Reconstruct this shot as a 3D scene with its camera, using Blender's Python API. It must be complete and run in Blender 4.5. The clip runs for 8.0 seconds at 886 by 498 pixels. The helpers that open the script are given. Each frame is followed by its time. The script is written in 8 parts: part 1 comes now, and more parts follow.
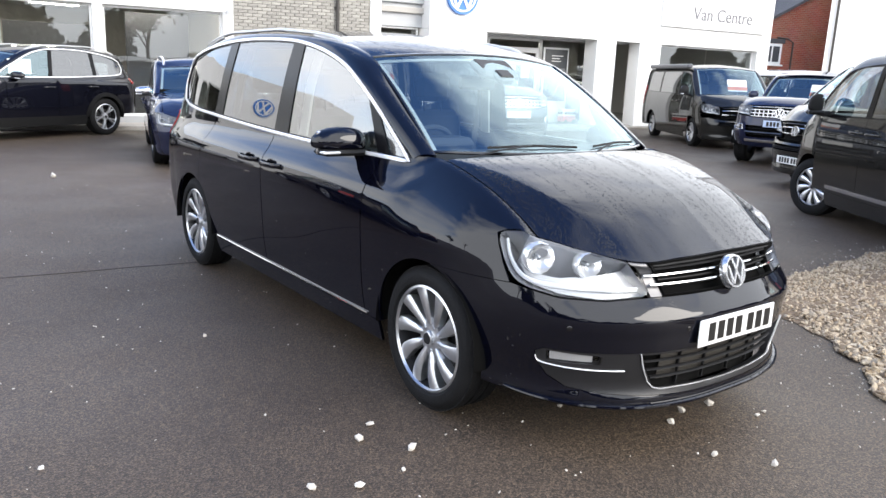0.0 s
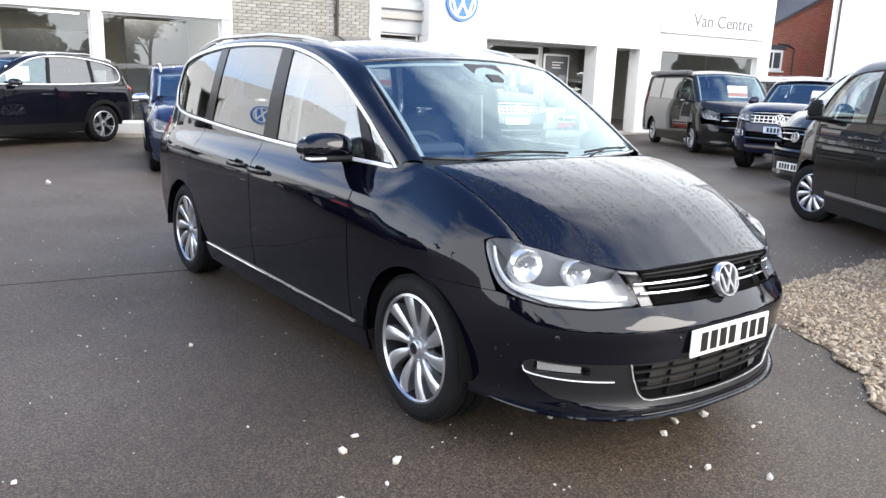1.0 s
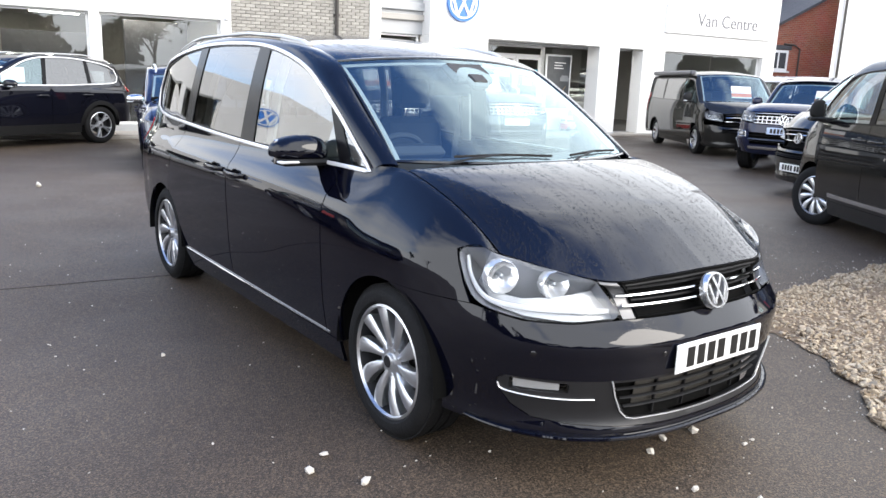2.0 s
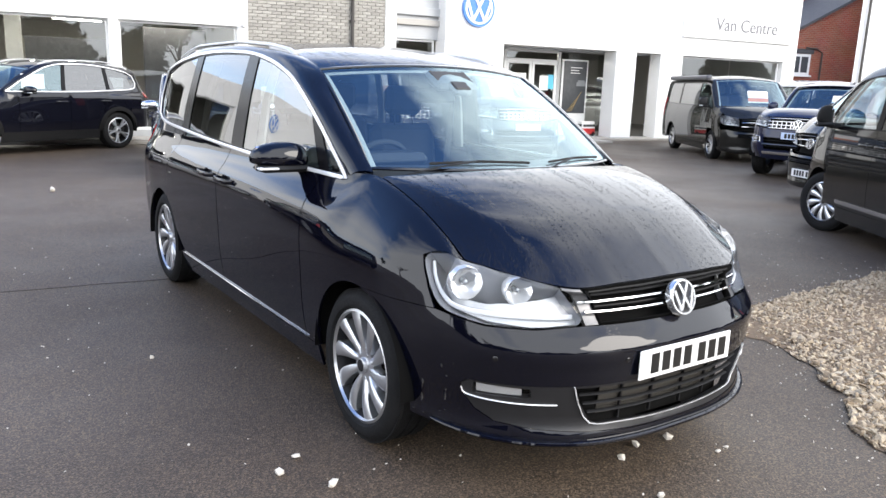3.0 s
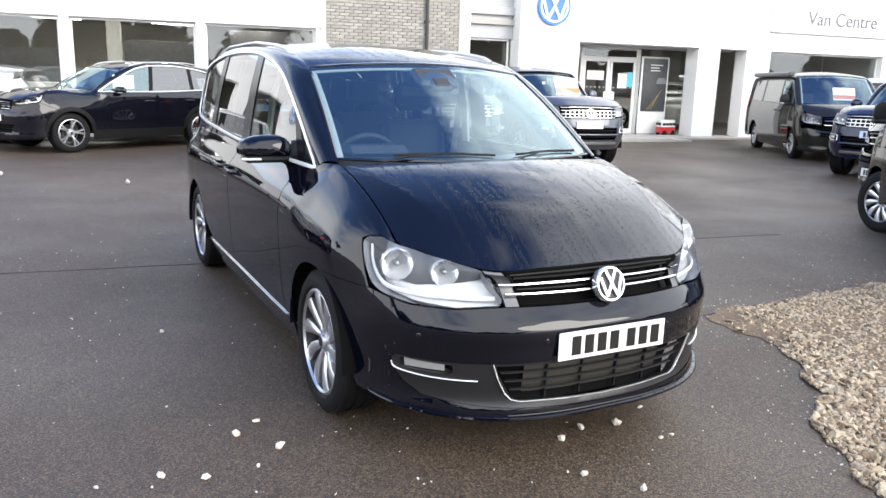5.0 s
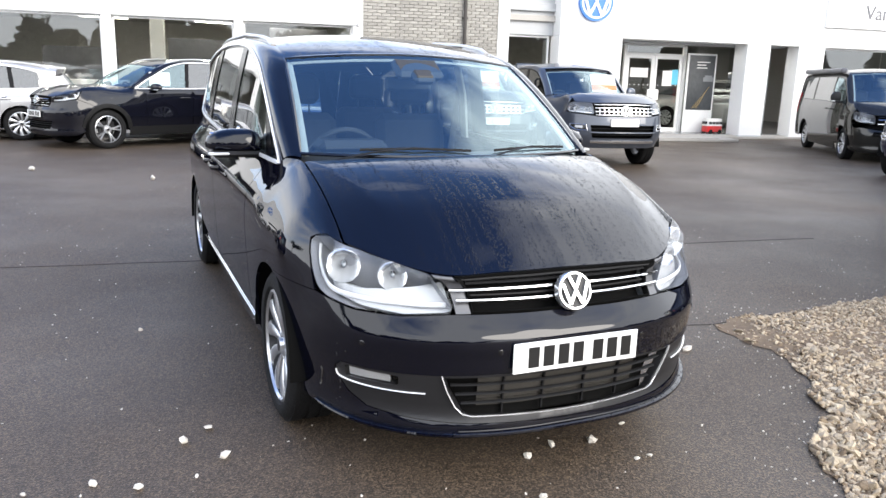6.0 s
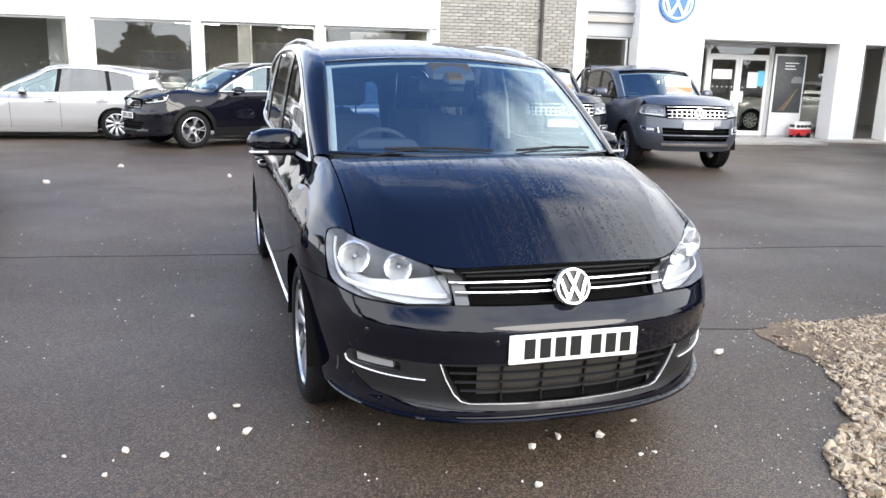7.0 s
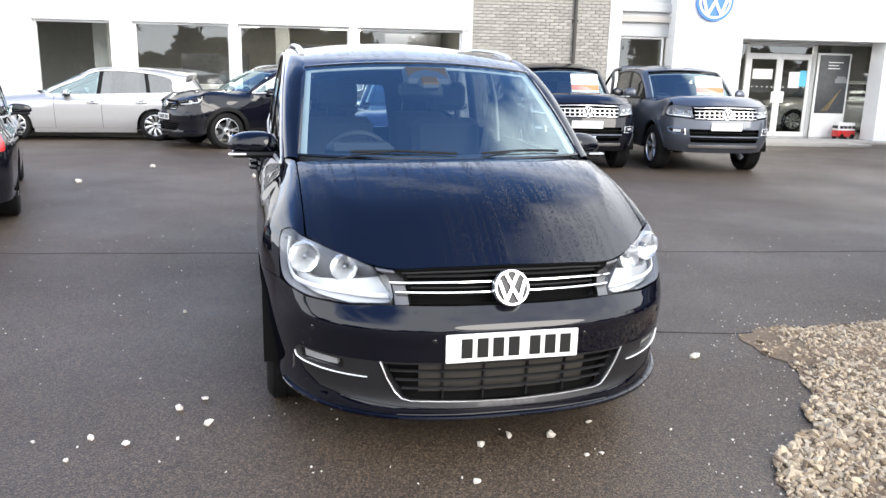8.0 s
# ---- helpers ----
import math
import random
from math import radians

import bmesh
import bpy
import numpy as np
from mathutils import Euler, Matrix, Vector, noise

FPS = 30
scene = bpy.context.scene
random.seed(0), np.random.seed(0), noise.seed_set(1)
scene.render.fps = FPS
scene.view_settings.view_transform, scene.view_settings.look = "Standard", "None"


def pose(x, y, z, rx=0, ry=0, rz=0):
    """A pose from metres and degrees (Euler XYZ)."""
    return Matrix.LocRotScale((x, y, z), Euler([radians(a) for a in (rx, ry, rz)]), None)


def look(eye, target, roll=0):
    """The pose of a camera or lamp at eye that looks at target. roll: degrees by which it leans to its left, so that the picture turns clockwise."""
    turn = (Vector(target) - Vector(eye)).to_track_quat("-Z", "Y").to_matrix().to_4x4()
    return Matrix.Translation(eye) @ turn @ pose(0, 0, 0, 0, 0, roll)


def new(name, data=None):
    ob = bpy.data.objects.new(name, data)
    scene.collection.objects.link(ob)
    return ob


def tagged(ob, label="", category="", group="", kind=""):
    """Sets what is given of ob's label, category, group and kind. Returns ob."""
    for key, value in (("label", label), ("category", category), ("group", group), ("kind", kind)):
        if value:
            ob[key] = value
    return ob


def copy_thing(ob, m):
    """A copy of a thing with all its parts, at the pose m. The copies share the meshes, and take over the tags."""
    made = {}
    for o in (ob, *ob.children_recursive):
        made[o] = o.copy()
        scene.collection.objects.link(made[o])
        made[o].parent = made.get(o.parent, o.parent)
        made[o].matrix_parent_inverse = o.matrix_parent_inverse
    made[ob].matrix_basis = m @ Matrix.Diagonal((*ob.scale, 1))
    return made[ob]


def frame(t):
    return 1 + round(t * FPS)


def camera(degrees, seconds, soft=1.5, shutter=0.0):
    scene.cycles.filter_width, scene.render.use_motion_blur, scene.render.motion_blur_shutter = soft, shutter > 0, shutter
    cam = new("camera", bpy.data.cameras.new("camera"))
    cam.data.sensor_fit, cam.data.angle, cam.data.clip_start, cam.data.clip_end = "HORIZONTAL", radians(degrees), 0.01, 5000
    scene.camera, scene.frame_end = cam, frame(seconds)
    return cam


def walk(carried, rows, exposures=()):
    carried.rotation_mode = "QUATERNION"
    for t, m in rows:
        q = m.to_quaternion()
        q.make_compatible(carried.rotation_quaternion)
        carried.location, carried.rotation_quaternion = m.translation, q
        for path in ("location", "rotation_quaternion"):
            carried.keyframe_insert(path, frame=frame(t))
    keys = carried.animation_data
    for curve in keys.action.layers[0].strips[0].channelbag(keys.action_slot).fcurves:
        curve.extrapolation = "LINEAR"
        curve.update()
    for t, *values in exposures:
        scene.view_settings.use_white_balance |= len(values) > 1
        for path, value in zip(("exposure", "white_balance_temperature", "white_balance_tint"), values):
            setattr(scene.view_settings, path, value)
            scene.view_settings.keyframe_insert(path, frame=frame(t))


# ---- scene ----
cam = camera(60.5, 8.0)
PATH = [
    (0, (0.035, 0.062, 1.474), (0.004, 2.01, 1.021), 2.4),
    (0.5, (0.07, 0.069, 1.482), (0.03, 2.019, 1.035), 2.3),
    (1, (0.1, 0.135, 1.465), (0.062, 2.087, 1.029), 2.3),
    (1.5, (0.131, 0.298, 1.463), (0.099, 2.249, 1.028), 2.3),
    (3, (0.427, 0.271, 1.487), (0.315, 2.222, 1.062), 2.1),
    (3.5, (0.46, 0.156, 1.498), (0.351, 2.108, 1.08), 2.2),
    (4, (0.551, 0.108, 1.492), (0.413, 2.058, 1.068), 2.2),
    (4.5, (0.827, 0.065, 1.501), (0.559, 1.999, 1.071), 1.9),
    (6, (1.363, 0.425, 1.466), (0.881, 2.315, 1.025), 1.7),
    (6.5, (1.547, 0.449, 1.474), (0.937, 2.302, 1.032), 1.5),
    (7, (1.682, 0.385, 1.473), (0.99, 2.21, 1.032), 1.5),
    (7.5, (1.832, 0.354, 1.496), (1.105, 2.164, 1.056), 1.4),
    (8, (2.071, 0.468, 1.503), (1.267, 2.244, 1.06), 1.3),
]
walk(cam, [(t, look(eye, target, roll)) for t, eye, target, roll in PATH])

# ---- sky, sun, exposure ----
SUN_DIR = Vector((0.80, -0.42, 0.46)).normalized()
world = bpy.data.worlds.new("sky")
scene.world = world
world.use_nodes = True
wn, wl = world.node_tree.nodes, world.node_tree.links
sky = wn.new("ShaderNodeTexSky")
sky.sky_type = "NISHITA"
sky.sun_disc = False
sky.sun_elevation = math.asin(SUN_DIR.z)
sky.sun_rotation = math.atan2(SUN_DIR.x, SUN_DIR.y)
sky.air_density, sky.dust_density, sky.ozone_density = 1.3, 0.4, 5.0
coord = wn.new("ShaderNodeTexCoord")
squash = wn.new("ShaderNodeMapping")
squash.inputs["Scale"].default_value = (1.0, 1.0, 2.6)
cloud = wn.new("ShaderNodeTexNoise")
cloud.inputs["Scale"].default_value, cloud.inputs["Detail"].default_value = 2.2, 6.0
ramp = wn.new("ShaderNodeValToRGB")
ramp.color_ramp.elements[0].position, ramp.color_ramp.elements[1].position = 0.36, 0.68
# a bank of cloud on the sun's side; the rest stays blue
updown = wn.new("ShaderNodeSeparateXYZ")
wl.new(coord.outputs["Generated"], updown.inputs[0])
bank = wn.new("ShaderNodeMapRange")
bank.inputs[1].default_value, bank.inputs[2].default_value = -0.04, 0.25
bank.inputs[3].default_value, bank.inputs[4].default_value = -0.17, 0.20
wl.new(updown.outputs["X"], bank.inputs[0])
thick = wn.new("ShaderNodeMath")
thick.operation = "ADD"
mixc = wn.new("ShaderNodeMix")
mixc.data_type = "RGBA"
mixc.inputs[7].default_value = (8.0, 8.3, 8.8, 1)
# and haze cloud all round, low over the horizon
low = wn.new("ShaderNodeMapRange")
low.inputs[1].default_value, low.inputs[2].default_value = 0.30, 0.90
low.inputs[3].default_value, low.inputs[4].default_value = 0.30, -0.24
wl.new(updown.outputs["Z"], low.inputs[0])
banks = wn.new("ShaderNodeMath")
banks.operation = "ADD"
wl.new(bank.outputs[0], banks.inputs[0])
back = wn.new("ShaderNodeMapRange")
back.inputs[1].default_value, back.inputs[2].default_value = 0.0, -0.5
back.inputs[3].default_value, back.inputs[4].default_value = 0.0, 0.24
wl.new(updown.outputs["Y"], back.inputs[0])
rearward = wn.new("ShaderNodeMath")
rearward.operation = "ADD"
wl.new(low.outputs[0], rearward.inputs[0])
wl.new(back.outputs[0], rearward.inputs[1])
wl.new(rearward.outputs[0], banks.inputs[1])
deep = wn.new("ShaderNodeMix")
deep.data_type, deep.blend_type = "RGBA", "MULTIPLY"
deep.inputs[0].default_value = 1.0
deep.inputs[7].default_value = (0.98, 0.98, 1.16, 1)
wl.new(sky.outputs[0], deep.inputs[6])
wl.new(coord.outputs["Generated"], squash.inputs[0])
wl.new(squash.outputs[0], cloud.inputs["Vector"])
wl.new(cloud.outputs[0], thick.inputs[0])
wl.new(banks.outputs[0], thick.inputs[1])
wl.new(thick.outputs[0], ramp.inputs[0])
wl.new(ramp.outputs[0], mixc.inputs[0])
wl.new(deep.outputs[2], mixc.inputs[6])
wl.new(mixc.outputs[2], wn["Background"].inputs[0])
wn["Background"].inputs[1].default_value = 0.15
sun = new("sun", bpy.data.lights.new("sun", "SUN"))
sun.data.energy, sun.data.angle, sun.data.color = 1.35, radians(40), (1.0, 0.93, 0.84)
sun.matrix_world = look(SUN_DIR * 60, (0, 0, 0))
scene.view_settings.exposure = 1.36

# ---- materials ----


def mat(name, color, rough=0.5, metal=0.0, coat=0.0, vary=0.0, scale=20.0, bump=0.0, bump_scale=120.0, emit=0.0, fine=0.0, stretch=(1, 1, 1), spec=0.5, random_tint=0.0, coat_rough=0.03):
    """A Principled material with noise in colour at two scales and a fine relief."""
    m = bpy.data.materials.new(name)
    m.use_nodes = True
    n, l = m.node_tree.nodes, m.node_tree.links
    b = n["Principled BSDF"]
    b.inputs["Base Color"].default_value = (*color, 1)
    b.inputs["Roughness"].default_value = rough
    b.inputs["Metallic"].default_value = metal
    b.inputs["Coat Weight"].default_value = coat
    b.inputs["Coat Roughness"].default_value = coat_rough
    b.inputs["Specular IOR Level"].default_value = spec
    if emit:
        b.inputs["Emission Color"].default_value = (*color, 1)
        b.inputs["Emission Strength"].default_value = emit
    if vary or bump or random_tint:
        tc = n.new("ShaderNodeTexCoord")
        mp = n.new("ShaderNodeMapping")
        mp.inputs["Scale"].default_value = stretch
        l.new(tc.outputs["Object"], mp.inputs[0])
    if vary or random_tint:
        n1 = n.new("ShaderNodeTexNoise")
        n1.inputs["Scale"].default_value, n1.inputs["Detail"].default_value = scale, 5.0
        n2 = n.new("ShaderNodeTexNoise")
        n2.inputs["Scale"].default_value, n2.inputs["Detail"].default_value = scale * 9, 3.0
        l.new(mp.outputs[0], n1.inputs["Vector"])
        l.new(mp.outputs[0], n2.inputs["Vector"])
        add = n.new("ShaderNodeMath")
        add.operation = "MULTIPLY_ADD"
        add.inputs[1].default_value = 0.6
        l.new(n2.outputs[0], add.inputs[0])
        l.new(n1.outputs[0], add.inputs[2])
        mr = n.new("ShaderNodeMapRange")
        mr.inputs[1].default_value, mr.inputs[2].default_value = 0.45, 1.15
        mr.inputs[3].default_value, mr.inputs[4].default_value = 1 - vary, 1 + vary
        l.new(add.outputs[0], mr.inputs[0])
        last = mr.outputs[0]
        if random_tint:
            oi = n.new("ShaderNodeObjectInfo")
            r2 = n.new("ShaderNodeMapRange")
            r2.inputs[3].default_value, r2.inputs[4].default_value = 1 - random_tint, 1 + random_tint
            l.new(oi.outputs["Random"], r2.inputs[0])
            mu = n.new("ShaderNodeMath")
            mu.operation = "MULTIPLY"
            l.new(last, mu.inputs[0])
            l.new(r2.outputs[0], mu.inputs[1])
            last = mu.outputs[0]
        hs = n.new("ShaderNodeHueSaturation")
        hs.inputs["Color"].default_value = (*color, 1)
        l.new(last, hs.inputs["Value"])
        l.new(hs.outputs[0], b.inputs["Base Color"])
    if bump:
        nb = n.new("ShaderNodeTexNoise")
        nb.inputs["Scale"].default_value, nb.inputs["Detail"].default_value = bump_scale, 4.0
        l.new(mp.outputs[0], nb.inputs["Vector"])
        bp = n.new("ShaderNodeBump")
        bp.inputs["Strength"].default_value, bp.inputs["Distance"].default_value = bump, 0.01
        l.new(nb.outputs[0], bp.inputs["Height"])
        l.new(bp.outputs[0], b.inputs["Normal"])
    return m


def glass_mat(name, tint=(0.8, 0.9, 0.88), ior=1.5, rough=0.0, gloss=(1, 1, 1)):
    """A thin pane: clear straight through, with Fresnel gloss."""
    m = bpy.data.materials.new(name)
    m.use_nodes = True
    n, l = m.node_tree.nodes, m.node_tree.links
    n.remove(n["Principled BSDF"])
    tr, gl, fr, mx = n.new("ShaderNodeBsdfTransparent"), n.new("ShaderNodeBsdfGlossy"), n.new("ShaderNodeLayerWeight"), n.new("ShaderNodeMixShader")
    tr.inputs[0].default_value = (*tint, 1)
    gl.inputs["Roughness"].default_value = rough
    gl.inputs["Color"].default_value = (*gloss, 1)
    # gloss grows towards grazing view, the same from both sides
    pw, rg = n.new("ShaderNodeMath"), n.new("ShaderNodeMapRange")
    pw.operation, pw.inputs[1].default_value = "POWER", 5.0
    rg.inputs[3].default_value, rg.inputs[4].default_value = ((ior - 1) / (ior + 1)) ** 2, 1.0
    l.new(fr.outputs["Facing"], pw.inputs[0])
    l.new(pw.outputs[0], rg.inputs[0])
    l.new(rg.outputs[0], mx.inputs[0])
    l.new(tr.outputs[0], mx.inputs[1])
    l.new(gl.outputs[0], mx.inputs[2])
    l.new(mx.outputs[0], n["Material Output"].inputs[0])
    return m


def paint_mat(name, color, metal=0.0, rough=0.35, wet=False, flake=0.0):
    """Car paint under a clear coat; wet: rain drops and run marks on the upward surfaces."""
    m = bpy.data.materials.new(name)
    m.use_nodes = True
    n, l = m.node_tree.nodes, m.node_tree.links
    b = n["Principled BSDF"]
    b.inputs["Base Color"].default_value = (*color, 1)
    b.inputs["Metallic"].default_value = metal
    b.inputs["Roughness"].default_value = rough
    b.inputs["Specular IOR Level"].default_value = 0.0
    b.inputs["Coat Weight"].default_value = 1.0
    b.inputs["Coat Roughness"].default_value = 0.015
    tc = n.new("ShaderNodeTexCoord")
    # road film: faint large-scale change of gloss
    film = n.new("ShaderNodeTexNoise")
    film.inputs["Scale"].default_value, film.inputs["Detail"].default_value = 3.0, 6.0
    l.new(tc.outputs["Object"], film.inputs["Vector"])
    fr = n.new("ShaderNodeMapRange")
    fr.inputs[1].default_value, fr.inputs[2].default_value = 0.35, 0.75
    fr.inputs[3].default_value, fr.inputs[4].default_value = 0.008, 0.05
    l.new(film.outputs[0], fr.inputs[0])
    l.new(fr.outputs[0], b.inputs["Coat Roughness"])
    if wet:
        mp = n.new("ShaderNodeMapping")
        mp.inputs["Scale"].default_value = (1.0, 0.55, 1.0)
        l.new(tc.outputs["Object"], mp.inputs[0])
        vor = n.new("ShaderNodeTexVoronoi")
        vor.inputs["Scale"].default_value = 135.0
        l.new(mp.outputs[0], vor.inputs["Vector"])
        drop = n.new("ShaderNodeMapRange")
        drop.inputs[1].default_value, drop.inputs[2].default_value = 0.44, 0.20
        l.new(vor.outputs["Distance"], drop.inputs[0])
        runs = n.new("ShaderNodeTexNoise")
        rm = n.new("ShaderNodeMapping")
        rm.inputs["Scale"].default_value = (46.0, 0.9, 0.9)
        l.new(tc.outputs["Object"], rm.inputs[0])
        l.new(rm.outputs[0], runs.inputs["Vector"])
        runs.inputs["Scale"].default_value, runs.inputs["Detail"].default_value = 1.0, 4.0
        gate = n.new("ShaderNodeMapRange")
        gate.inputs[1].default_value, gate.inputs[2].default_value = 0.46, 0.55
        l.new(runs.outputs[0], gate.inputs[0])
        geo = n.new("ShaderNodeNewGeometry")
        sep = n.new("ShaderNodeSeparateXYZ")
        l.new(geo.outputs["Normal"], sep.inputs[0])
        up = n.new("ShaderNodeMapRange")
        up.inputs[1].default_value, up.inputs[2].default_value = 0.62, 0.85
        l.new(sep.outputs["Z"], up.inputs[0])
        m1, m2 = n.new("ShaderNodeMath"), n.new("ShaderNodeMath")
        m1.operation = m2.operation = "MULTIPLY"
        l.new(drop.outputs[0], m1.inputs[0])
        l.new(gate.outputs[0], m1.inputs[1])
        l.new(m1.outputs[0], m2.inputs[0])
        l.new(up.outputs[0], m2.inputs[1])
        bp = n.new("ShaderNodeBump")
        bp.inputs["Strength"].default_value, bp.inputs["Distance"].default_value = 0.3, 0.003
        l.new(m2.outputs[0], bp.inputs["Height"])
        l.new(bp.outputs[0], b.inputs["Coat Normal"])
        # a drop scatters the sky's image away, so the gloss drops with it
        dull = n.new("ShaderNodeMapRange")
        dull.inputs[3].default_value, dull.inputs[4].default_value = 1.0, 0.12
        l.new(m2.outputs[0], dull.inputs[0])
        l.new(dull.outputs[0], b.inputs["Coat Weight"])
    return m


M_BLACK = paint_mat("black_paint", (0.0016, 0.0019, 0.0055), rough=0.3, wet=True)
M_NAVY = paint_mat("dark_blue_paint", (0.0042, 0.0045, 0.008), rough=0.3)
M_GREY = paint_mat("dark_grey_paint", (0.017, 0.0165, 0.015), metal=0.3, rough=0.4)
M_INDIGO = paint_mat("indium_grey_paint", (0.075, 0.084, 0.105), metal=0.5, rough=0.38)
M_BLUE = paint_mat("dark_blue_metallic", (0.010, 0.014, 0.040), metal=0.3, rough=0.35)
M_SILVER = paint_mat("silver_paint", (0.46, 0.46, 0.47), metal=0.65, rough=0.42)
M_WHITECAR = paint_mat("white_paint", (0.72, 0.72, 0.71), rough=0.4)
M_GLOSSBLACK = mat("gloss_black", (0.006, 0.006, 0.007), 0.12, coat=0.5)
M_PILLAR = mat("pillar_black", (0.005, 0.005, 0.006), 0.2, spec=0.14, vary=0.1)
M_SATIN_PALE = mat("satin_silver", (0.13, 0.13, 0.135), 0.3, metal=0.6, vary=0.05)
M_PLASTIC = mat("black_plastic", (0.014, 0.014, 0.015), 0.55, spec=0.22, vary=0.15, bump=0.08, bump_scale=500)
M_CLAD = mat("grey_cladding", (0.007, 0.007, 0.0075), 0.6, spec=0.22, vary=0.15, bump=0.08, bump_scale=500)
M_SATIN = mat("satin_grey", (0.024, 0.024, 0.026), 0.36, metal=0.4, vary=0.08)
M_CHROME = mat("chrome", (0.82, 0.83, 0.85), 0.08, metal=1.0)
M_CHROME_SOFT = mat("brushed_chrome", (0.75, 0.76, 0.78), 0.2, metal=1.0)
M_RAIL = mat("satin_aluminium", (0.66, 0.66, 0.66), 0.38, metal=0.45)
M_TRIM = mat("bright_trim", (0.86, 0.86, 0.86), 0.22, metal=0.4)
M_ALLOY = mat("alloy", (0.62, 0.63, 0.65), 0.3, metal=0.9, vary=0.06, scale=8)
M_TYRE = mat("tyre_rubber", (0.009, 0.009, 0.0095), 0.75, spec=0.2, vary=0.3, scale=12, bump=0.3, bump_scale=90)
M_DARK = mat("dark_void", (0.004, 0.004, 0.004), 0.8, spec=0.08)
M_SEAT = mat("seat_cloth", (0.045, 0.045, 0.048), 0.9, vary=0.2, scale=40, bump=0.2, bump_scale=400)
M_DASH = mat("dash_plastic", (0.025, 0.025, 0.027), 0.6, bump=0.1, bump_scale=500, vary=0.1)
M_CREAM = mat("cream_trim", (0.36, 0.36, 0.345), 0.8, vary=0.05)
M_GLASS = glass_mat("clear_glass", (0.82, 0.94, 0.97), 2.5, gloss=(0.78, 0.96, 1.0))
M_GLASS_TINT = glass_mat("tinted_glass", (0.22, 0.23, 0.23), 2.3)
M_GLASS_SIDE = glass_mat("side_glass", (0.78, 0.87, 0.85), 2.9)
M_GLASS_LENS = glass_mat("lens_glass", (0.97, 0.98, 0.98), 1.4)
M_REFLECTOR = mat("reflector", (0.80, 0.81, 0.83), 0.14, metal=0.72)
M_HOUSING = mat("lamp_housing", (0.18, 0.20, 0.23), 0.25, metal=0.4)
M_LAMPCHROME = mat("lamp_bright", (0.45, 0.46, 0.48), 0.22, metal=0.25)
M_LAMPWALL = mat("lamp_wall_grey", (0.20, 0.21, 0.24), 0.3)
M_RADIATOR = mat("radiator_fins", (0.05, 0.046, 0.04), 0.5, metal=0.3)
M_BADGE = mat("badge_silver", (0.80, 0.81, 0.82), 0.22, metal=0.85)
M_LAMPWHITE = mat("lamp_white", (0.66, 0.67, 0.69), 0.35)
M_RED = mat("red_lens", (0.45, 0.01, 0.012), 0.15, coat=1.0)
M_PLATE = mat("plate_white", (0.82, 0.82, 0.80), 0.35, vary=0.02)
M_PLATE_INK = mat("plate_ink", (0.01, 0.01, 0.01), 0.4)
M_PLATE_BLUE = mat("plate_light_blue", (0.55, 0.65, 0.85), 0.4)
M_PAPER = mat("paper", (0.80, 0.79, 0.77), 0.8, vary=0.03)
M_PAPER_RED = mat("paper_red", (0.72, 0.22, 0.10), 0.8)

# ---- mesh tools ----
from mathutils.geometry import delaunay_2d_cdt


def part(name, data, material, parent=None, label="", m=None):
    """Links mesh data (a Mesh, a bmesh or an MB) as one object under parent."""
    if isinstance(data, MB):
        data = data.mesh(name)
    elif isinstance(data, bmesh.types.BMesh):
        me = bpy.data.meshes.new(name)
        data.to_mesh(me)
        data.free()
        data = me
    if material is not None and not data.materials:
        data.materials.append(material)
    ob = new(name, data)
    ob.parent = parent
    if m is not None:
        ob.matrix_basis = m
    if label:
        ob["label"] = label
    return ob


def thing(name, label, category, m=None, group="", kind=""):
    ob = new(name)
    if m is not None:
        ob.matrix_basis = m
    return tagged(ob, label, category, group, kind)


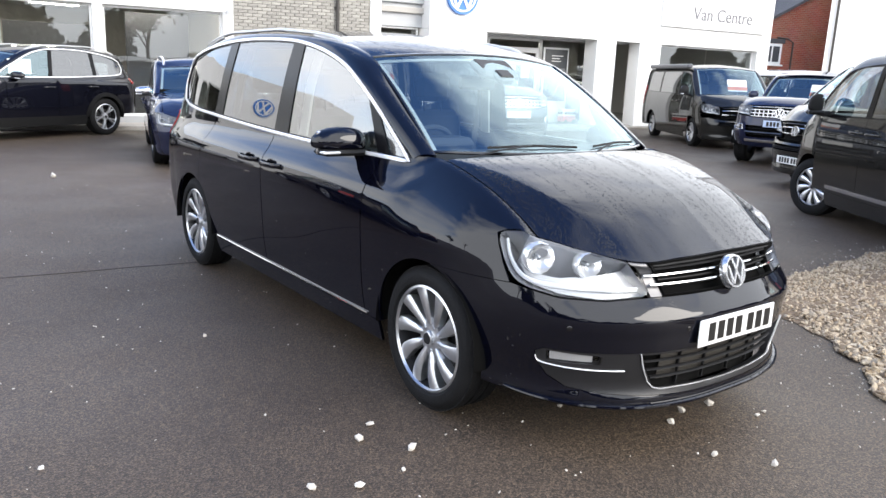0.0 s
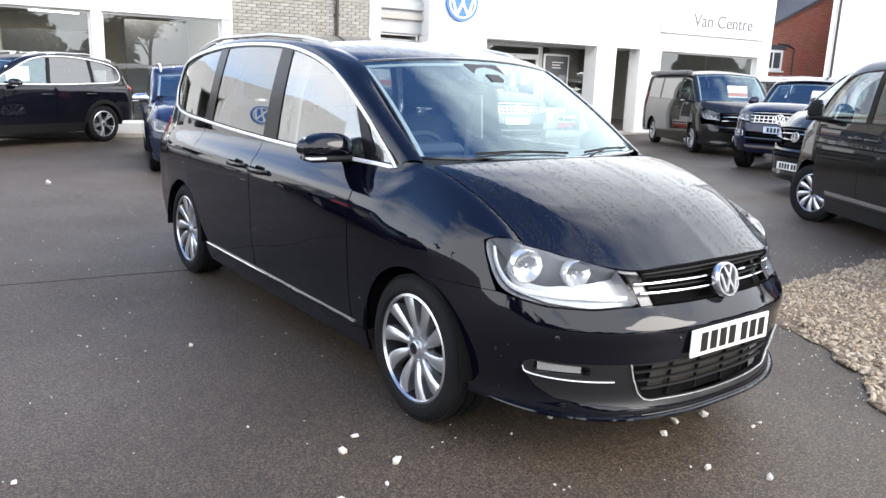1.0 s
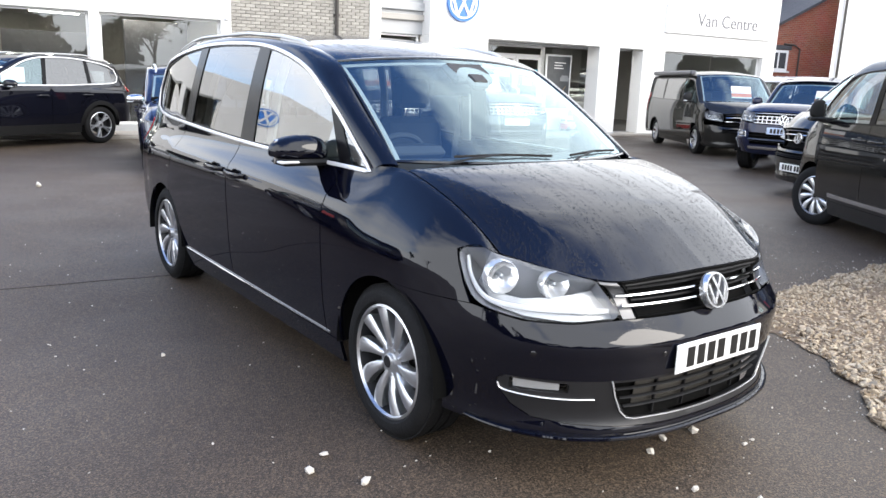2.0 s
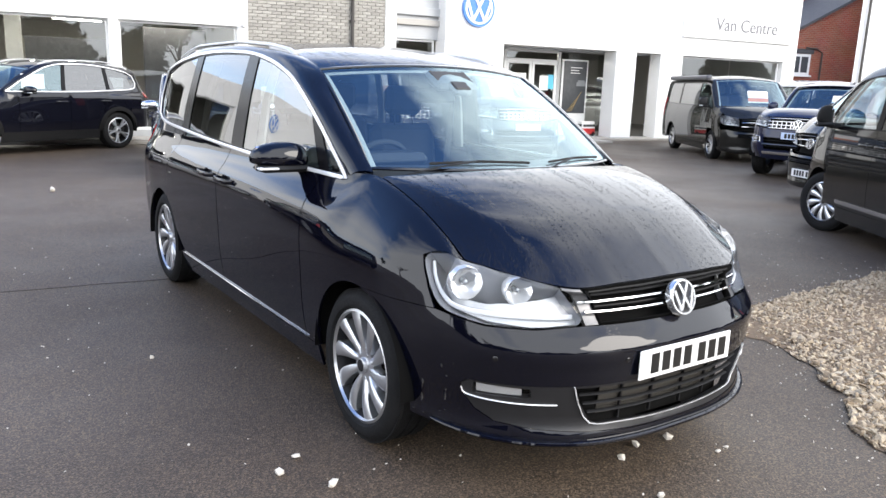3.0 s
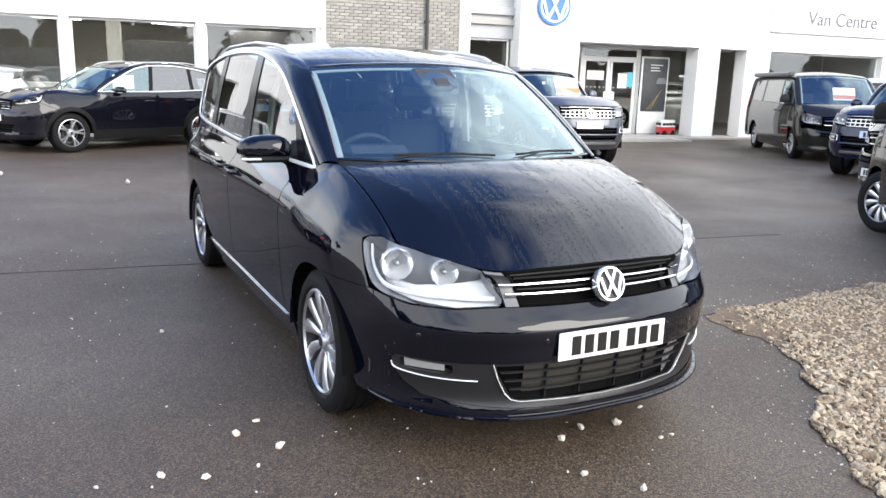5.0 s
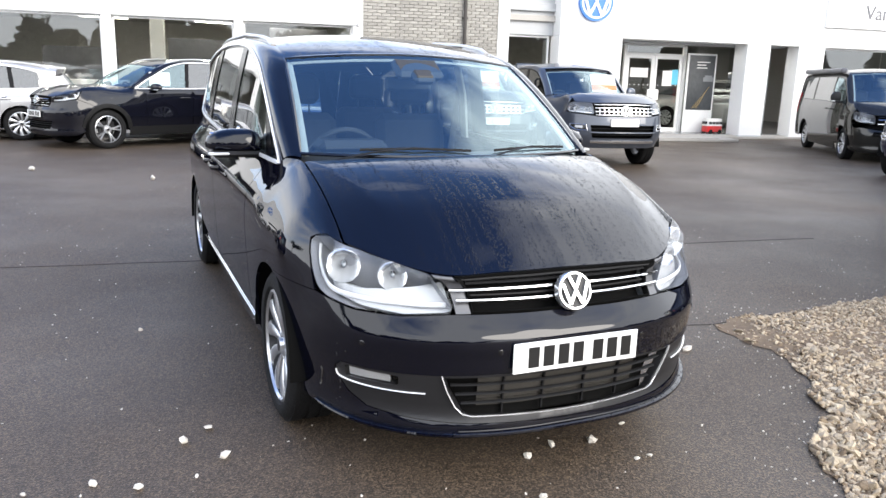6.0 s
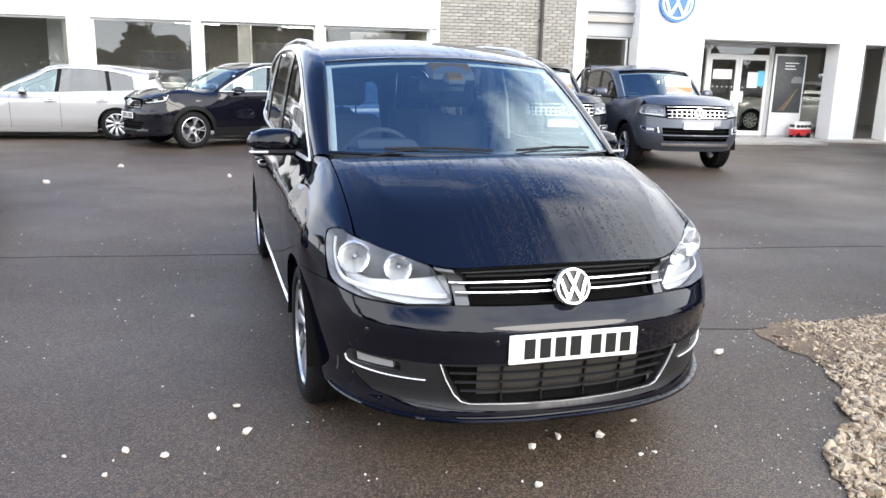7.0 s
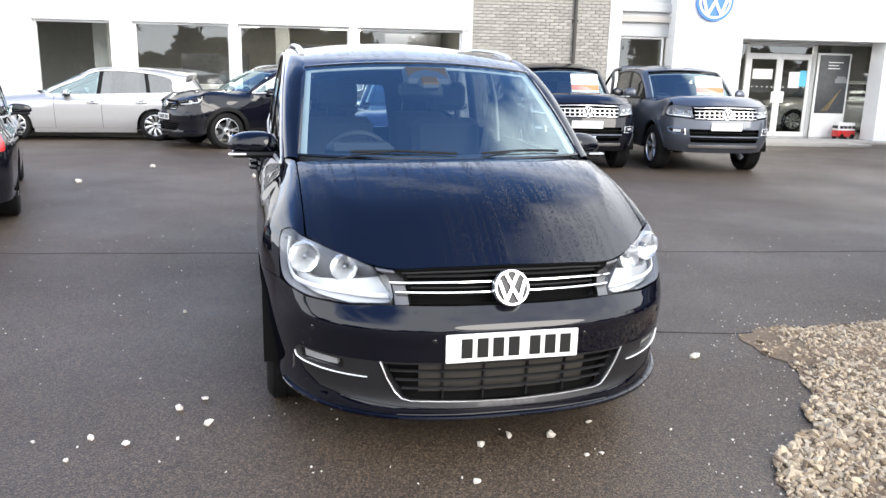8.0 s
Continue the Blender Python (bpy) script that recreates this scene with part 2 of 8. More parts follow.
class MB:
    """Collects vertices and faces of one mesh."""

    def __init__(self):
        self.v, self.f, self.k = [], [], []

    def add(self, verts, faces, mi=0):
        o = len(self.v)
        self.v += [tuple(p) for p in verts]
        self.f += [tuple(o + i for i in f) for f in faces]
        self.k += [mi] * len(faces)
        return self

    def box(self, c, size, bevel=0.0, m=None, mi=0):
        x, y, z = (s / 2 for s in size)
        b = min(bevel, x * 0.95, y * 0.95, z * 0.95)
        if b <= 0:
            vs = [(sx * x, sy * y, sz * z) for sx in (-1, 1) for sy in (-1, 1) for sz in (-1, 1)]
            fs = [(0, 1, 3, 2), (4, 6, 7, 5), (0, 4, 5, 1), (2, 3, 7, 6), (0, 2, 6, 4), (1, 5, 7, 3)]
        else:
            vs, idx = [], {}
            for sx in (-1, 1):
                for sy in (-1, 1):
                    for sz in (-1, 1):
                        for ax in range(3):
                            p = [sx * (x - b), sy * (y - b), sz * (z - b)]
                            p[ax] = (sx * x, sy * y, sz * z)[ax]
                            idx[sx, sy, sz, ax] = len(vs)
                            vs.append(tuple(p))
            fs = []
            for ax in range(3):
                o1, o2 = (ax + 1) % 3, (ax + 2) % 3
                for sg in (-1, 1):
                    loop = []
                    for a1, a2 in ((-1, -1), (1, -1), (1, 1), (-1, 1)):
                        s = [0, 0, 0]
                        s[ax], s[o1], s[o2] = sg, a1, a2
                        loop.append(idx[(*s, ax)])
                    fs.append(tuple(loop) if sg > 0 else tuple(reversed(loop)))
                for a1 in (-1, 1):
                    for a2 in (-1, 1):
                        s = [[0, 0, 0], [0, 0, 0]]
                        for q, e in zip(s, (-1, 1)):
                            q[ax], q[o1], q[o2] = e, a1, a2
                        loop = [idx[(*s[0], o1)], idx[(*s[1], o1)], idx[(*s[1], o2)], idx[(*s[0], o2)]]
                        fs.append(tuple(loop) if a1 * a2 > 0 else tuple(reversed(loop)))
            for sx in (-1, 1):
                for sy in (-1, 1):
                    for sz in (-1, 1):
                        loop = [idx[sx, sy, sz, k] for k in range(3)]
                        fs.append(tuple(loop) if sx * sy * sz > 0 else tuple(reversed(loop)))
        t = Matrix.Translation(c) if m is None else m @ Matrix.Translation(c)
        return self.add([t @ Vector(p) for p in vs], fs, mi)

    def lathe(self, prof, n=48, m=None, a0=0.0, a1=2 * math.pi, mi=0):
        """prof: (radius, offset) pairs, turned about the x axis."""
        full = abs(a1 - a0 - 2 * math.pi) < 1e-6
        cols = n if full else n + 1
        vs, fs, k = [], [], len(prof)
        for i in range(cols):
            a = a0 + (a1 - a0) * i / n
            for r, h in prof:
                vs.append((h, r * math.cos(a), r * math.sin(a)))
        for i in range(n):
            j = (i + 1) % cols
            for q in range(k - 1):
                fs.append((i * k + q, i * k + q + 1, j * k + q + 1, j * k + q))
        if m is not None:
            vs = [m @ Vector(p) for p in vs]
        return self.add(vs, fs, mi)

    def sweep(self, pts, w, h=None, normals=None, closed=False, n=8, taper=None, mi=0):
        """A tube along pts, w across and h out along normals; four-sided when n is 4."""
        h = w if h is None else h
        pts = [Vector(p) for p in pts]
        N, vs, fs = len(pts), [], []
        for i, p in enumerate(pts):
            a = pts[(i - 1) % N] if closed or i else p
            b = pts[(i + 1) % N] if closed or i < N - 1 else p
            t = (b - a).normalized()
            up = Vector(normals[i]) if normals is not None else Vector((0, 0, 1) if abs(t.z) < 0.9 else (0, 1, 0))
            side = t.cross(up).normalized()
            up = side.cross(t)
            k = 1.0 if taper is None else taper(i / max(1, N - 1))
            for j in range(n):
                q = 2 * math.pi * (j + 0.5) / n
                c, s = math.cos(q), math.sin(q)
                if n == 4:
                    c, s = math.copysign(1, c), math.copysign(1, s)
                vs.append(p + side * c * w / 2 * k + up * s * h / 2 * k)
        for i in range(N if closed else N - 1):
            i2 = (i + 1) % N
            for j in range(n):
                j2 = (j + 1) % n
                fs.append((i * n + j, i * n + j2, i2 * n + j2, i2 * n + j))
        if not closed:
            fs.append(tuple(reversed(range(n))))
            fs.append(tuple((N - 1) * n + j for j in range(n)))
        return self.add(vs, fs, mi)

    def prism(self, poly, h, m=None, z0=0.0, mi=0):
        """A polygon in x, y raised by h."""
        n = len(poly)
        vs = [(x, y, z0) for x, y in poly] + [(x, y, z0 + h) for x, y in poly]
        fs = [tuple(reversed(range(n))), tuple(range(n, 2 * n))] + [(i, (i + 1) % n, n + (i + 1) % n, n + i) for i in range(n)]
        if m is not None:
            vs = [m @ Vector(p) for p in vs]
        return self.add(vs, fs, mi)

    def grid(self, P, mi=0):
        """P: an array (rows, columns, 3)."""
        r, c = P.shape[:2]
        return self.add(P.reshape(-1, 3).tolist(), [(i * c + j, i * c + j + 1, (i + 1) * c + j + 1, (i + 1) * c + j) for i in range(r - 1) for j in range(c - 1)], mi)

    def mesh(self, name, angle=38):
        me = bpy.data.meshes.new(name)
        me.from_pydata(self.v, [], self.f)
        me.polygons.foreach_set("use_smooth", [True] * len(self.f))
        if any(self.k):
            me.polygons.foreach_set("material_index", self.k)
        me.set_sharp_from_angle(angle=radians(angle))
        return me


class Spl:
    """A smooth curve through knots (t, value or vector)."""

    def __init__(self, knots):
        self.t = np.array([k[0] for k in knots], float)
        self.y = np.array([k[1] for k in knots], float)
        t, y = self.t, self.y
        d = (y[1:] - y[:-1]) / ((t[1:] - t[:-1]).reshape((-1,) + (1,) * (y.ndim - 1)))
        g = np.empty_like(y)
        g[0], g[-1] = d[0], d[-1]
        h = t[1:] - t[:-1]
        for i in range(1, len(t) - 1):
            g[i] = (d[i - 1] * h[i] + d[i] * h[i - 1]) / (h[i] + h[i - 1])
        self.g = g

    def __call__(self, q):
        q = np.asarray(q, float)
        t, y, g = self.t, self.y, self.g
        q = np.clip(q, t[0], t[-1])
        i = np.clip(np.searchsorted(t, q, side="right") - 1, 0, len(t) - 2)
        h = t[i + 1] - t[i]
        w = (q - t[i]) / h
        if y.ndim > 1:
            w, h = w[..., None], h[..., None]
        return (2 * w**3 - 3 * w**2 + 1) * y[i] + (w**3 - 2 * w**2 + w) * h * g[i] + (3 * w**2 - 2 * w**3) * y[i + 1] + (w**3 - w**2) * h * g[i + 1]


def smooth(a, b, x):
    w = np.clip((np.asarray(x, float) - a) / (b - a), 0, 1)
    return w * w * (3 - 2 * w)


def inside(pts, poly):
    """Which of pts (n, 2) lie in the polygon."""
    x, y = pts[:, 0], pts[:, 1]
    res = np.zeros(len(pts), bool)
    n = len(poly)
    for i in range(n):
        x1, y1 = poly[i]
        x2, y2 = poly[(i + 1) % n]
        if y1 == y2:
            continue
        c = (y1 > y) != (y2 > y)
        res ^= c & (x < (x2 - x1) * (y - y1) / (y2 - y1) + x1)
    return res


def rounded(poly, r=0.02, n=4):
    """A polygon with its corners rounded."""
    out, N = [], len(poly)
    for i in range(N):
        p, a, b = np.array(poly[i], float), np.array(poly[i - 1], float), np.array(poly[(i + 1) % N], float)
        da, db = np.linalg.norm(a - p), np.linalg.norm(b - p)
        q = min(r, da * 0.45, db * 0.45)
        p0, p1 = p + (a - p) / da * q, p + (b - p) / db * q
        for k in range(n + 1):
            w = k / n
            out.append(tuple((1 - w) ** 2 * p0 + 2 * w * (1 - w) * p + w * w * p1))
    return out


def dense(poly, step):
    out, N = [], len(poly)
    for i in range(N):
        a, b = np.array(poly[i], float), np.array(poly[(i + 1) % N], float)
        k = max(1, int(math.ceil(np.linalg.norm(b - a) / step)))
        out += [tuple(a + (b - a) * j / k) for j in range(k)]
    return out


def trimmed(name, surf, outer, holes=(), step=0.05, rim=0.014, off=0.0, mirror=False, shift=None):
    """A panel of the surface surf(u, v), cut to a polygon in u, v, with its edges turned in by rim."""
    loops = [dense(outer, step)] + [dense(h, step) for h in holes]
    pts, edges = [], []
    for lp in loops:
        o = len(pts)
        pts += lp
        edges += [(o + i, o + (i + 1) % len(lp)) for i in range(len(lp))]
    lo, hi = np.min(loops[0], 0), np.max(loops[0], 0)
    gx, gy = np.meshgrid(np.arange(lo[0] + step / 2, hi[0], step), np.arange(lo[1] + step / 2, hi[1], step))
    g = np.stack([gx.ravel(), gy.ravel()], 1)
    keep = inside(g, loops[0])
    for h in loops[1:]:
        keep &= ~inside(g, h)
    g = g[keep]
    if len(g):
        bp = np.array(pts)
        d = np.min(np.linalg.norm(g[:, None, :] - bp[None, :, :], axis=2), axis=1)
        g = g[d > step * 0.45]
    allp = [Vector(p) for p in pts] + [Vector(p) for p in g.tolist()]
    vs, _, fs, _, _, _ = delaunay_2d_cdt(allp, edges, [], 0, 1e-6)
    uv = np.array([tuple(v) for v in vs])
    cen = np.array([uv[list(f)].mean(0) for f in fs])
    ok = inside(cen, loops[0])
    for h in loops[1:]:
        ok &= ~inside(cen, h)
    fs = [tuple(f) for f, k in zip(fs, ok) if k]
    u, v = uv[:, 0], uv[:, 1]
    e = 2e-3
    P = surf(u, v)
    du, dv = surf(u + e, v) - surf(u - e, v), surf(u, v + e) - surf(u, v - e)
    n = -np.cross(du, dv)
    n /= np.maximum(np.linalg.norm(n, axis=1), 1e-12)[:, None]
    P = P + n * off
    # boundary edges of the kept faces
    count = {}
    for f in fs:
        for a, b in zip(f, f[1:] + f[:1]):
            count[(a, b)] = 1
    border = [(a, b) for a, b in count if (b, a) not in count]
    fa = np.array([f[:3] for f in fs])
    fn = np.cross(P[fa[:, 1]] - P[fa[:, 0]], P[fa[:, 2]] - P[fa[:, 0]])
    flip = float(np.sum(fn * n[fa[:, 0]])) < 0
    V, Nn = P.tolist(), n.tolist()
    F = [tuple(reversed(f)) if flip else f for f in fs]
    if rim:
        ring = {}
        for a, b in border:
            t = P[b] - P[a]
            side = np.cross(t, n[a])
            ln = np.linalg.norm(side)
            if ln < 1e-9:
                continue
            side /= ln
            if not flip:
                side = side
            else:
                side = -side
            ids = []
            for q in (a, b):
                for depth in (0.0, rim):
                    key = (q, depth)
                    if key not in ring:
                        ring[key] = len(V)
                        V.append((P[q] - n[q] * depth).tolist())
                        Nn.append(side.tolist())
                    ids.append(ring[key])
            quad = (ids[0], ids[1], ids[3], ids[2])
            F.append(quad if not flip else tuple(reversed(quad)))
    if mirror:
        V = [(-x, y, z) for x, y, z in V]
        Nn = [(-x, y, z) for x, y, z in Nn]
        F = [tuple(reversed(f)) for f in F]
    me = bpy.data.meshes.new(name)
    me.from_pydata(V, [], F)
    me.polygons.foreach_set("use_smooth", [True] * len(F))
    me.normals_split_custom_set_from_vertices(Nn)
    return me


def sheet(name, f, nu, nv, rim=0.014, flip=False, mirror=False):
    """A panel over the whole unit square of f(u, v)."""
    return trimmed_grid(name, f, nu, nv, rim, flip, mirror)


def trimmed_grid(name, f, nu, nv, rim, flip, mirror):
    u, v = np.meshgrid(np.linspace(0, 1, nu), np.linspace(0, 1, nv))
    e = 1e-3
    uc, vc = np.clip(u, e, 1 - e), np.clip(v, e, 1 - e)
    P = f(u, v)
    n = np.cross(f(uc + e, vc) - f(uc - e, vc), f(uc, vc + e) - f(uc, vc - e))
    n /= np.maximum(np.linalg.norm(n, axis=2), 1e-12)[..., None]
    flip = float(np.sum(n @ np.array([0.0, 0.3, 1.0]))) < 0
    if flip:
        n = -n
    V, Nn = P.reshape(-1, 3).tolist(), n.reshape(-1, 3).tolist()
    F = [(i * nu + j, i * nu + j + 1, (i + 1) * nu + j + 1, (i + 1) * nu + j) for i in range(nv - 1) for j in range(nu - 1)]
    if rim:
        ring = [(0, j) for j in range(nu)] + [(i, nu - 1) for i in range(1, nv)] + [(nv - 1, j) for j in range(nu - 2, -1, -1)] + [(i, 0) for i in range(nv - 2, 0, -1)]
        o, k = len(V), len(ring)
        for a, (i, j) in enumerate(ring):
            i2, j2 = ring[(a + 1) % k]
            side = np.cross(P[i2, j2] - P[i, j], n[i, j])
            side = side / max(np.linalg.norm(side), 1e-9) * (-1 if flip else 1)
            for depth in (0.0, rim):
                V.append((P[i, j] - n[i, j] * depth).tolist())
                Nn.append(side.tolist())
        for a in range(k):
            b = (a + 1) % k
            F.append((o + 2 * a, o + 2 * a + 1, o + 2 * b + 1, o + 2 * b))
    if flip:
        F = [tuple(reversed(q)) for q in F]
    if mirror:
        V = [(-x, y, z) for x, y, z in V]
        Nn = [(-x, y, z) for x, y, z in Nn]
        F = [tuple(reversed(q)) for q in F]
    me = bpy.data.meshes.new(name)
    me.from_pydata(V, [], F)
    me.polygons.foreach_set("use_smooth", [True] * len(F))
    me.normals_split_custom_set_from_vertices(Nn)
    return me

# ---- setting ----
M_ASPHALT = bpy.data.materials.new("asphalt")
M_WHITE = mat("white_cladding", (0.80, 0.80, 0.79), 0.5, vary=0.03, scale=1.5)
M_GREYWALL = mat("grey_panel", (0.42, 0.43, 0.44), 0.5, vary=0.04, scale=2)
M_BRICK = mat("buff_brick", (0.33, 0.315, 0.285), 0.9, vary=0.16, scale=9, bump=0.4, bump_scale=120, random_tint=0.16)
M_MORTAR = mat("mortar", (0.33, 0.31, 0.28), 0.95, vary=0.1, scale=20, bump=0.3)
M_SLATE = mat("slate", (0.06, 0.06, 0.065), 0.7, vary=0.25, scale=6, bump=0.3)
M_FRAME = mat("window_frame_white", (0.78, 0.78, 0.77), 0.4, vary=0.02)
M_FRAME_GREY = mat("window_frame_grey", (0.10, 0.10, 0.11), 0.4)
M_SHOPGLASS = glass_mat("shop_glass", (0.78, 0.80, 0.79), 1.75)
M_INNER = mat("showroom_wall", (0.42, 0.40, 0.37), 0.8, vary=0.06, scale=2)
M_INFLOOR = mat("showroom_floor", (0.20, 0.20, 0.20), 0.25, vary=0.05, scale=3)
M_PAVING = mat("paving", (0.36, 0.34, 0.31), 0.9, vary=0.15, scale=3, bump=0.3, bump_scale=60)
M_SIGNGREY = mat("sign_grey", (0.15, 0.15, 0.16), 0.4, metal=0.3)
M_SIGNBLUE = mat("sign_blue", (0.02, 0.16, 0.55), 0.35, coat=0.4)
M_PIPE = mat("pipe_dark", (0.05, 0.045, 0.04), 0.6, vary=0.1)
M_LAMP = mat("ceiling_lamp", (1.0, 0.93, 0.82), 0.5, emit=130.0)
M_TUBE = mat("light_tube", (1.0, 0.94, 0.84), 0.5, emit=14.0)
M_POSTER = mat("poster_dark", (0.05, 0.055, 0.06), 0.35, vary=0.5, scale=1.6, stretch=(1, 1, 0.6))
M_RENDER = mat("white_render", (0.76, 0.77, 0.79), 0.85, vary=0.05, scale=1.0)
M_SOIL = mat("soil", (0.16, 0.115, 0.075), 0.95, vary=0.35, scale=4, bump=0.8, bump_scale=40)
M_STONE = mat("limestone", (0.52, 0.46, 0.38), 0.9, vary=0.25, scale=14, bump=0.4, bump_scale=80)


def asphalt_nodes():
    m = M_ASPHALT
    m.use_nodes = True
    n, l = m.node_tree.nodes, m.node_tree.links
    b = n["Principled BSDF"]
    tc = n.new("ShaderNodeTexCoord")
    def noise_tex(scale, detail=4.0, rough=0.55):
        t = n.new("ShaderNodeTexNoise")
        t.inputs["Scale"].default_value, t.inputs["Detail"].default_value, t.inputs["Roughness"].default_value = scale, detail, rough
        l.new(tc.outputs["Object"], t.inputs["Vector"])
        return t
    def ramp_of(src, stops):
        r = n.new("ShaderNodeValToRGB")
        r.color_ramp.elements[0].position, r.color_ramp.elements[0].color = stops[0][0], (*stops[0][1], 1)
        r.color_ramp.elements[1].position, r.color_ramp.elements[1].color = stops[-1][0], (*stops[-1][1], 1)
        for p, c in stops[1:-1]:
            e = r.color_ramp.elements.new(p)
            e.color = (*c, 1)
        l.new(src, r.inputs[0])
        return r
    def mix(kind, a, c, f):
        x = n.new("ShaderNodeMix")
        x.data_type, x.blend_type = "RGBA", kind
        if isinstance(f, float):
            x.inputs[0].default_value = f
        else:
            l.new(f, x.inputs[0])
        l.new(a, x.inputs[6])
        l.new(c, x.inputs[7])
        return x.outputs[2]
    # broad damp and dry patches, aggregate grain, pale chippings
    big = ramp_of(noise_tex(0.35, 5).outputs[0], [(0.36, (0.056, 0.0410, 0.0290)), (0.5, (0.069, 0.0512, 0.0365)), (0.68, (0.086, 0.0650, 0.0465))])
    vor = n.new("ShaderNodeTexVoronoi")
    vor.inputs["Scale"].default_value = 170.0
    l.new(tc.outputs["Object"], vor.inputs["Vector"])
    grain = ramp_of(vor.outputs["Color"], [(0.25, (0.30, 0.30, 0.31)), (0.55, (0.88, 0.87, 0.85)), (0.8, (2.2, 2.1, 1.95))])
    col = mix("MULTIPLY", big.outputs[0], grain.outputs[0], 0.85)
    chip = n.new("ShaderNodeTexVoronoi")
    chip.inputs["Scale"].default_value = 38.0
    l.new(tc.outputs["Object"], chip.inputs["Vector"])
    cr = n.new("ShaderNodeMapRange")
    cr.inputs[1].default_value, cr.inputs[2].default_value = 0.13, 0.09
    l.new(chip.outputs["Distance"], cr.inputs[0])
    pick = n.new("ShaderNodeSeparateColor")
    l.new(chip.outputs["Color"], pick.inputs[0])
    pm = n.new("ShaderNodeMapRange")
    pm.inputs[1].default_value, pm.inputs[2].default_value = 0.90, 0.93
    l.new(pick.outputs[0], pm.inputs[0])
    mu = n.new("ShaderNodeMath")
    mu.operation = "MULTIPLY"
    l.new(cr.outputs[0], mu.inputs[0])
    l.new(pm.outputs[0], mu.inputs[1])
    pale = n.new("ShaderNodeRGB")
    pale.outputs[0].default_value = (0.30, 0.26, 0.21, 1)
    col = mix("MIX", col, pale.outputs[0], mu.outputs[0])
    l.new(col, b.inputs["Base Color"])
    rr = n.new("ShaderNodeMapRange")
    rr.inputs[1].default_value, rr.inputs[2].default_value = 0.3, 0.7
    rr.inputs[3].default_value, rr.inputs[4].default_value = 0.46, 0.72
    l.new(noise_tex(0.5, 5).outputs[0], rr.inputs[0])
    l.new(rr.outputs[0], b.inputs["Roughness"])
    bp = n.new("ShaderNodeBump")
    bp.inputs["Strength"].default_value, bp.inputs["Distance"].default_value = 0.6, 0.004
    l.new(vor.outputs["Distance"], bp.inputs["Height"])
    l.new(bp.outputs[0], b.inputs["Normal"])


asphalt_nodes()

# ground: one sheet to the horizon
gm = MB()
R = [0, 4, 8, 14, 25, 45, 90, 200, 600, 2500]
N = 48
verts = [(0, 6, 0)] + [(r * math.cos(2 * math.pi * k / N), 6 + r * math.sin(2 * math.pi * k / N), 0) for r in R[1:] for k in range(N)]
faces = [(0, 1 + k, 1 + (k + 1) % N) for k in range(N)]
for i in range(len(R) - 2):
    o = 1 + i * N
    faces += [(o + k, o + N + k, o + N + (k + 1) % N, o + (k + 1) % N) for k in range(N)]
gm.add(verts, faces)
ground = part("ground", gm, M_ASPHALT)
tagged(ground, "worn dark asphalt car park with damp patches", "ground", kind="structure")

# the building's own axes: x along the front, y into the building, z up
FRONT = pose(4.2, 23.7, 0, 0, 0, 30)


def wall_box(name, x0, x1, y0, y1, z0, z1, material, label, category="wall", bevel=0.01):
    b = MB().box(((x0 + x1) / 2, (y0 + y1) / 2, (z0 + z1) / 2), (x1 - x0, y1 - y0, z1 - z0), bevel)
    return tagged(part(name, b, material, m=FRONT), label, category, kind="structure")


TOP, HEAD = 5.4, 2.60
white = "plain white clad front wall of the dealership"
LOW_TOP = 3.6
wall_box("wall_fascia", -21.25, -10.98, 0.0, 0.35, HEAD, LOW_TOP, M_WHITE, "white clad fascia above the showroom windows")
wall_box("wall_west", -27.5, -21.25, -0.02, 0.35, 0.0, LOW_TOP, M_WHITE, white)
for k, (a, b) in enumerate(((-19.5, -19.0), (-16.78, -16.58), (-13.96, -13.76), (-11.22, -10.98))):
    wall_box(f"wall_pier_{k + 1}", a, b, 0.0, 0.30, 0.0, HEAD, M_WHITE, "white pier between showroom windows", bevel=0.006)
wall_box("wall_plinth", -21.25, -10.98, 0.02, 0.28, 0.0, 0.24, M_GREYWALL, "low grey plinth under the showroom windows")


def shop_window(name, x0, x1, z0, z1, y=0.16, split=()):
    """A large fixed pane in a thin frame."""
    w = thing(name, "large showroom window reflecting sky and trees", "window", FRONT, kind="structure")
    f = MB()
    t = 0.05
    for a, b, c, d in ((x0, x1, z0, z0 + t), (x0, x1, z1 - t, z1), (x0, x0 + t, z0 + t, z1 - t), (x1 - t, x1, z0 + t, z1 - t)):
        f.box(((a + b) / 2, y, (c + d) / 2), (b - a, 0.06, d - c), 0.004)
    part("window_frame", f, M_FRAME, w)
    xs = [x0, *split, x1]
    for a, b in zip(xs, xs[1:]):
        part("pane", MB().box(((a + b) / 2, y, (z0 + z1) / 2), (b - a - 0.012 - (t if a == x0 else 0), 0.012, z1 - z0 - 2 * t + 0.01)), M_SHOPGLASS, w).visible_shadow = False
    return w


shop_window("window_1", -21.25, -19.5, 0.24, HEAD)
shop_window("window_2", -19.0, -16.78, 0.24, HEAD)
shop_window("window_3", -16.58, -13.96, 0.24, HEAD)
shop_window("window_4", -13.76, -11.22, 0.24, HEAD)

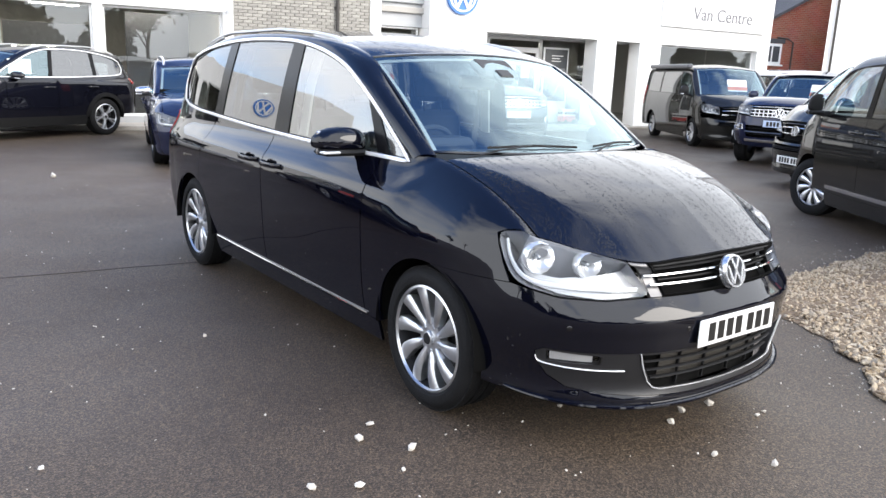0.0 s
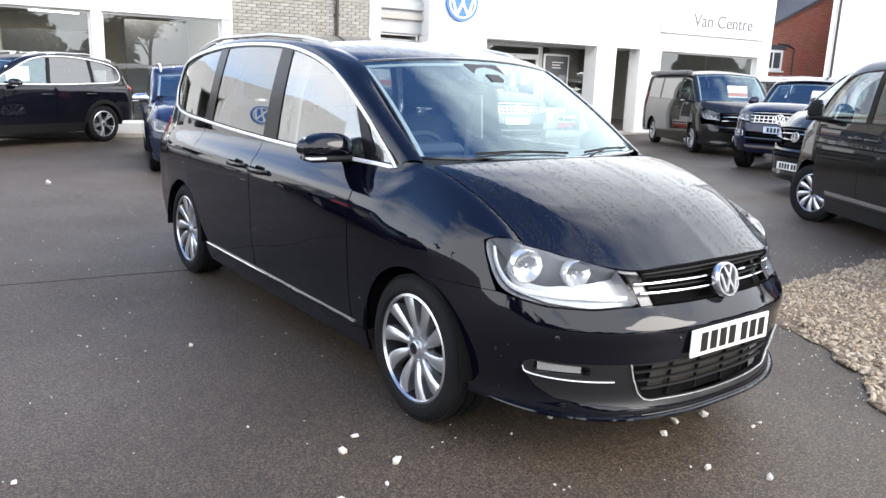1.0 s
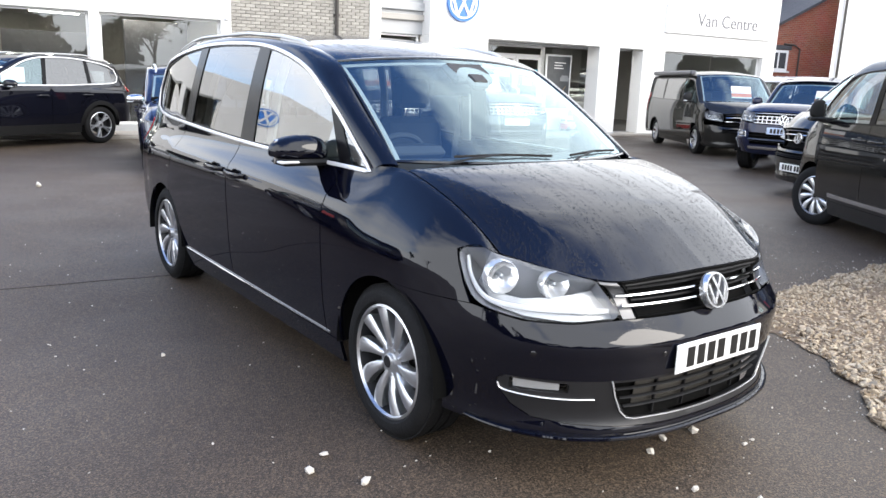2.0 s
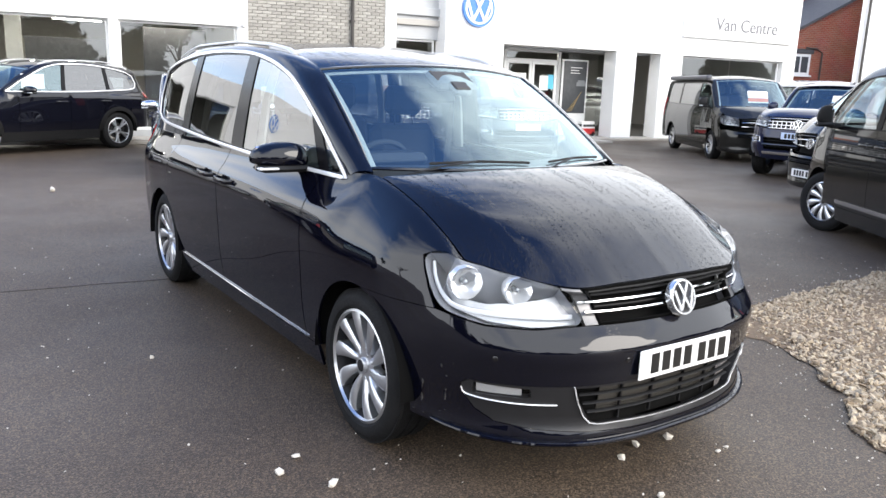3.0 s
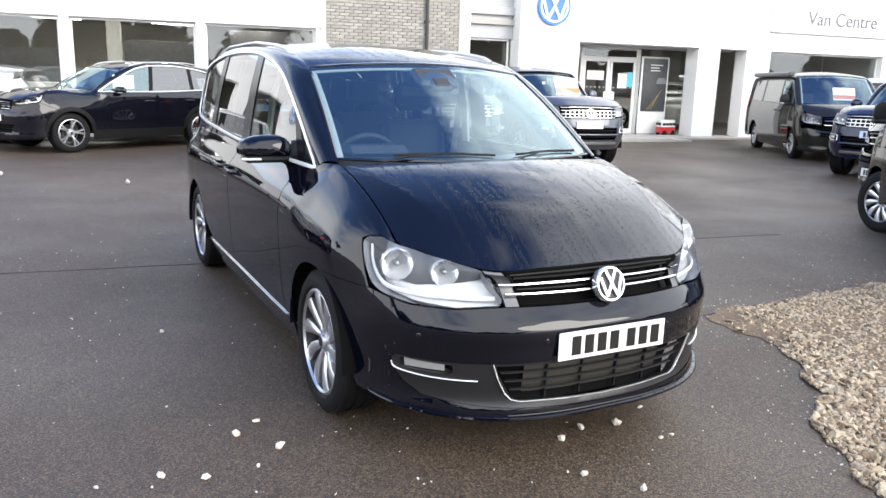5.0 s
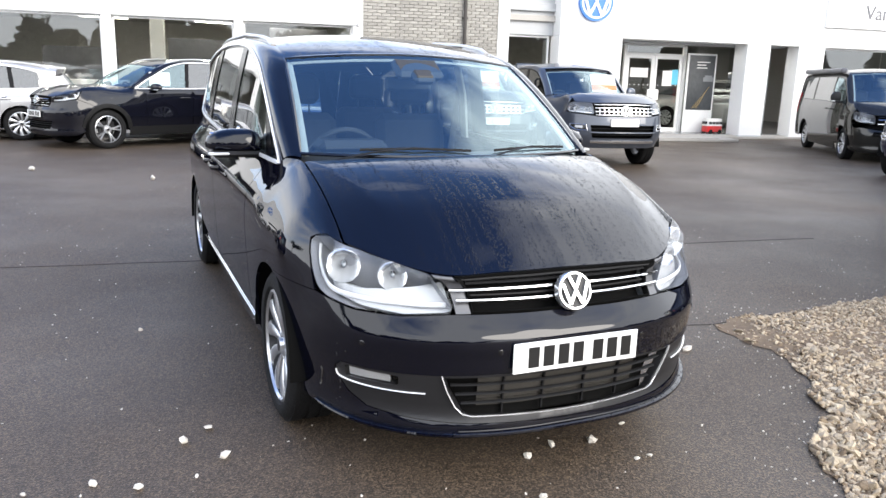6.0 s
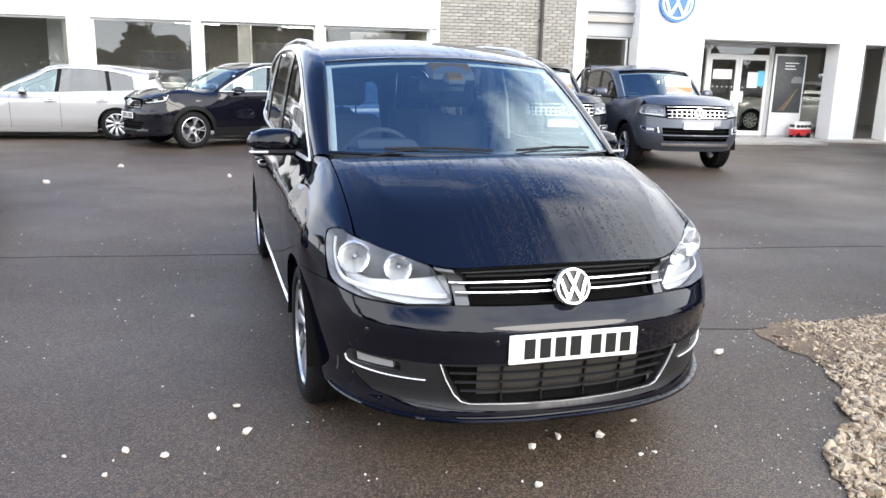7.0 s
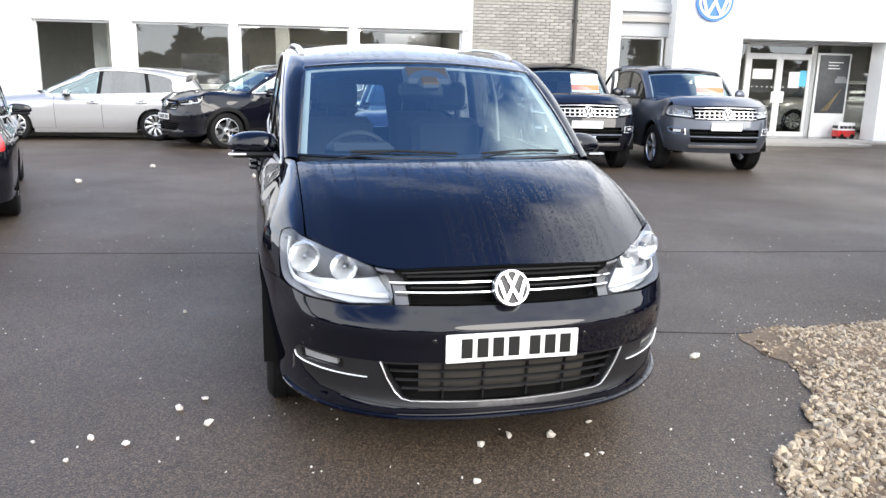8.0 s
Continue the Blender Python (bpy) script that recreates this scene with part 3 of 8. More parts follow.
# the showroom behind the glass
wall_box("floor_showroom", -27.3, 7.2, 0.36, 9.0, -0.05, 0.10, M_INFLOOR, "grey tiled showroom floor", "floor")
wall_box("ceiling", -27.3, 7.2, 0.36, 9.0, 2.95, 3.10, M_INNER, "dark showroom ceiling", "ceiling")
wall_box("wall_back", -27.3, 7.2, 9.0, 9.2, 0.0, 3.1, M_INNER, "dark back wall of the showroom")
wall_box("wall_inner_1", -10.9, -10.6, 0.4, 9.0, 0.1, 2.95, M_INNER, "partition wall inside the showroom")
wall_box("roof_slab", -27.5, 7.3, 0.36, 9.4, 3.2, 3.4, M_GREYWALL, "flat grey roof", "roof")
lamp = thing("ceiling_lamp", "small round ceiling light in the showroom", "lamp", FRONT @ pose(-20.4, 2.0, 2.93), group="showroom lights")
part("lens", MB().lathe([(0, 0.0), (0.07, 0.0), (0.075, 0.01), (0.09, 0.02)], 14, pose(0, 0, 0, 0, 90, 0)), M_LAMP, lamp)
part("ring", MB().lathe([(0.08, 0.0), (0.11, 0.0), (0.11, 0.02)], 14, pose(0, 0, 0, 0, 90, 0)), M_FRAME, lamp)
for x, y in ((-18.2, 2.0), (-17.3, 3.2), (-15.6, 2.0), (-14.6, 3.4), (-12.9, 2.0), (-12.2, 2.0), (-19.9, 3.4), (-15.0, 5.2), (-6.6, 2.2), (-2.9, 2.4), (-1.6, 2.4), (-2.2, 4.0), (-0.6, 2.6)):
    copy_thing(lamp, FRONT @ pose(x, y, 2.93))

bar = thing("strip_light", "long ceiling strip light in the showroom", "lamp", FRONT @ pose(-19.6, 3.0, 2.90), group="showroom strip lights")
part("tube", MB().box((0, 0, 0), (1.3, 0.06, 0.03), 0.01), M_TUBE, bar)
part("fitting", MB().box((0, 0, 0.03), (1.36, 0.12, 0.03), 0.01), M_FRAME, bar)
for x, y in ((-18.0, 4.4), (-16.9, 2.4), (-15.2, 4.0), (-13.2, 3.2), (-12.4, 5.0), (-17.6, 6.4), (-14.4, 6.6), (-6.4, 4.0), (-1.2, 4.6), (-3.2, 3.4)):
    copy_thing(bar, FRONT @ pose(x, y, 2.90, 0, 0, 12))

# brick bay: each brick a piece; the far ones joined
bay = thing("wall_brick", "buff brick wall bay between the white walls", "wall", FRONT, kind="structure")
X0, X1 = -10.98, -7.57
part("mortar", MB().box(((X0 + X1) / 2, 0.19, TOP / 2), (X1 - X0, 0.32, TOP)), M_MORTAR, bay)
wall_box("wall_pier_5", -7.57, -7.27, -0.02, 0.45, 0, TOP, M_WHITE, "narrow white corner strip beside the brick")
BL, BH, BJ = 0.215, 0.065, 0.010
rest = MB()
bricks = {}
for row in range(int(TOP / (BH + BJ))):
    z = 0.005 + row * (BH + BJ)
    x = X0 - (0.1125 if row % 2 else 0.0)
    while x < X1 - 0.01:
        a, b = max(x, X0), min(x + BL, X1)
        if b - a > 0.02:
            if 23 <= row < 43:
                bricks.setdefault(round(b - a, 3), []).append(((a + b) / 2, z + BH / 2))
            else:
                rest.box(((a + b) / 2, 0.03, z + BH / 2), (b - a, 0.05, BH), 0.004)
        x += BL + BJ
part("brick_courses", rest, M_BRICK, bay)["kind"] = "stuff"
for w, places in bricks.items():
    me = MB().box((0, 0, 0), (w, 0.05, BH), 0.004).mesh("brick")
    for x, z in places:
        part("brick", me, M_BRICK, bay, m=pose(x, 0.03 - 0.004 * random.random(), z))
pipe = thing("drainpipe", "dark metal drainpipe on the brick wall", "pipe", FRONT)
part("pipe", MB().sweep([(-8.45, -0.06, z) for z in np.linspace(0.05, TOP - 0.1, 12)], 0.085, n=12), M_PIPE, pipe)
for z in (1.2, 2.9, 4.4):
    part("bracket", MB().box((-8.45, -0.03, z), (0.14, 0.06, 0.05), 0.006), M_PIPE, pipe)
alarm = thing("security_camera", "small white security camera on the fascia", "camera", FRONT)
part("arm", MB().box((-11.1, -0.06, 2.66), (0.05, 0.14, 0.05), 0.01), M_FRAME, alarm)
part("housing", MB().box((-11.1, -0.16, 2.62), (0.09, 0.2, 0.09), 0.02), M_FRAME, alarm)

# recessed bay with a small window, left of the entrance block
wall_box("wall_recess", -7.27, -5.88, 0.45, 0.7, HEAD, TOP, M_GREYWALL, "pale grey panel in a recess")
shop_window("window_5", -7.27, -5.95, 0.10, HEAD, 0.55)

# entrance block
wall_box("wall_entrance", -5.88, -4.09, 0.0, 0.6, 0.0, HEAD, M_WHITE, white)
wall_box("wall_entrance_head", -5.88, 7.32, 0.0, 0.6, HEAD, TOP, M_WHITE, white)
wall_box("wall_pillar", -0.24, 0.51, 0.0, 0.58, 0.0, HEAD, M_WHITE, "square white entrance pillar")
wall_box("wall_pillar_foot", -0.26, 0.53, -0.02, 0.60, 0.0, 0.10, M_GREYWALL, "grey foot of the entrance pillar")
wall_box("wall_east_1", 1.45, 2.33, 0.0, 0.5, 0.0, HEAD, M_WHITE, white)
wall_box("wall_east_2", 2.33, 6.73, 0.0, 0.5, 0.0, 1.05, M_WHITE, white)
wall_box("wall_east_3", 6.73, 7.32, 0.0, 0.5, 0.0, HEAD, M_WHITE, white)
wall_box("wall_side", 7.02, 7.32, 0.6, 9.4, 0.0, TOP, M_WHITE, white)
shop_window("window_6", 2.33, 6.73, 1.05, HEAD, 0.22, (4.55,))
wall_box("soffit", -4.09, 1.45, 0.6, 1.3, HEAD - 0.04, HEAD + 0.1, M_GREYWALL, "grey soffit over the entrance", "ceiling")
wall_box("wall_lobby", 1.30, 1.45, 1.15, 1.35, 0.0, HEAD - 0.04, M_GREYWALL, "grey return wall beside the side door")

# glazed doors set back under the soffit
YD = 1.2


def glazed_door(name, x0, x1, z0, z1, handle):
    d = thing(name, "white framed glass entrance door", "door", FRONT, kind="structure")
    t = 0.085
    fr = MB()
    for a, b, c, e in ((x0, x1, z0, z0 + 0.12), (x0, x1, z1 - t, z1), (x0, x0 + t, z0 + 0.12, z1 - t), (x1 - t, x1, z0 + 0.12, z1 - t)):
        fr.box(((a + b) / 2, YD, (c + e) / 2), (b - a, 0.06, e - c), 0.006)
    part("door_frame", fr, M_FRAME, d)
    part("pane", MB().box(((x0 + x1) / 2, YD, (z0 + z1) / 2), (x1 - x0 - 2 * t + 0.01, 0.012, z1 - z0 - 0.2)), M_SHOPGLASS, d).visible_shadow = False
    part("push_plate", MB().box((handle, YD - 0.04, 1.15), (0.14, 0.02, 0.30), 0.006), M_FRAME, d)
    dots = MB()
    for k in range(5):
        dots.lathe([(0, 0.0), (0.018, 0.0), (0.018, 0.003)], 10, pose(x0 + t + (k + 0.5) * (x1 - x0 - 2 * t) / 5, YD - 0.009, 1.42, 0, 0, -90))
    part("marking_dots", dots, M_FRAME, d)
    return d


glazed_door("door_1", -3.28, -2.40, 0.10, 2.24, -2.50)
glazed_door("door_2", -2.39, -1.50, 0.10, 2.24, -2.28)
ent = thing("door_frame", "white and grey entrance frame with a glass transom", "door frame", FRONT, kind="structure")
fr = MB()
fr.box((-3.33, YD, 1.32), (0.09, 0.09, 2.44), 0.006)
fr.box((-1.44, YD, 1.32), (0.10, 0.10, 2.44), 0.006)
fr.box((-2.39, YD, 2.27), (1.80, 0.08, 0.06), 0.006)
fr.box((-2.39, YD, 2.53), (1.80, 0.08, 0.07), 0.006)
part("frame_bars", fr, M_FRAME, ent)
for a, b, c, e in ((-4.05, -3.39, 0.1, 2.55), (-3.28, -1.5, 2.31, 2.49), (-1.38, 1.29, 0.1, 2.55)):
    part("pane", MB().box(((a + b) / 2, YD, (c + e) / 2), (b - a, 0.012, e - c)), M_SHOPGLASS, ent).visible_shadow = False
note = thing("door_notice", "blue and white notices stuck on the glass door", "notice", FRONT)
part("sheet", MB().box((-1.95, YD - 0.012, 1.62), (0.30, 0.004, 0.42), 0.0), M_PAPER, note)
part("sheet", MB().box((-1.70, YD - 0.014, 1.66), (0.20, 0.004, 0.42), 0.0), mat("notice_blue", (0.10, 0.45, 0.62), 0.6), note)
part("sheet", MB().box((-2.86, YD - 0.012, 1.76), (0.56, 0.004, 0.26), 0.0), M_PAPER, note)
ban = thing("poster_stand", "tall dark poster on a white panel in the entrance", "poster", FRONT)
part("base_panel", MB().box((-0.96, 1.02, 0.40), (0.95, 0.05, 0.60), 0.01), M_FRAME, ban)
part("border", MB().box((-0.96, 1.02, 1.52), (0.95, 0.045, 1.64), 0.01), M_FRAME, ban)
part("sheet", MB().box((-0.96, 0.992, 1.52), (0.84, 0.008, 1.54), 0.0), M_POSTER, ban)
streak = MB()
for k in range(7):
    streak.sweep([(-0.66 - 0.01 * k, 0.985, 1.42 - 0.01 * k), (-0.85 - 0.02 * k, 0.985, 1.2 - 0.05 * k), (-1.2 + 0.03 * k, 0.985, 0.80)], 0.014, 0.003, n=4)
part("light_streak", streak, mat("poster_gold", (0.42, 0.30, 0.14), 0.5), ban)
pt = MB()
for k, (x, w) in enumerate(((-0.92, 0.42), (-0.98, 0.30), (-0.96, 0.34))):
    pt.box((x, 0.985, 2.10 - 0.08 * k), (w, 0.003, 0.022))
part("bar_marks", pt, M_FRAME, ban)
part("car_shape", MB().box((-0.72, 0.985, 1.62), (0.34, 0.004, 0.12), 0.0).box((-0.72, 0.985, 1.70), (0.24, 0.004, 0.07), 0.0), mat("poster_grey", (0.20, 0.21, 0.22), 0.5), ban)

# signs
sg = thing("wall_sign", "white sign box lettered Van Centre in grey", "sign", FRONT)
part("box", MB().box((4.55, -0.04, 3.57), (4.70, 0.10, 0.84), 0.012), M_WHITE, sg)
tx = bpy.data.curves.new("letters", "FONT")
tx.body, tx.size, tx.extrude, tx.align_x = "Van Centre", 0.56, 0.008, "CENTER"
to = new("letters_curve", tx)
bpy.context.view_layer.update()
lm = bpy.data.meshes.new_from_object(to.evaluated_get(bpy.context.evaluated_depsgraph_get()))
bpy.data.objects.remove(to)
wid = max(v.co.x for v in lm.vertices) - min(v.co.x for v in lm.vertices)
SPLIT = -0.145
for word in ("letters_van", "letters_centre"):
    half = bmesh.new()
    half.from_mesh(lm)
    # the gap between the two words lies left of the middle
    bmesh.ops.delete(half, geom=[v for v in half.verts if (v.co.x > SPLIT * wid) == (word == "letters_van")], context="VERTS")
    wm = bpy.data.meshes.new(word)
    half.to_mesh(wm)
    half.free()
    part("letters", wm, M_SIGNGREY, sg, m=pose(4.82, -0.098, 3.42, 90, 0, 0) @ Matrix.Diagonal((2.70 / wid, 1, 1, 1)))


# bars of the round emblems, one half, as parts of the radius
CHEVRONS = (((0.34, 0.76), (0.0, 0.08)), ((0.74, 0.40), (0.37, -0.70)), ((0.37, -0.70), (0.0, 0.02)))


def roundel(x, z, r):
    o = thing("round_sign", "round blue and white emblem sign on the white wall", "sign", FRONT @ pose(x, -0.05, z))
    turn = pose(0, 0, 0, 0, 0, -90)
    part("disc", MB().lathe([(0, 0.02), (r * 0.8, 0.02), (r * 0.86, -0.05)], 48, turn), M_SIGNBLUE, o)
    g = MB().lathe([(r * 0.76, 0.035), (r * 0.87, 0.035), (r * 0.87, -0.05)], 48, turn)
    for (a, b), (c, d) in CHEVRONS:
        for s in (-1, 1):
            g.sweep([(s * a * r, -0.03, b * r), (s * c * r, -0.03, d * r)], 0.15 * r, 0.03, normals=[(0, -1, 0)] * 2, n=4)
    part("emblem", g, M_WHITE, o)
    part("outer_ring", MB().lathe([(r * 0.87, 0.03), (r, 0.03), (r, -0.05)], 48, turn), M_SIGNBLUE, o)


roundel(-4.95, 3.46, 0.47)
roundel(-22.55, 2.45, 0.36)

# paving along the front, one slab at a time
pav = thing("pavement", "narrow paved strip along the building front", "pavement", FRONT, kind="structure")
part("bed", MB().box((-14.2, -0.52, 0.035), (26.4, 1.16, 0.07), 0.01), M_PAVING, pav)
part("bed", MB().box((3.2, 0.30, 0.035), (8.4, 0.90, 0.07), 0.01), M_PAVING, pav)
part("lobby_slab", MB().box((-1.3, 0.62, 0.045), (5.4, 1.16, 0.09), 0.01), M_PAVING, pav)
slab = MB().box((0, 0, 0), (0.595, 0.565, 0.03), 0.004).mesh("slab")
for k in range(43):
    for j in range(2):
        part("slab", slab, M_PAVING, pav, m=pose(-27.1 + 0.6 * k, -0.80 + 0.57 * j, 0.082))

# a few things inside the showroom
for nm, x, y, w, d, h, mt, lb in (("showroom_column", -20.2, 1.6, 0.35, 0.35, 2.85, M_FRAME, "white column inside the showroom"), ("showroom_column", -15.9, 3.4, 0.35, 0.35, 2.85, M_FRAME, "white column inside the showroom"), ("display_wall", -18.0, 4.6, 1.9, 0.12, 1.9, M_FRAME_GREY, "dark display wall inside the showroom"), ("display_wall", -14.6, 4.2, 2.2, 0.12, 2.2, M_FRAME_GREY, "dark display wall inside the showroom"), ("display_wall", -12.3, 2.4, 1.5, 0.12, 2.5, M_FRAME_GREY, "dark display wall inside the showroom"), ("reception_desk", -17.4, 2.6, 1.6, 0.6, 1.05, M_FRAME, "white reception desk inside the showroom")):
    o = thing(nm, lb, nm.split("_")[1], FRONT @ pose(x, y, 0.1))
    part("body", MB().box((0, 0, h / 2), (w, d, h), 0.01), mt, o)
    part("foot", MB().box((0, 0, 0.04), (w + 0.02, d + 0.02, 0.08), 0.01), M_FRAME_GREY, o)
# red and white toy van in the entrance
toy = thing("toy_van", "red and white ride-on toy van", "toy", FRONT @ pose(-0.62, 0.72, 0.09, 0, 0, 100))
def bus_shell(z0, z1, w0, w1, half):
    """A band of a rounded bus body, nose to tail along y."""
    rows = []
    for z, w in ((z0, w0), ((z0 + z1) / 2, (w0 + w1) / 2 + 0.004), (z1, w1)):
        ring = []
        for k in range(28):
            a = 2 * math.pi * k / 28
            c, q = math.cos(a), math.sin(a)
            ring.append((w / 2 * math.copysign(abs(c) ** 0.45, c), (half - 0.03 * (z - z0)) * math.copysign(abs(q) ** 0.35, q), z))
        rows.append(ring + ring[:1])
    g = MB().grid(np.array(rows))
    g.add(rows[-1][:-1], [tuple(range(28))])
    g.add(rows[0][:-1], [tuple(reversed(range(28)))])
    return g


part("lower_body", bus_shell(0.06, 0.225, 0.29, 0.30, 0.30), mat("toy_red", (0.55, 0.02, 0.02), 0.3, coat=0.6), toy)
part("upper_body", bus_shell(0.228, 0.43, 0.295, 0.23, 0.29), mat("toy_white", (0.78, 0.77, 0.74), 0.4), toy)
pane = MB().box((0, 0, 0), (0.012, 0.115, 0.075), 0.008).mesh("side_pane")
for sx in (-1, 1):
    for y in (-0.19, -0.06, 0.07, 0.20):
        part("side_pane", pane, M_GLOSSBLACK, toy, m=pose(sx * 0.138, y, 0.31, 0, -sx * 9, 0))
for sy in (-1, 1):
    part("end_pane", MB().box((0, sy * 0.288, 0.315), (0.19, 0.012, 0.08), 0.008), M_GLOSSBLACK, toy)
for x in (-0.13, 0.13):
    for y in (-0.17, 0.17):
        part("wheel", MB().lathe([(0, 0.03), (0.04, 0.03), (0.065, 0.02), (0.065, -0.02), (0, -0.02)], 18, pose(x, y, 0.066)), M_TYRE, toy)

# ---- vehicles: one set of surfaces for every body ----


class Body:
    """The surfaces of a car body: x to its right, y ahead, z up; P holds its measures."""

    def __init__(self, P):
        self.P = P
        pl = np.array(P["plan"], float)
        t = np.concatenate([[0], np.cumsum(np.linalg.norm(pl[1:] - pl[:-1], axis=1))])
        # mirror a knot past both ends, so that the outline crosses the middle squarely
        ext = [(-t[1], (-pl[1, 0], pl[1, 1]))] + [(a, tuple(b)) for a, b in zip(t, pl)] + [(2 * t[-1] - t[-2], (-pl[-2, 0], pl[-2, 1]))]
        raw = Spl(ext)
        q = np.linspace(0, t[-1], 1200)
        c = raw(q)
        s = np.concatenate([[0], np.cumsum(np.linalg.norm(c[1:] - c[:-1], axis=1))])
        self.s, self.c, self.total = s, c, s[-1]
        d = np.gradient(c, s, axis=0)
        d /= np.linalg.norm(d, axis=1)[:, None]
        self.nin = np.stack([d[:, 1], -d[:, 0]], 1)
        self.side, self.fin, self.rin = Spl(P["side"]), Spl(P["front"]), Spl(P["rear"])
        self.cin = Spl(P.get("corner", P["front"]))
        self.s1, self.s2, self.s3 = self.sx(P["blend"][0]), self.sy(P["blend"][1]), self.sy(P["blend"][2])
        self.s4, self.s5 = self.sy(P["rblend"][0]), self.total - 0.25
        bx, by, bz = P["bonnet_rear"]
        self.A = Spl([(u, p) for u, p in P["bonnet_front"]])
        self.B = lambda u: np.stack([bx * u, by + P["cowl"][0] * (1 - u * u), bz + P["cowl"][1] * (1 - u * u)], -1)
        edge = [self.bonnet(np.array([1.0]), np.array([w]))[0] for w in np.linspace(0, 1, 9)]
        edge += [self.bonnet(np.array([u]), np.array([1.0]))[0] for u in np.linspace(1, 0, 17)[1:]]
        kn = {round(self.sy(by - 0.3), 3): (bx + 0.06, by - 0.3, bz)}
        for e in edge:
            near = float(self.s[np.argmin(np.linalg.norm(self.c[:600] - e[:2], axis=1))])
            if all(abs(near - k) > 0.02 for k in kn):
                kn[near] = tuple(e)
        self.Q = Spl(sorted(kn.items()))
        self.belt, self.top = Spl(sorted(P["belt"])), Spl(sorted(P["top"]))

    def sx(self, x):
        """Along the outline to the place x in front."""
        k = int(np.argmax(self.c[:, 1] < self.c[0, 1] - 0.75))
        return float(np.interp(x, self.c[:k, 0], self.s[:k]))

    def sy(self, y):
        """Along the outline to the place y at the side."""
        return float(np.interp(-y, -self.c[:, 1], self.s))

    def syv(self, y):
        return np.interp(-np.asarray(y, float), -self.c[:, 1], self.s)

    def plain(self, a, v):
        P = self.P
        c = np.stack([np.interp(a, self.s, self.c[:, i]) for i in (0, 1)], -1)
        n = np.stack([np.interp(a, self.s, self.nin[:, i]) for i in (0, 1)], -1)
        ln = np.maximum(np.linalg.norm(n, axis=-1), 1e-9)
        n = n / ln[..., None]
        w1, w2 = smooth(self.s1, self.s2, a), smooth(self.s2, self.s3, a)
        w3 = smooth(self.s4, self.s5, a)
        ins = (1 - w1) * self.fin(v) + w1 * (1 - w2) * self.cin(v) + w2 * (1 - w3) * self.side(v) + w3 * self.rin(v)
        tap = P["tap"] * np.clip((c[..., 1] - P["tap_y"]) / 0.86, 0, 2) ** 2 * smooth(0.75, 1.1, v) * w2
        rt = P.get("rtap", 0.0) * np.clip((P.get("rtap_y", -0.8) - c[..., 1]) / 1.0, 0, 2) ** 2 * smooth(0.8, 1.2, v) * w2
        xy = c + n * (ins + tap + rt)[..., None]
        return np.concatenate([xy, np.asarray(v, float)[..., None] + 0 * xy[..., :1]], -1), n

    def wrap(self, s, v):
        """The outer skin: s along the outline from the middle of the front (below 0: the left side), v up."""
        P = self.P
        s, v = np.asarray(s, float), np.asarray(v, float)
        sg, a = np.where(s < 0, -1.0, 1.0), np.abs(s)
        p, n = self.plain(a, v)
        y = p[..., 1]
        kq = smooth(self.sy(P["bonnet_rear"][1] - 0.21), self.sy(P["bonnet_rear"][1]), a)
        zt = P["zt"][0] + (P["zt"][1] - P["zt"][0]) * smooth(self.s1, self.s2, a)
        w = np.clip((v - zt) / (P["vtop"] - zt), 0, 1)
        act = (kq > 0) & (v > zt) & (v <= P["vtop"] + 0.05)
        if np.any(act):
            p0, _ = self.plain(a, zt)
            p1, _ = self.plain(a, zt - 0.02)
            T0 = (p0 - p1) / 0.02 * (P["vtop"] - zt)[..., None] * 0.9
            q = self.Q(a)
            r = smooth(self.s1, self.s2, a)
            tin, tz = P["tq"][0][0] * (1 - r) + P["tq"][1][0] * r, P["tq"][0][1] * (1 - r) + P["tq"][1][1] * r
            T1 = np.concatenate([n * tin[..., None], tz[..., None]], -1)
            W = w[..., None]
            h = (2 * W**3 - 3 * W**2 + 1) * p0 + (W**3 - 2 * W**2 + W) * T0 + (3 * W**2 - 2 * W**3) * q + (W**3 - W**2) * T1
            k = np.where(act, kq, 0.0)[..., None]
            p = p * (1 - k) + h * k
        p = p.copy()
        p[..., 0] *= sg
        return p

    def bonnet(self, u, w):
        P = self.P
        u, w = np.asarray(u, float), np.asarray(w, float)
        au = np.abs(u)
        a, b = self.A(au), self.B(u)
        a = a.copy()
        a[..., 0] *= np.where(u < 0, -1, 1)
        W = w[..., None]
        p = b * (1 - W) + a * W
        ln = b[..., 1] - a[..., 1]
        m0, m1 = P["bslope"]
        dz = (w**3 - 2 * w**2 + w) * m0 * -ln + (w**3 - w**2) * m1 * -ln
        z = (2 * w**3 - 3 * w**2 + 1) * b[..., 2] + (3 * w**2 - 2 * w**3) * a[..., 2] + dz
        # a sharp ridge from the screen's corner to the grille's corner; the sides fall away from it
        uc = P.get("crease", 0.64) + 0.33 * (1 - w) ** 0.85
        past = au - uc
        past = 0.5 * (past + np.sqrt(past * past + 0.008**2))
        z = z + P.get("ridge", 0.19) * 0.74 * np.maximum(0, 1 - uc - past) * smooth(0, 0.45, 1 - w)
        z = z + P.get("bulge", 0.03) * (w * (1 - w) * 4) * (1 - au**2.5)
        p = p.copy()
        p[..., 2] = z
        return p

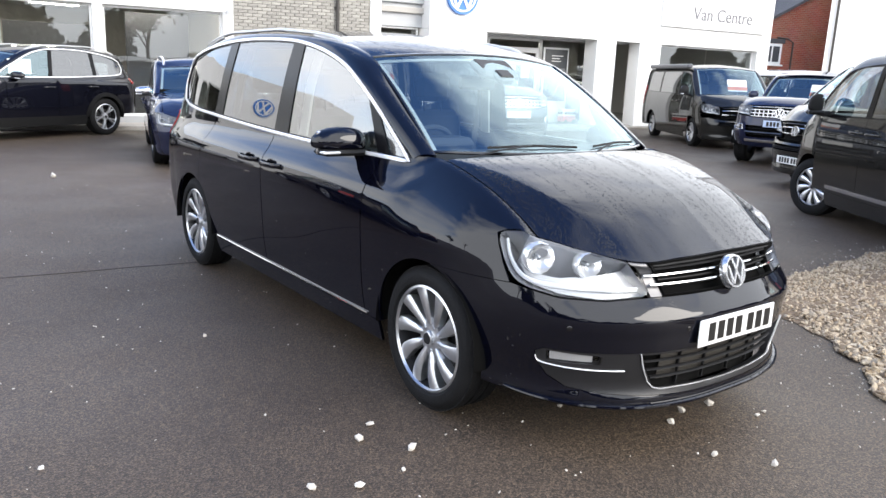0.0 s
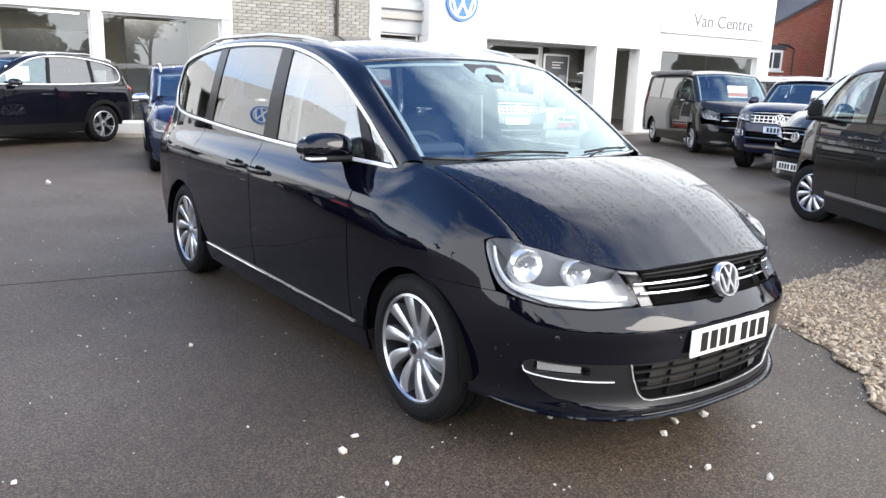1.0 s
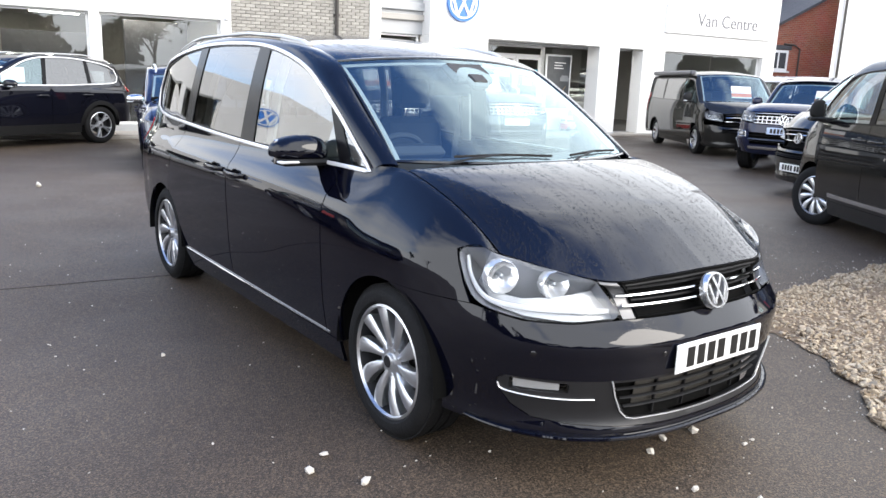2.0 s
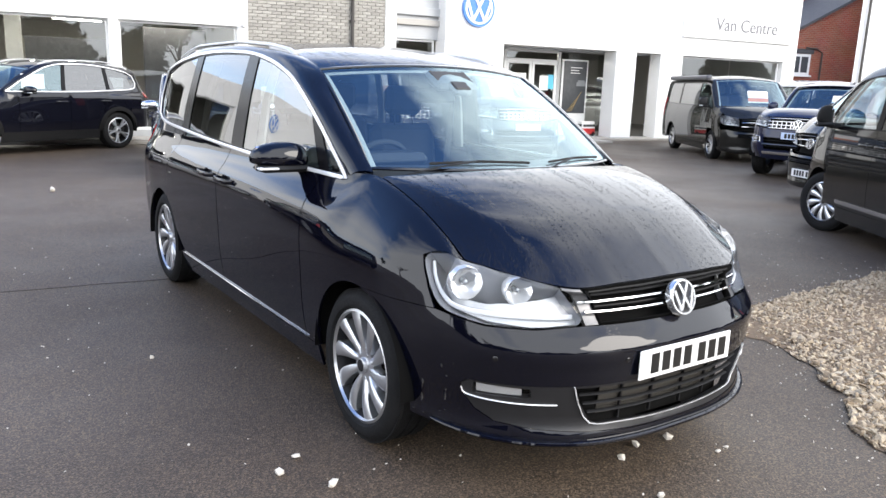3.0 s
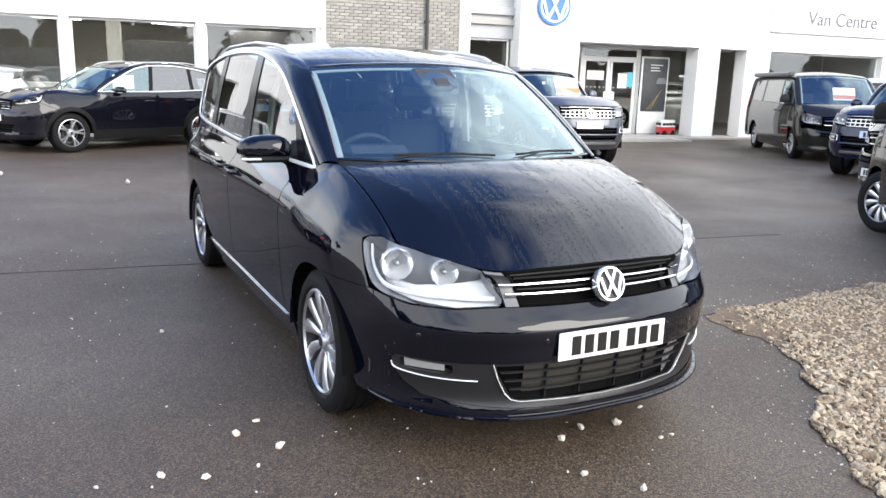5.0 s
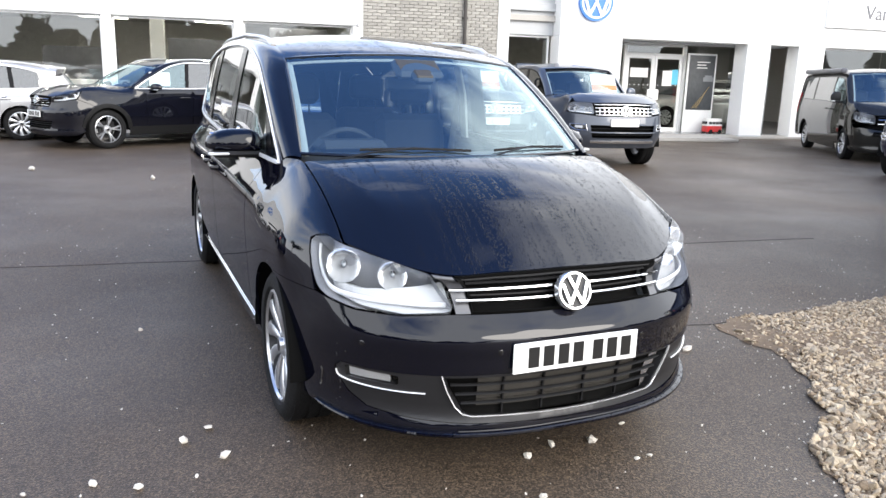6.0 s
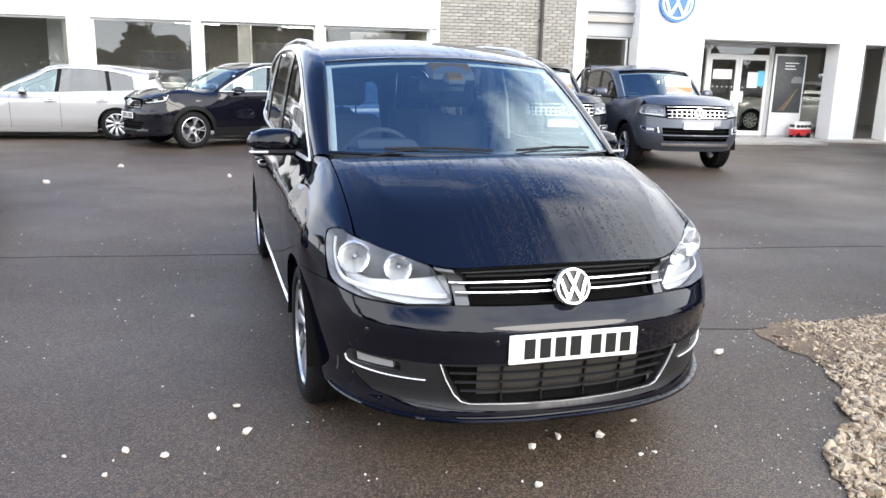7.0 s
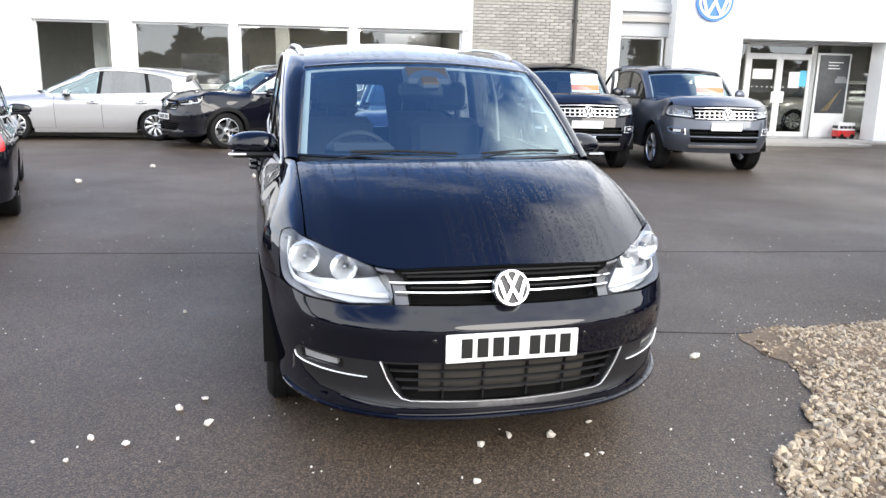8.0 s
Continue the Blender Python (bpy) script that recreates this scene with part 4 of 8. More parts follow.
    def screen(self, u, w):
        """The windscreen: u from -1 to 1 across, w up."""
        P = self.P
        (x0, y0, z0), dy0, dz0 = P["ws_base"]
        (x1, y1, z1), dy1, dz1 = P["ws_top"]
        c = 1 - u * u
        b = np.stack([x0 * u, y0 + dy0 * c, z0 + dz0 * c], -1)
        t = np.stack([x1 * u, y1 + dy1 * c, z1 + dz1 * c], -1)
        W = w[..., None]
        p = b * (1 - W) + t * W
        k = (w * (1 - w) * 4 * P.get("ws_bulge", 0.025))[..., None]
        return p + k * np.array([0, 0.5, 0.8])

    def cant(self, w, q):
        """The strip from the windscreen and roof edge to the top of the side windows."""
        P = self.P
        k = np.linspace(0, 1, len(P["cant_in"]))
        i = Spl(list(zip(k, P["cant_in"])))(w)
        yz = Spl(list(zip(k, P["cant_out"])))(w)
        o, _ = self.plain(self.syv(yz[..., 0]), yz[..., 1])
        Q = q[..., None]
        mid = (i + o) / 2 + np.array([0.72, 0.1, 0.72]) * P.get("cant_bulge", 0.03)
        ctrl = 2 * mid - (i + o) / 2
        return (1 - Q) ** 2 * i + 2 * Q * (1 - Q) * ctrl + Q * Q * o

    def roof(self, u, w):
        P = self.P
        k0 = P["roof_start"]
        k = np.linspace(0, 1, len(P["cant_in"]))
        a = k[k0] + (1 - k[k0]) * w
        e = Spl(list(zip(k, P["cant_in"])))(a)
        uu = 2 * u - 1
        c = 1 - uu * uu
        dy = P["ws_top"][1] * (1 - smooth(0, 0.25, w)) - 0.10 * smooth(0.75, 1, w)
        dz = P["ws_top"][2] * (1 - smooth(0, 0.3, w)) + P["roof_crown"] * smooth(0, 0.3, w)
        return np.stack([e[..., 0] * uu, e[..., 1] + dy * c, e[..., 2] + dz * c], -1)

    def edge(self, axis, val):
        return self.sx(val) if axis == "x" else self.sy(val)

    def find(self, p):
        """The (s, v) of the skin nearest to a place on the right half."""
        if not hasattr(self, "net"):
            S, V = np.meshgrid(np.linspace(0, self.total * 0.45, 260), np.linspace(0.2, self.P["vtop"], 160))
            self.net = (S, V, self.wrap(S, V))
        S, V, W = self.net
        d = np.linalg.norm(W - np.array(p, float), axis=-1)
        i = np.unravel_index(np.argmin(d), d.shape)
        return float(S[i]), float(V[i])

    def poly(self, pts):
        """Knots ('x' or 'y', place, v) to (s, v)."""
        return [(self.edge(a, b), v) for a, b, v in pts]

    def offset(self, d):
        def f(u, v):
            e = 2e-3
            n = -np.cross(self.wrap(u + e, v) - self.wrap(u - e, v), self.wrap(u, v + e) - self.wrap(u, v - e))
            n /= np.maximum(np.linalg.norm(n, axis=-1), 1e-12)[..., None]
            return self.wrap(u, v) + n * d
        return f

    def line(self, sv, off=0.0):
        """Places and normals along a line of (s, v)."""
        u, v = np.array([p[0] for p in sv]), np.array([p[1] for p in sv])
        e = 2e-3
        n = -np.cross(self.wrap(u + e, v) - self.wrap(u - e, v), self.wrap(u, v + e) - self.wrap(u, v - e))
        n /= np.maximum(np.linalg.norm(n, axis=-1), 1e-12)[..., None]
        return self.wrap(u, v) + n * off, n

    def arch(self, y, r, a0, a1, n=20, zc=None):
        """Points (s, v) on a wheel arch from angle a0 to a1 (degrees, 0 ahead, 90 up)."""
        zc = self.P["wr"] if zc is None else zc
        out = []
        for k in range(n + 1):
            a = radians(a0 + (a1 - a0) * k / n)
            out.append((self.sy(y + r * math.cos(a)), zc + r * math.sin(a)))
        return out


def wheel_parts(parent, r, w, style, m, rim_r):
    """A tyre and rim under parent, the outer face towards +x, at m."""
    whl = new("wheel")
    whl.parent = parent
    whl.matrix_basis = m
    key = (r, w, style, rim_r)
    if key not in WHEELS:
        t = MB()
        h = w / 2
        prof = [(rim_r + 0.004, -h * 0.80), (rim_r + 0.02, -h * 0.96), (rim_r + (r - rim_r) * 0.5, -h), (r - 0.028, -h * 0.93), (r - 0.010, -h * 0.80), (r, -h * 0.6)]
        for g in (-0.42, -0.14, 0.14, 0.42):
            prof += [(r, (g - 0.05) * w * 0.8), (r - 0.007, (g - 0.04) * w * 0.8), (r - 0.007, (g + 0.04) * w * 0.8), (r, (g + 0.05) * w * 0.8)]
        prof += [(r, h * 0.6), (r - 0.010, h * 0.80), (r - 0.028, h * 0.93), (rim_r + (r - rim_r) * 0.5, h), (rim_r + 0.02, h * 0.96), (rim_r + 0.004, h * 0.80)]
        t.lathe(prof, 56)
        q = MB()
        q.lathe([(rim_r + 0.006, h * 0.74), (rim_r + 0.008, h * 0.86), (rim_r - 0.002, h * 0.90), (rim_r - 0.008, h * 0.80)], 56)
        brl = MB().lathe([(rim_r - 0.008, h * 0.80), (rim_r - 0.018, h * 0.40), (rim_r - 0.03, -h * 0.7), (rim_r + 0.004, -h * 0.85)], 40)
        n, twist, double = {"turbine": (10, 0.13, False), "star": (5, 0.0, True), "steel": (9, 0.0, False), "five": (5, 0.0, True), "ten": (10, 0.0, False)}[style]
        for i in range(n):
            a = 2 * math.pi * i / n
            for side in ((-1, 1) if double else (0,)):
                rows = []
                for k in range(7):
                    f = k / 6
                    rr = 0.045 + (rim_r - 0.006 - 0.045) * f
                    ang = a + twist * f * f + side * (0.05 + 0.22 * f * (0.5 if style == "five" else 1))
                    wd = (0.024 + 0.050 * f) if not double else (0.017 + 0.018 * f)
                    if style == "steel":
                        wd = 0.026 + 0.042 * f
                    x = h * (0.62 + 0.20 * math.sin(f * 1.9))
                    c, s = math.cos(ang), math.sin(ang)
                    row = []
                    for e, d in ((-1, -0.045), (-1, -0.008), (-0.55, 0.0), (0.55, 0.0), (1, -0.008), (1, -0.045)):
                        row.append((x + d, rr * c - e * wd / 2 * s, rr * s + e * wd / 2 * c))
                    rows.append(row)
                q.grid(np.array(rows))
        q.lathe([(0.0, h * 0.80), (0.027, h * 0.80), (0.031, h * 0.78), (0.034, h * 0.66), (0.075, h * 0.62), (0.078, h * 0.3)], 32)
        for i in range(5):
            a = 2 * math.pi * (i + 0.5) / 5
            q.lathe([(0.0, h * 0.68), (0.008, h * 0.68), (0.009, h * 0.5)], 8, Matrix.Translation((0, 0.056 * math.cos(a), 0.056 * math.sin(a))))
        cap = MB().lathe([(0.0, h * 0.80 + 0.003), (0.024, h * 0.80 + 0.002), (0.026, h * 0.80)], 24)
        d = MB().lathe([(0.06, 0.012), (0.15, 0.012), (0.15, -0.010), (0.06, -0.010)], 40)
        d.box((0.0, 0.12, 0.05), (0.06, 0.09, 0.16), 0.012)
        WHEELS[key] = (t.mesh("tyre"), q.mesh("rim", 45), cap.mesh("hub_cap"), d.mesh("brake_disc"), brl.mesh("barrel"))
    t, q, cap, d, brl = WHEELS[key]
    part("tyre", t, M_TYRE, whl)
    part("rim", q, M_ALLOY, whl)
    part("hub_cap", cap, M_SATIN, whl)
    part("barrel", brl, M_SATIN, whl)
    part("brake_disc", d, M_SATIN, whl)
    return whl


WHEELS, BARS = {}, {}


def badge_parts(parent, m, r, metal=None, back=None, name="badge"):
    """A round emblem as plain shapes: a ring round crossing bars; it faces +y before m."""
    metal, back = metal or M_BADGE, back or M_SATIN
    turn = m @ pose(0, 0, 0, 0, 0, 90)
    b = MB().lathe([(0, 0.004), (r * 0.97, 0.004), (r, 0.0), (r, -0.02)], 40, turn)
    ob = part(name, b, back, parent)
    g = MB().lathe([(r * 0.86, 0.004), (r * 0.88, 0.010), (r * 0.98, 0.010), (r * 1.02, 0.004), (r * 1.02, -0.02)], 40, turn)
    for (a, b), (c, d) in CHEVRONS:
        for sx in (-1, 1):
            g.sweep([m @ Vector((sx * a * r, 0.009, b * r)), m @ Vector((sx * c * r, 0.009, d * r))], 0.17 * r, 0.01, normals=[m.to_3x3() @ Vector((0, 1, 0))] * 2, n=4)
    part("emblem", g, metal, ob)
    return ob


def plate_parts(parent, m, w=0.52, h=0.111, blue=False, blank=False):
    """A number plate whose writing is plain bars; it faces +y before m."""
    b = MB().box((0, 0, 0), (w, 0.008, h), 0.003, m)
    ob = part("number_plate", b, M_PLATE_BLUE if blue else M_PLATE, parent, "blank white number plate" if blank else "white number plate with dark bars")
    cw = 0.050 * w / 0.52
    if (w, h) not in BARS:
        BARS[w, h] = MB().box((0, 0, 0), (cw * 0.86, 0.002, h * 0.68)).mesh("bar_mark")
    x = -0.205 * w / 0.52
    for i in range(0 if blank else 7):
        part("bar_mark", BARS[w, h], M_PLATE_INK, ob, m=m @ Matrix.Translation((-(x + cw / 2), 0.0045, 0)))
        x += cw + 0.011 * w / 0.52 + (0.022 * w / 0.52 if i == 3 else 0)
    return ob


def window_poly(B, yb, yt, n=14, inset=0.016):
    """A side window between two slanted pillars: (front, rear) at the belt and at the top."""
    lo, hi = [], []
    for k in range(n + 1):
        f = k / n
        y = yb[0] + (yb[1] - yb[0]) * f
        lo.append((B.sy(y), float(B.belt(y)) + inset))
    for k in range(n + 1):
        f = k / n
        y = yt[1] + (yt[0] - yt[1]) * f
        z = float(B.top(y)) - inset
        hi.append((B.sy(y), z))
    pts = lo + hi
    out = []
    for p in pts:
        if not out or abs(p[0] - out[-1][0]) + abs(p[1] - out[-1][1]) > 0.004:
            out.append(p)
    return out


def dlo_poly(B, n=40):
    """The outline of all side windows of one side."""
    y0, y1 = B.P["dlo"]
    lo = [(B.sy(y), float(B.belt(y))) for y in np.linspace(y0, y1, n)]
    hi = [(B.sy(y), float(B.top(y))) for y in np.linspace(y1, y0, n)]
    return lo + hi[1:-1]


def seat_mesh(wd=0.52, head=True):
    b = MB()
    b.box((0, 0.02, 0.30), (wd, 0.52, 0.18), 0.05)
    b.box((0, -0.27, 0.66), (wd * 0.94, 0.14, 0.66), 0.05, pose(0, 0, 0, 10, 0, 0) @ Matrix.Translation((0, 0.06, 0)))
    if head:
        b.box((0, -0.36, 1.09), (0.27, 0.10, 0.19), 0.035)
        for x in (-0.07, 0.07):
            b.sweep([(x, -0.34, 0.92), (x, -0.36, 1.02)], 0.012, n=6)
    return b.mesh("seat", 50)


SEATS = {}


def interior(car, P):
    """Seats, dashboard, wheel and trim seen through the glass."""
    y0, z0 = P["seat"]
    if "seat" not in SEATS:
        SEATS["seat"] = seat_mesh()
    for x in (-0.38, 0.38):
        part("seat", SEATS["seat"], M_SEAT, car, m=pose(x, y0, z0))
        if P.get("rows", 2) > 1:
            part("seat", SEATS["seat"], M_SEAT, car, m=pose(x, y0 - 0.95, z0))
    (wx, wy, wz), dy, _ = P["ws_base"]
    d = MB()
    prof = [(wy + 0.03, wz - 0.04), (wy - 0.18, wz - 0.015), (wy - 0.42, wz - 0.03), (wy - 0.50, wz - 0.10), (wy - 0.48, wz - 0.45), (wy + 0.03, wz - 0.45)]
    xs = np.linspace(-wx + 0.01, wx - 0.01, 13)
    g = np.array([[(x, y + dy * (1 - (x / wx) ** 2) * 0.8, z) for y, z in prof] for x in xs])
    d.grid(g)
    d.box((0.37, wy - 0.42, wz - 0.01), (0.36, 0.18, 0.07), 0.03)
    part("dashboard", d, M_DASH, car)
    st = MB()
    turn = pose(0.37, wy - 0.56, wz - 0.10, 0, 0, 0) @ pose(0, 0, 0, 0, 0, 90) @ pose(0, 0, 0, 0, 24, 0)
    ring = [turn @ Vector((0, 0.185 * math.cos(a), 0.185 * math.sin(a))) for a in np.linspace(0, 2 * math.pi, 33)[:-1]]
    st.sweep(ring, 0.03, closed=True, n=8)
    st.box((0, 0, 0), (0.05, 0.16, 0.12), 0.02, turn)
    st.box((0, 0, 0), (0.02, 0.34, 0.03), 0.008, turn)
    st.box((0, 0, -0.09), (0.02, 0.03, 0.17), 0.008, turn)
    part("steering_wheel", st, M_DASH, car)
    tr = MB()
    for s in (1, -1):
        for w0, w1 in ((0.02, 0.98),):
            pts = [Vector(p) for p in Body.screen(P["body"], np.full(8, 0.965 * s), np.linspace(w0, w1, 8))]
            tr.sweep([p - Vector((0, 0.012, 0.02)) for p in pts], 0.036, 0.016, n=6)
    top = Body.screen(P["body"], np.linspace(-0.95, 0.95, 13), np.full(13, 0.965))
    tr.sweep([Vector(p) - Vector((0, 0.022, 0.016)) for p in top], 0.034, 0.018, n=6)
    part("pillar_trim", tr, M_CREAM, car)


def vehicle(P, paint, m, name, label, category, group=""):
    """A whole vehicle from its measures P."""
    B = Body(P)
    P["body"] = B
    car = thing(name, label, category, m, group)
    st = P.get("step", 0.06)
    wr, yf, yr = P["wr"], P["axles"][0], P["axles"][1]
    ar, zs, g = P["arch"], P["sill"], 0.004
    yA, yB, yC = P["doors"]
    vtop = P["vtop"]
    clad = P.get("clad")
    top_s = lambda y: (B.sy(y), float(B.belt(y)))
    # bonnet, roof, windscreen
    part("bonnet", sheet("bonnet", lambda u, w: B.bonnet((2 * u - 1) * 0.994, 0.004 + w * 0.99), 97, 31, flip=True), paint, car)
    part("roof", sheet("roof", B.roof, 25, 33, flip=True), P.get("roof_paint", paint), car)
    ws = part("windscreen", sheet("windscreen", lambda u, w: B.screen(2 * u - 1, w), 25, 15, rim=0.006), M_GLASS, car)
    scr = MB()
    e = [(-1, w) for w in np.linspace(0, 1, 12)] + [(u, 1) for u in np.linspace(-1, 1, 16)[1:]] + [(1, w) for w in np.linspace(1, 0, 12)[1:]] + [(u, 0) for u in np.linspace(1, -1, 16)[1:-1]]
    pe = B.screen(np.array([q[0] for q in e], float), np.array([q[1] for q in e], float))
    scr.sweep([Vector(p) for p in pe], 0.022, 0.014, normals=[(0, 0.5, 0.8)] * len(pe), closed=True, n=6)
    part("seal", scr, M_GLOSSBLACK, ws)
    for mir in (False, True):
        part("roof_side_rail", sheet("roof_side_rail", B.cant, 41, 9, flip=True, mirror=mir), P.get("roof_paint", paint), car)
    # front bumper
    af = math.degrees(math.asin(min(1, (P["bump_z"] - wr) / ar)))
    tz = P["bump_top"]
    right = P.get("bump_top_sv") or [(B.sx(x), v) for x, v in tz] + [(B.sy(P["lamp_y"]), P["bump_z"] + 0.03)]
    edge = B.arch(yf, ar, af, max(-25.0, math.degrees(math.asin((P["bump_lo_side"] - wr) / ar))), 10)
    low = [(B.sx(x), v) for x, v in P["bump_low"]]
    half = right + edge + list(reversed(low))
    outer = half + [(-s, v) for s, v in reversed(half)]
    part("front_bumper", trimmed("front_bumper", B.wrap, outer, P.get("bump_holes", lambda B: [])(B), st * 0.8), paint, car)
    # fenders, doors, quarters
    fen = [(B.sy(yA + g), zs), *[(B.sy(y), zs) for y in (yf - ar - 0.01,)], *B.arch(yf, ar, 183, af + 1.0, 18)]
    fen += P.get("fender_edge") or [(B.sy(P["lamp_y"]) - 0.0, P["bump_z"] + 0.034)] + [B.find(p) for p in P["lamp_edge"][:-1]] + [(B.find(P["lamp_edge"][-1])[0], vtop - 0.002)]
    by = P["bonnet_rear"][1]
    q_end = fen[-1][0]
    fen += [(s, vtop - 0.002) for s in np.linspace(q_end, B.sy(by - 0.05), 12)]
    fen += [(B.sy(y), float(B.belt(y)) if y < P["dlo"][1] else vtop - 0.002) for y in np.linspace(by - 0.12, yA + g, 6)]
    rq_arch = B.arch(yr, ar, 178, P.get("rear_a", 64), 16)
    fd = [(B.sy(yB + g), zs), (B.sy(yA - g), zs)] + [top_s(y) for y in np.linspace(yA - g, yB + g, 12)]
    cab_rear = P.get("cab_rear")
    yCt = P.get("door_top_y", yC - 0.2)
    rd = [(B.sy(yr + ar + 0.02), zs), (B.sy(yB - g), zs)] + [top_s(y) for y in np.linspace(yB - g, yCt, 14)]
    rd += list(reversed(B.arch(yr, ar + 0.012, 4, P.get("rear_a", 64), 12)))[0:]
    end = B.total - P.get("rear_cut", 0.45)
    zr = P["rear_top"]
    y0, y1 = P["dlo"]
    if cab_rear is None:
        rq = list(reversed(rq_arch)) + [(B.sy(yr - ar - 0.01), P["rear_lo"]), (end, P["rear_lo"])]
        rq += [(end, v) for v in np.linspace(P["rear_lo"] + 0.08, zr, 16)]
        co = P["cant_out"]
        rq += [(B.sy(y), z) for y, z in reversed(co) if y < y0 + 0.3 and B.sy(y) < end - 0.01]
        rq += [top for top in reversed([(B.sy(y), float(B.top(y))) for y in np.linspace(y0 + 0.005, y0 + 0.25, 6)][:1])]
        rq += [top_s(y) for y in np.linspace(y0 + 0.01, yCt - 2 * g, 10)]
    else:
        rq = list(reversed(rq_arch)) + [(B.sy(yr - ar - 0.01), P["rear_lo"]), (end, P["rear_lo"])]
        rq += [(end, v) for v in np.linspace(P["rear_lo"] + 0.08, zr, 8)] + [(B.sy(cab_rear - 0.03), zr), (B.sy(yCt - 2 * g), zr)]
        rd = [(B.sy(yr + ar + 0.02), zs), (B.sy(yB - g), zs)] + [top_s(y) for y in np.linspace(yB - g, yCt, 10)] + list(reversed(B.arch(yr, ar + 0.012, 4, P.get("rear_a", 64), 12)))
    skin = {}
    for nm, pl in (("fender", fen), ("front_door", fd), (P.get("rear_door_name", "rear_door"), rd), ("rear_quarter", rq)):
        for mir in (False, True):
            skin[nm, mir] = part(nm, trimmed(nm, B.wrap, pl, (), st, mirror=mir), paint, car)
    sill = [(B.sy(yr + ar + 0.03), zs - g), (B.sy(yr + ar + 0.03), P["sill_lo"]), (B.sy(yf - ar - 0.03), P["sill_lo"]), (B.sy(yf - ar - 0.03), zs - g)]
    for mir in (False, True):
        part("sill", trimmed("sill", B.wrap, sill, (), 0.12, mirror=mir), clad or paint, car)
        if clad:
            for yy, a0, a1 in ((yf, 178, 5), (yr, 178, 2)):
                inner, outr = B.arch(yy, ar - 0.005, a0, a1, 26), B.arch(yy, ar + P.get("clad_w", 0.07), a0, a1, 26)
                part("arch_cladding", trimmed("arch_cladding", B.wrap, inner + list(reversed(outr)), (), 0.09, off=0.012, rim=0.03, mirror=mir), clad, car)
    # rear end: tailgate skin from corner to corner
    rs = lambda q, v: B.wrap(np.where(q < 0, -1.0, 1.0) * (B.total - np.abs(q)), v) * np.array([1, 1, 1])
    rear = lambda q, v: rs(-np.asarray(q, float), v)
    rc = P.get("rear_cut", 0.45) - g
    tail = [(-rc, P["rear_lo"]), (rc, P["rear_lo"]), (rc, zr), (-rc, zr)]
    if cab_rear is None:
        hole = [(-rc + 0.12, zr - 0.48), (rc - 0.12, zr - 0.48), (rc - 0.2, zr - 0.08), (-rc + 0.2, zr - 0.08)]
        part("tailgate", trimmed("tailgate", rear, tail, [rounded(hole, 0.05)], 0.12), paint, car)
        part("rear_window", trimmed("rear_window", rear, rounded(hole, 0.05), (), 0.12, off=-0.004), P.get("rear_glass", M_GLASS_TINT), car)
    else:
        part("tailgate", trimmed("tailgate", rear, tail, (), 0.12), paint, car)
        bed = MB()
        yl = P["plan"][-1][1] + 0.06
        hw = P["plan"][9][0] - 0.09
        bed.box((0, (cab_rear + yl) / 2, 0.62), (2 * hw, cab_rear - yl, 0.05), 0.01)
        for s in (-1, 1):
            bed.box((s * (hw - 0.02), (cab_rear + yl) / 2, zr - 0.22), (0.12, cab_rear - yl, 0.46), 0.02)
        part("load_bed", bed, M_PLASTIC, car)
        bw = MB().box((0, cab_rear, (zr + P["cant_in"][-1][2]) / 2 - 0.2), (1.46, 0.06, 1.15), 0.02)
        part("cab_back", bw, paint, car)
        bar = MB()
        for s in (-1, 1):
            pts = [(s * (hw - 0.02), cab_rear - 0.15, zr + 0.02), (s * (hw - 0.06), cab_rear - 0.22, zr + 0.35), (s * (hw - 0.10), cab_rear - 0.30, zr + 0.55), (s * (hw - 0.3), cab_rear - 0.3, zr + 0.60)]
            pts2 = [(s * (hw - 0.02), cab_rear - 0.95, zr + 0.02), (s * (hw - 0.05), cab_rear - 0.62, zr + 0.32), (s * (hw - 0.10), cab_rear - 0.32, zr + 0.55)]
            c1, c2 = Spl(list(zip(range(4), pts))), Spl(list(zip(range(3), pts2)))
            bar.sweep(c1(np.linspace(0, 3, 14)), 0.07, n=10)
            bar.sweep(c2(np.linspace(0, 2, 14)), 0.06, n=10)
        bar.sweep([(-(hw - 0.3), cab_rear - 0.3, zr + 0.60), (hw - 0.3, cab_rear - 0.3, zr + 0.60)], 0.07, n=10)
        part("sports_bar", bar, P.get("bar_mat", M_GLOSSBLACK), car)
    if cab_rear is None:
        re_, te = np.array(B.roof(np.linspace(0, 1, 17), np.ones(17))), np.array(rear(np.linspace(-rc, rc, 17), np.full(17, zr - 0.01)))
        re_, te = re_[np.argsort(re_[:, 0])], te[np.argsort(te[:, 0])]
        mid = (re_ + te) / 2 + np.array([0, -0.05, 0.045])
        fwd = re_ + np.array([0, 0.10, 0.006])
        co = P["cant_out"][-1]
        for i, f in ((0, -1), (16, 1)):
            a = np.array(B.wrap(np.array([f * B.sy(co[0])]), np.array([co[1]]))[0])
            b = np.array(B.wrap(np.array([f * (B.total - rc - 2 * g)]), np.array([zr]))[0])
            part("rear_corner", MB().add([re_[i], mid[i], te[i], b, a], [(0, 1, 2, 3, 4)]), paint, car)
        part("roof_spoiler", MB().grid(np.stack([fwd, re_ + np.array([0, 0, 0.008]), mid, te])), paint, car)
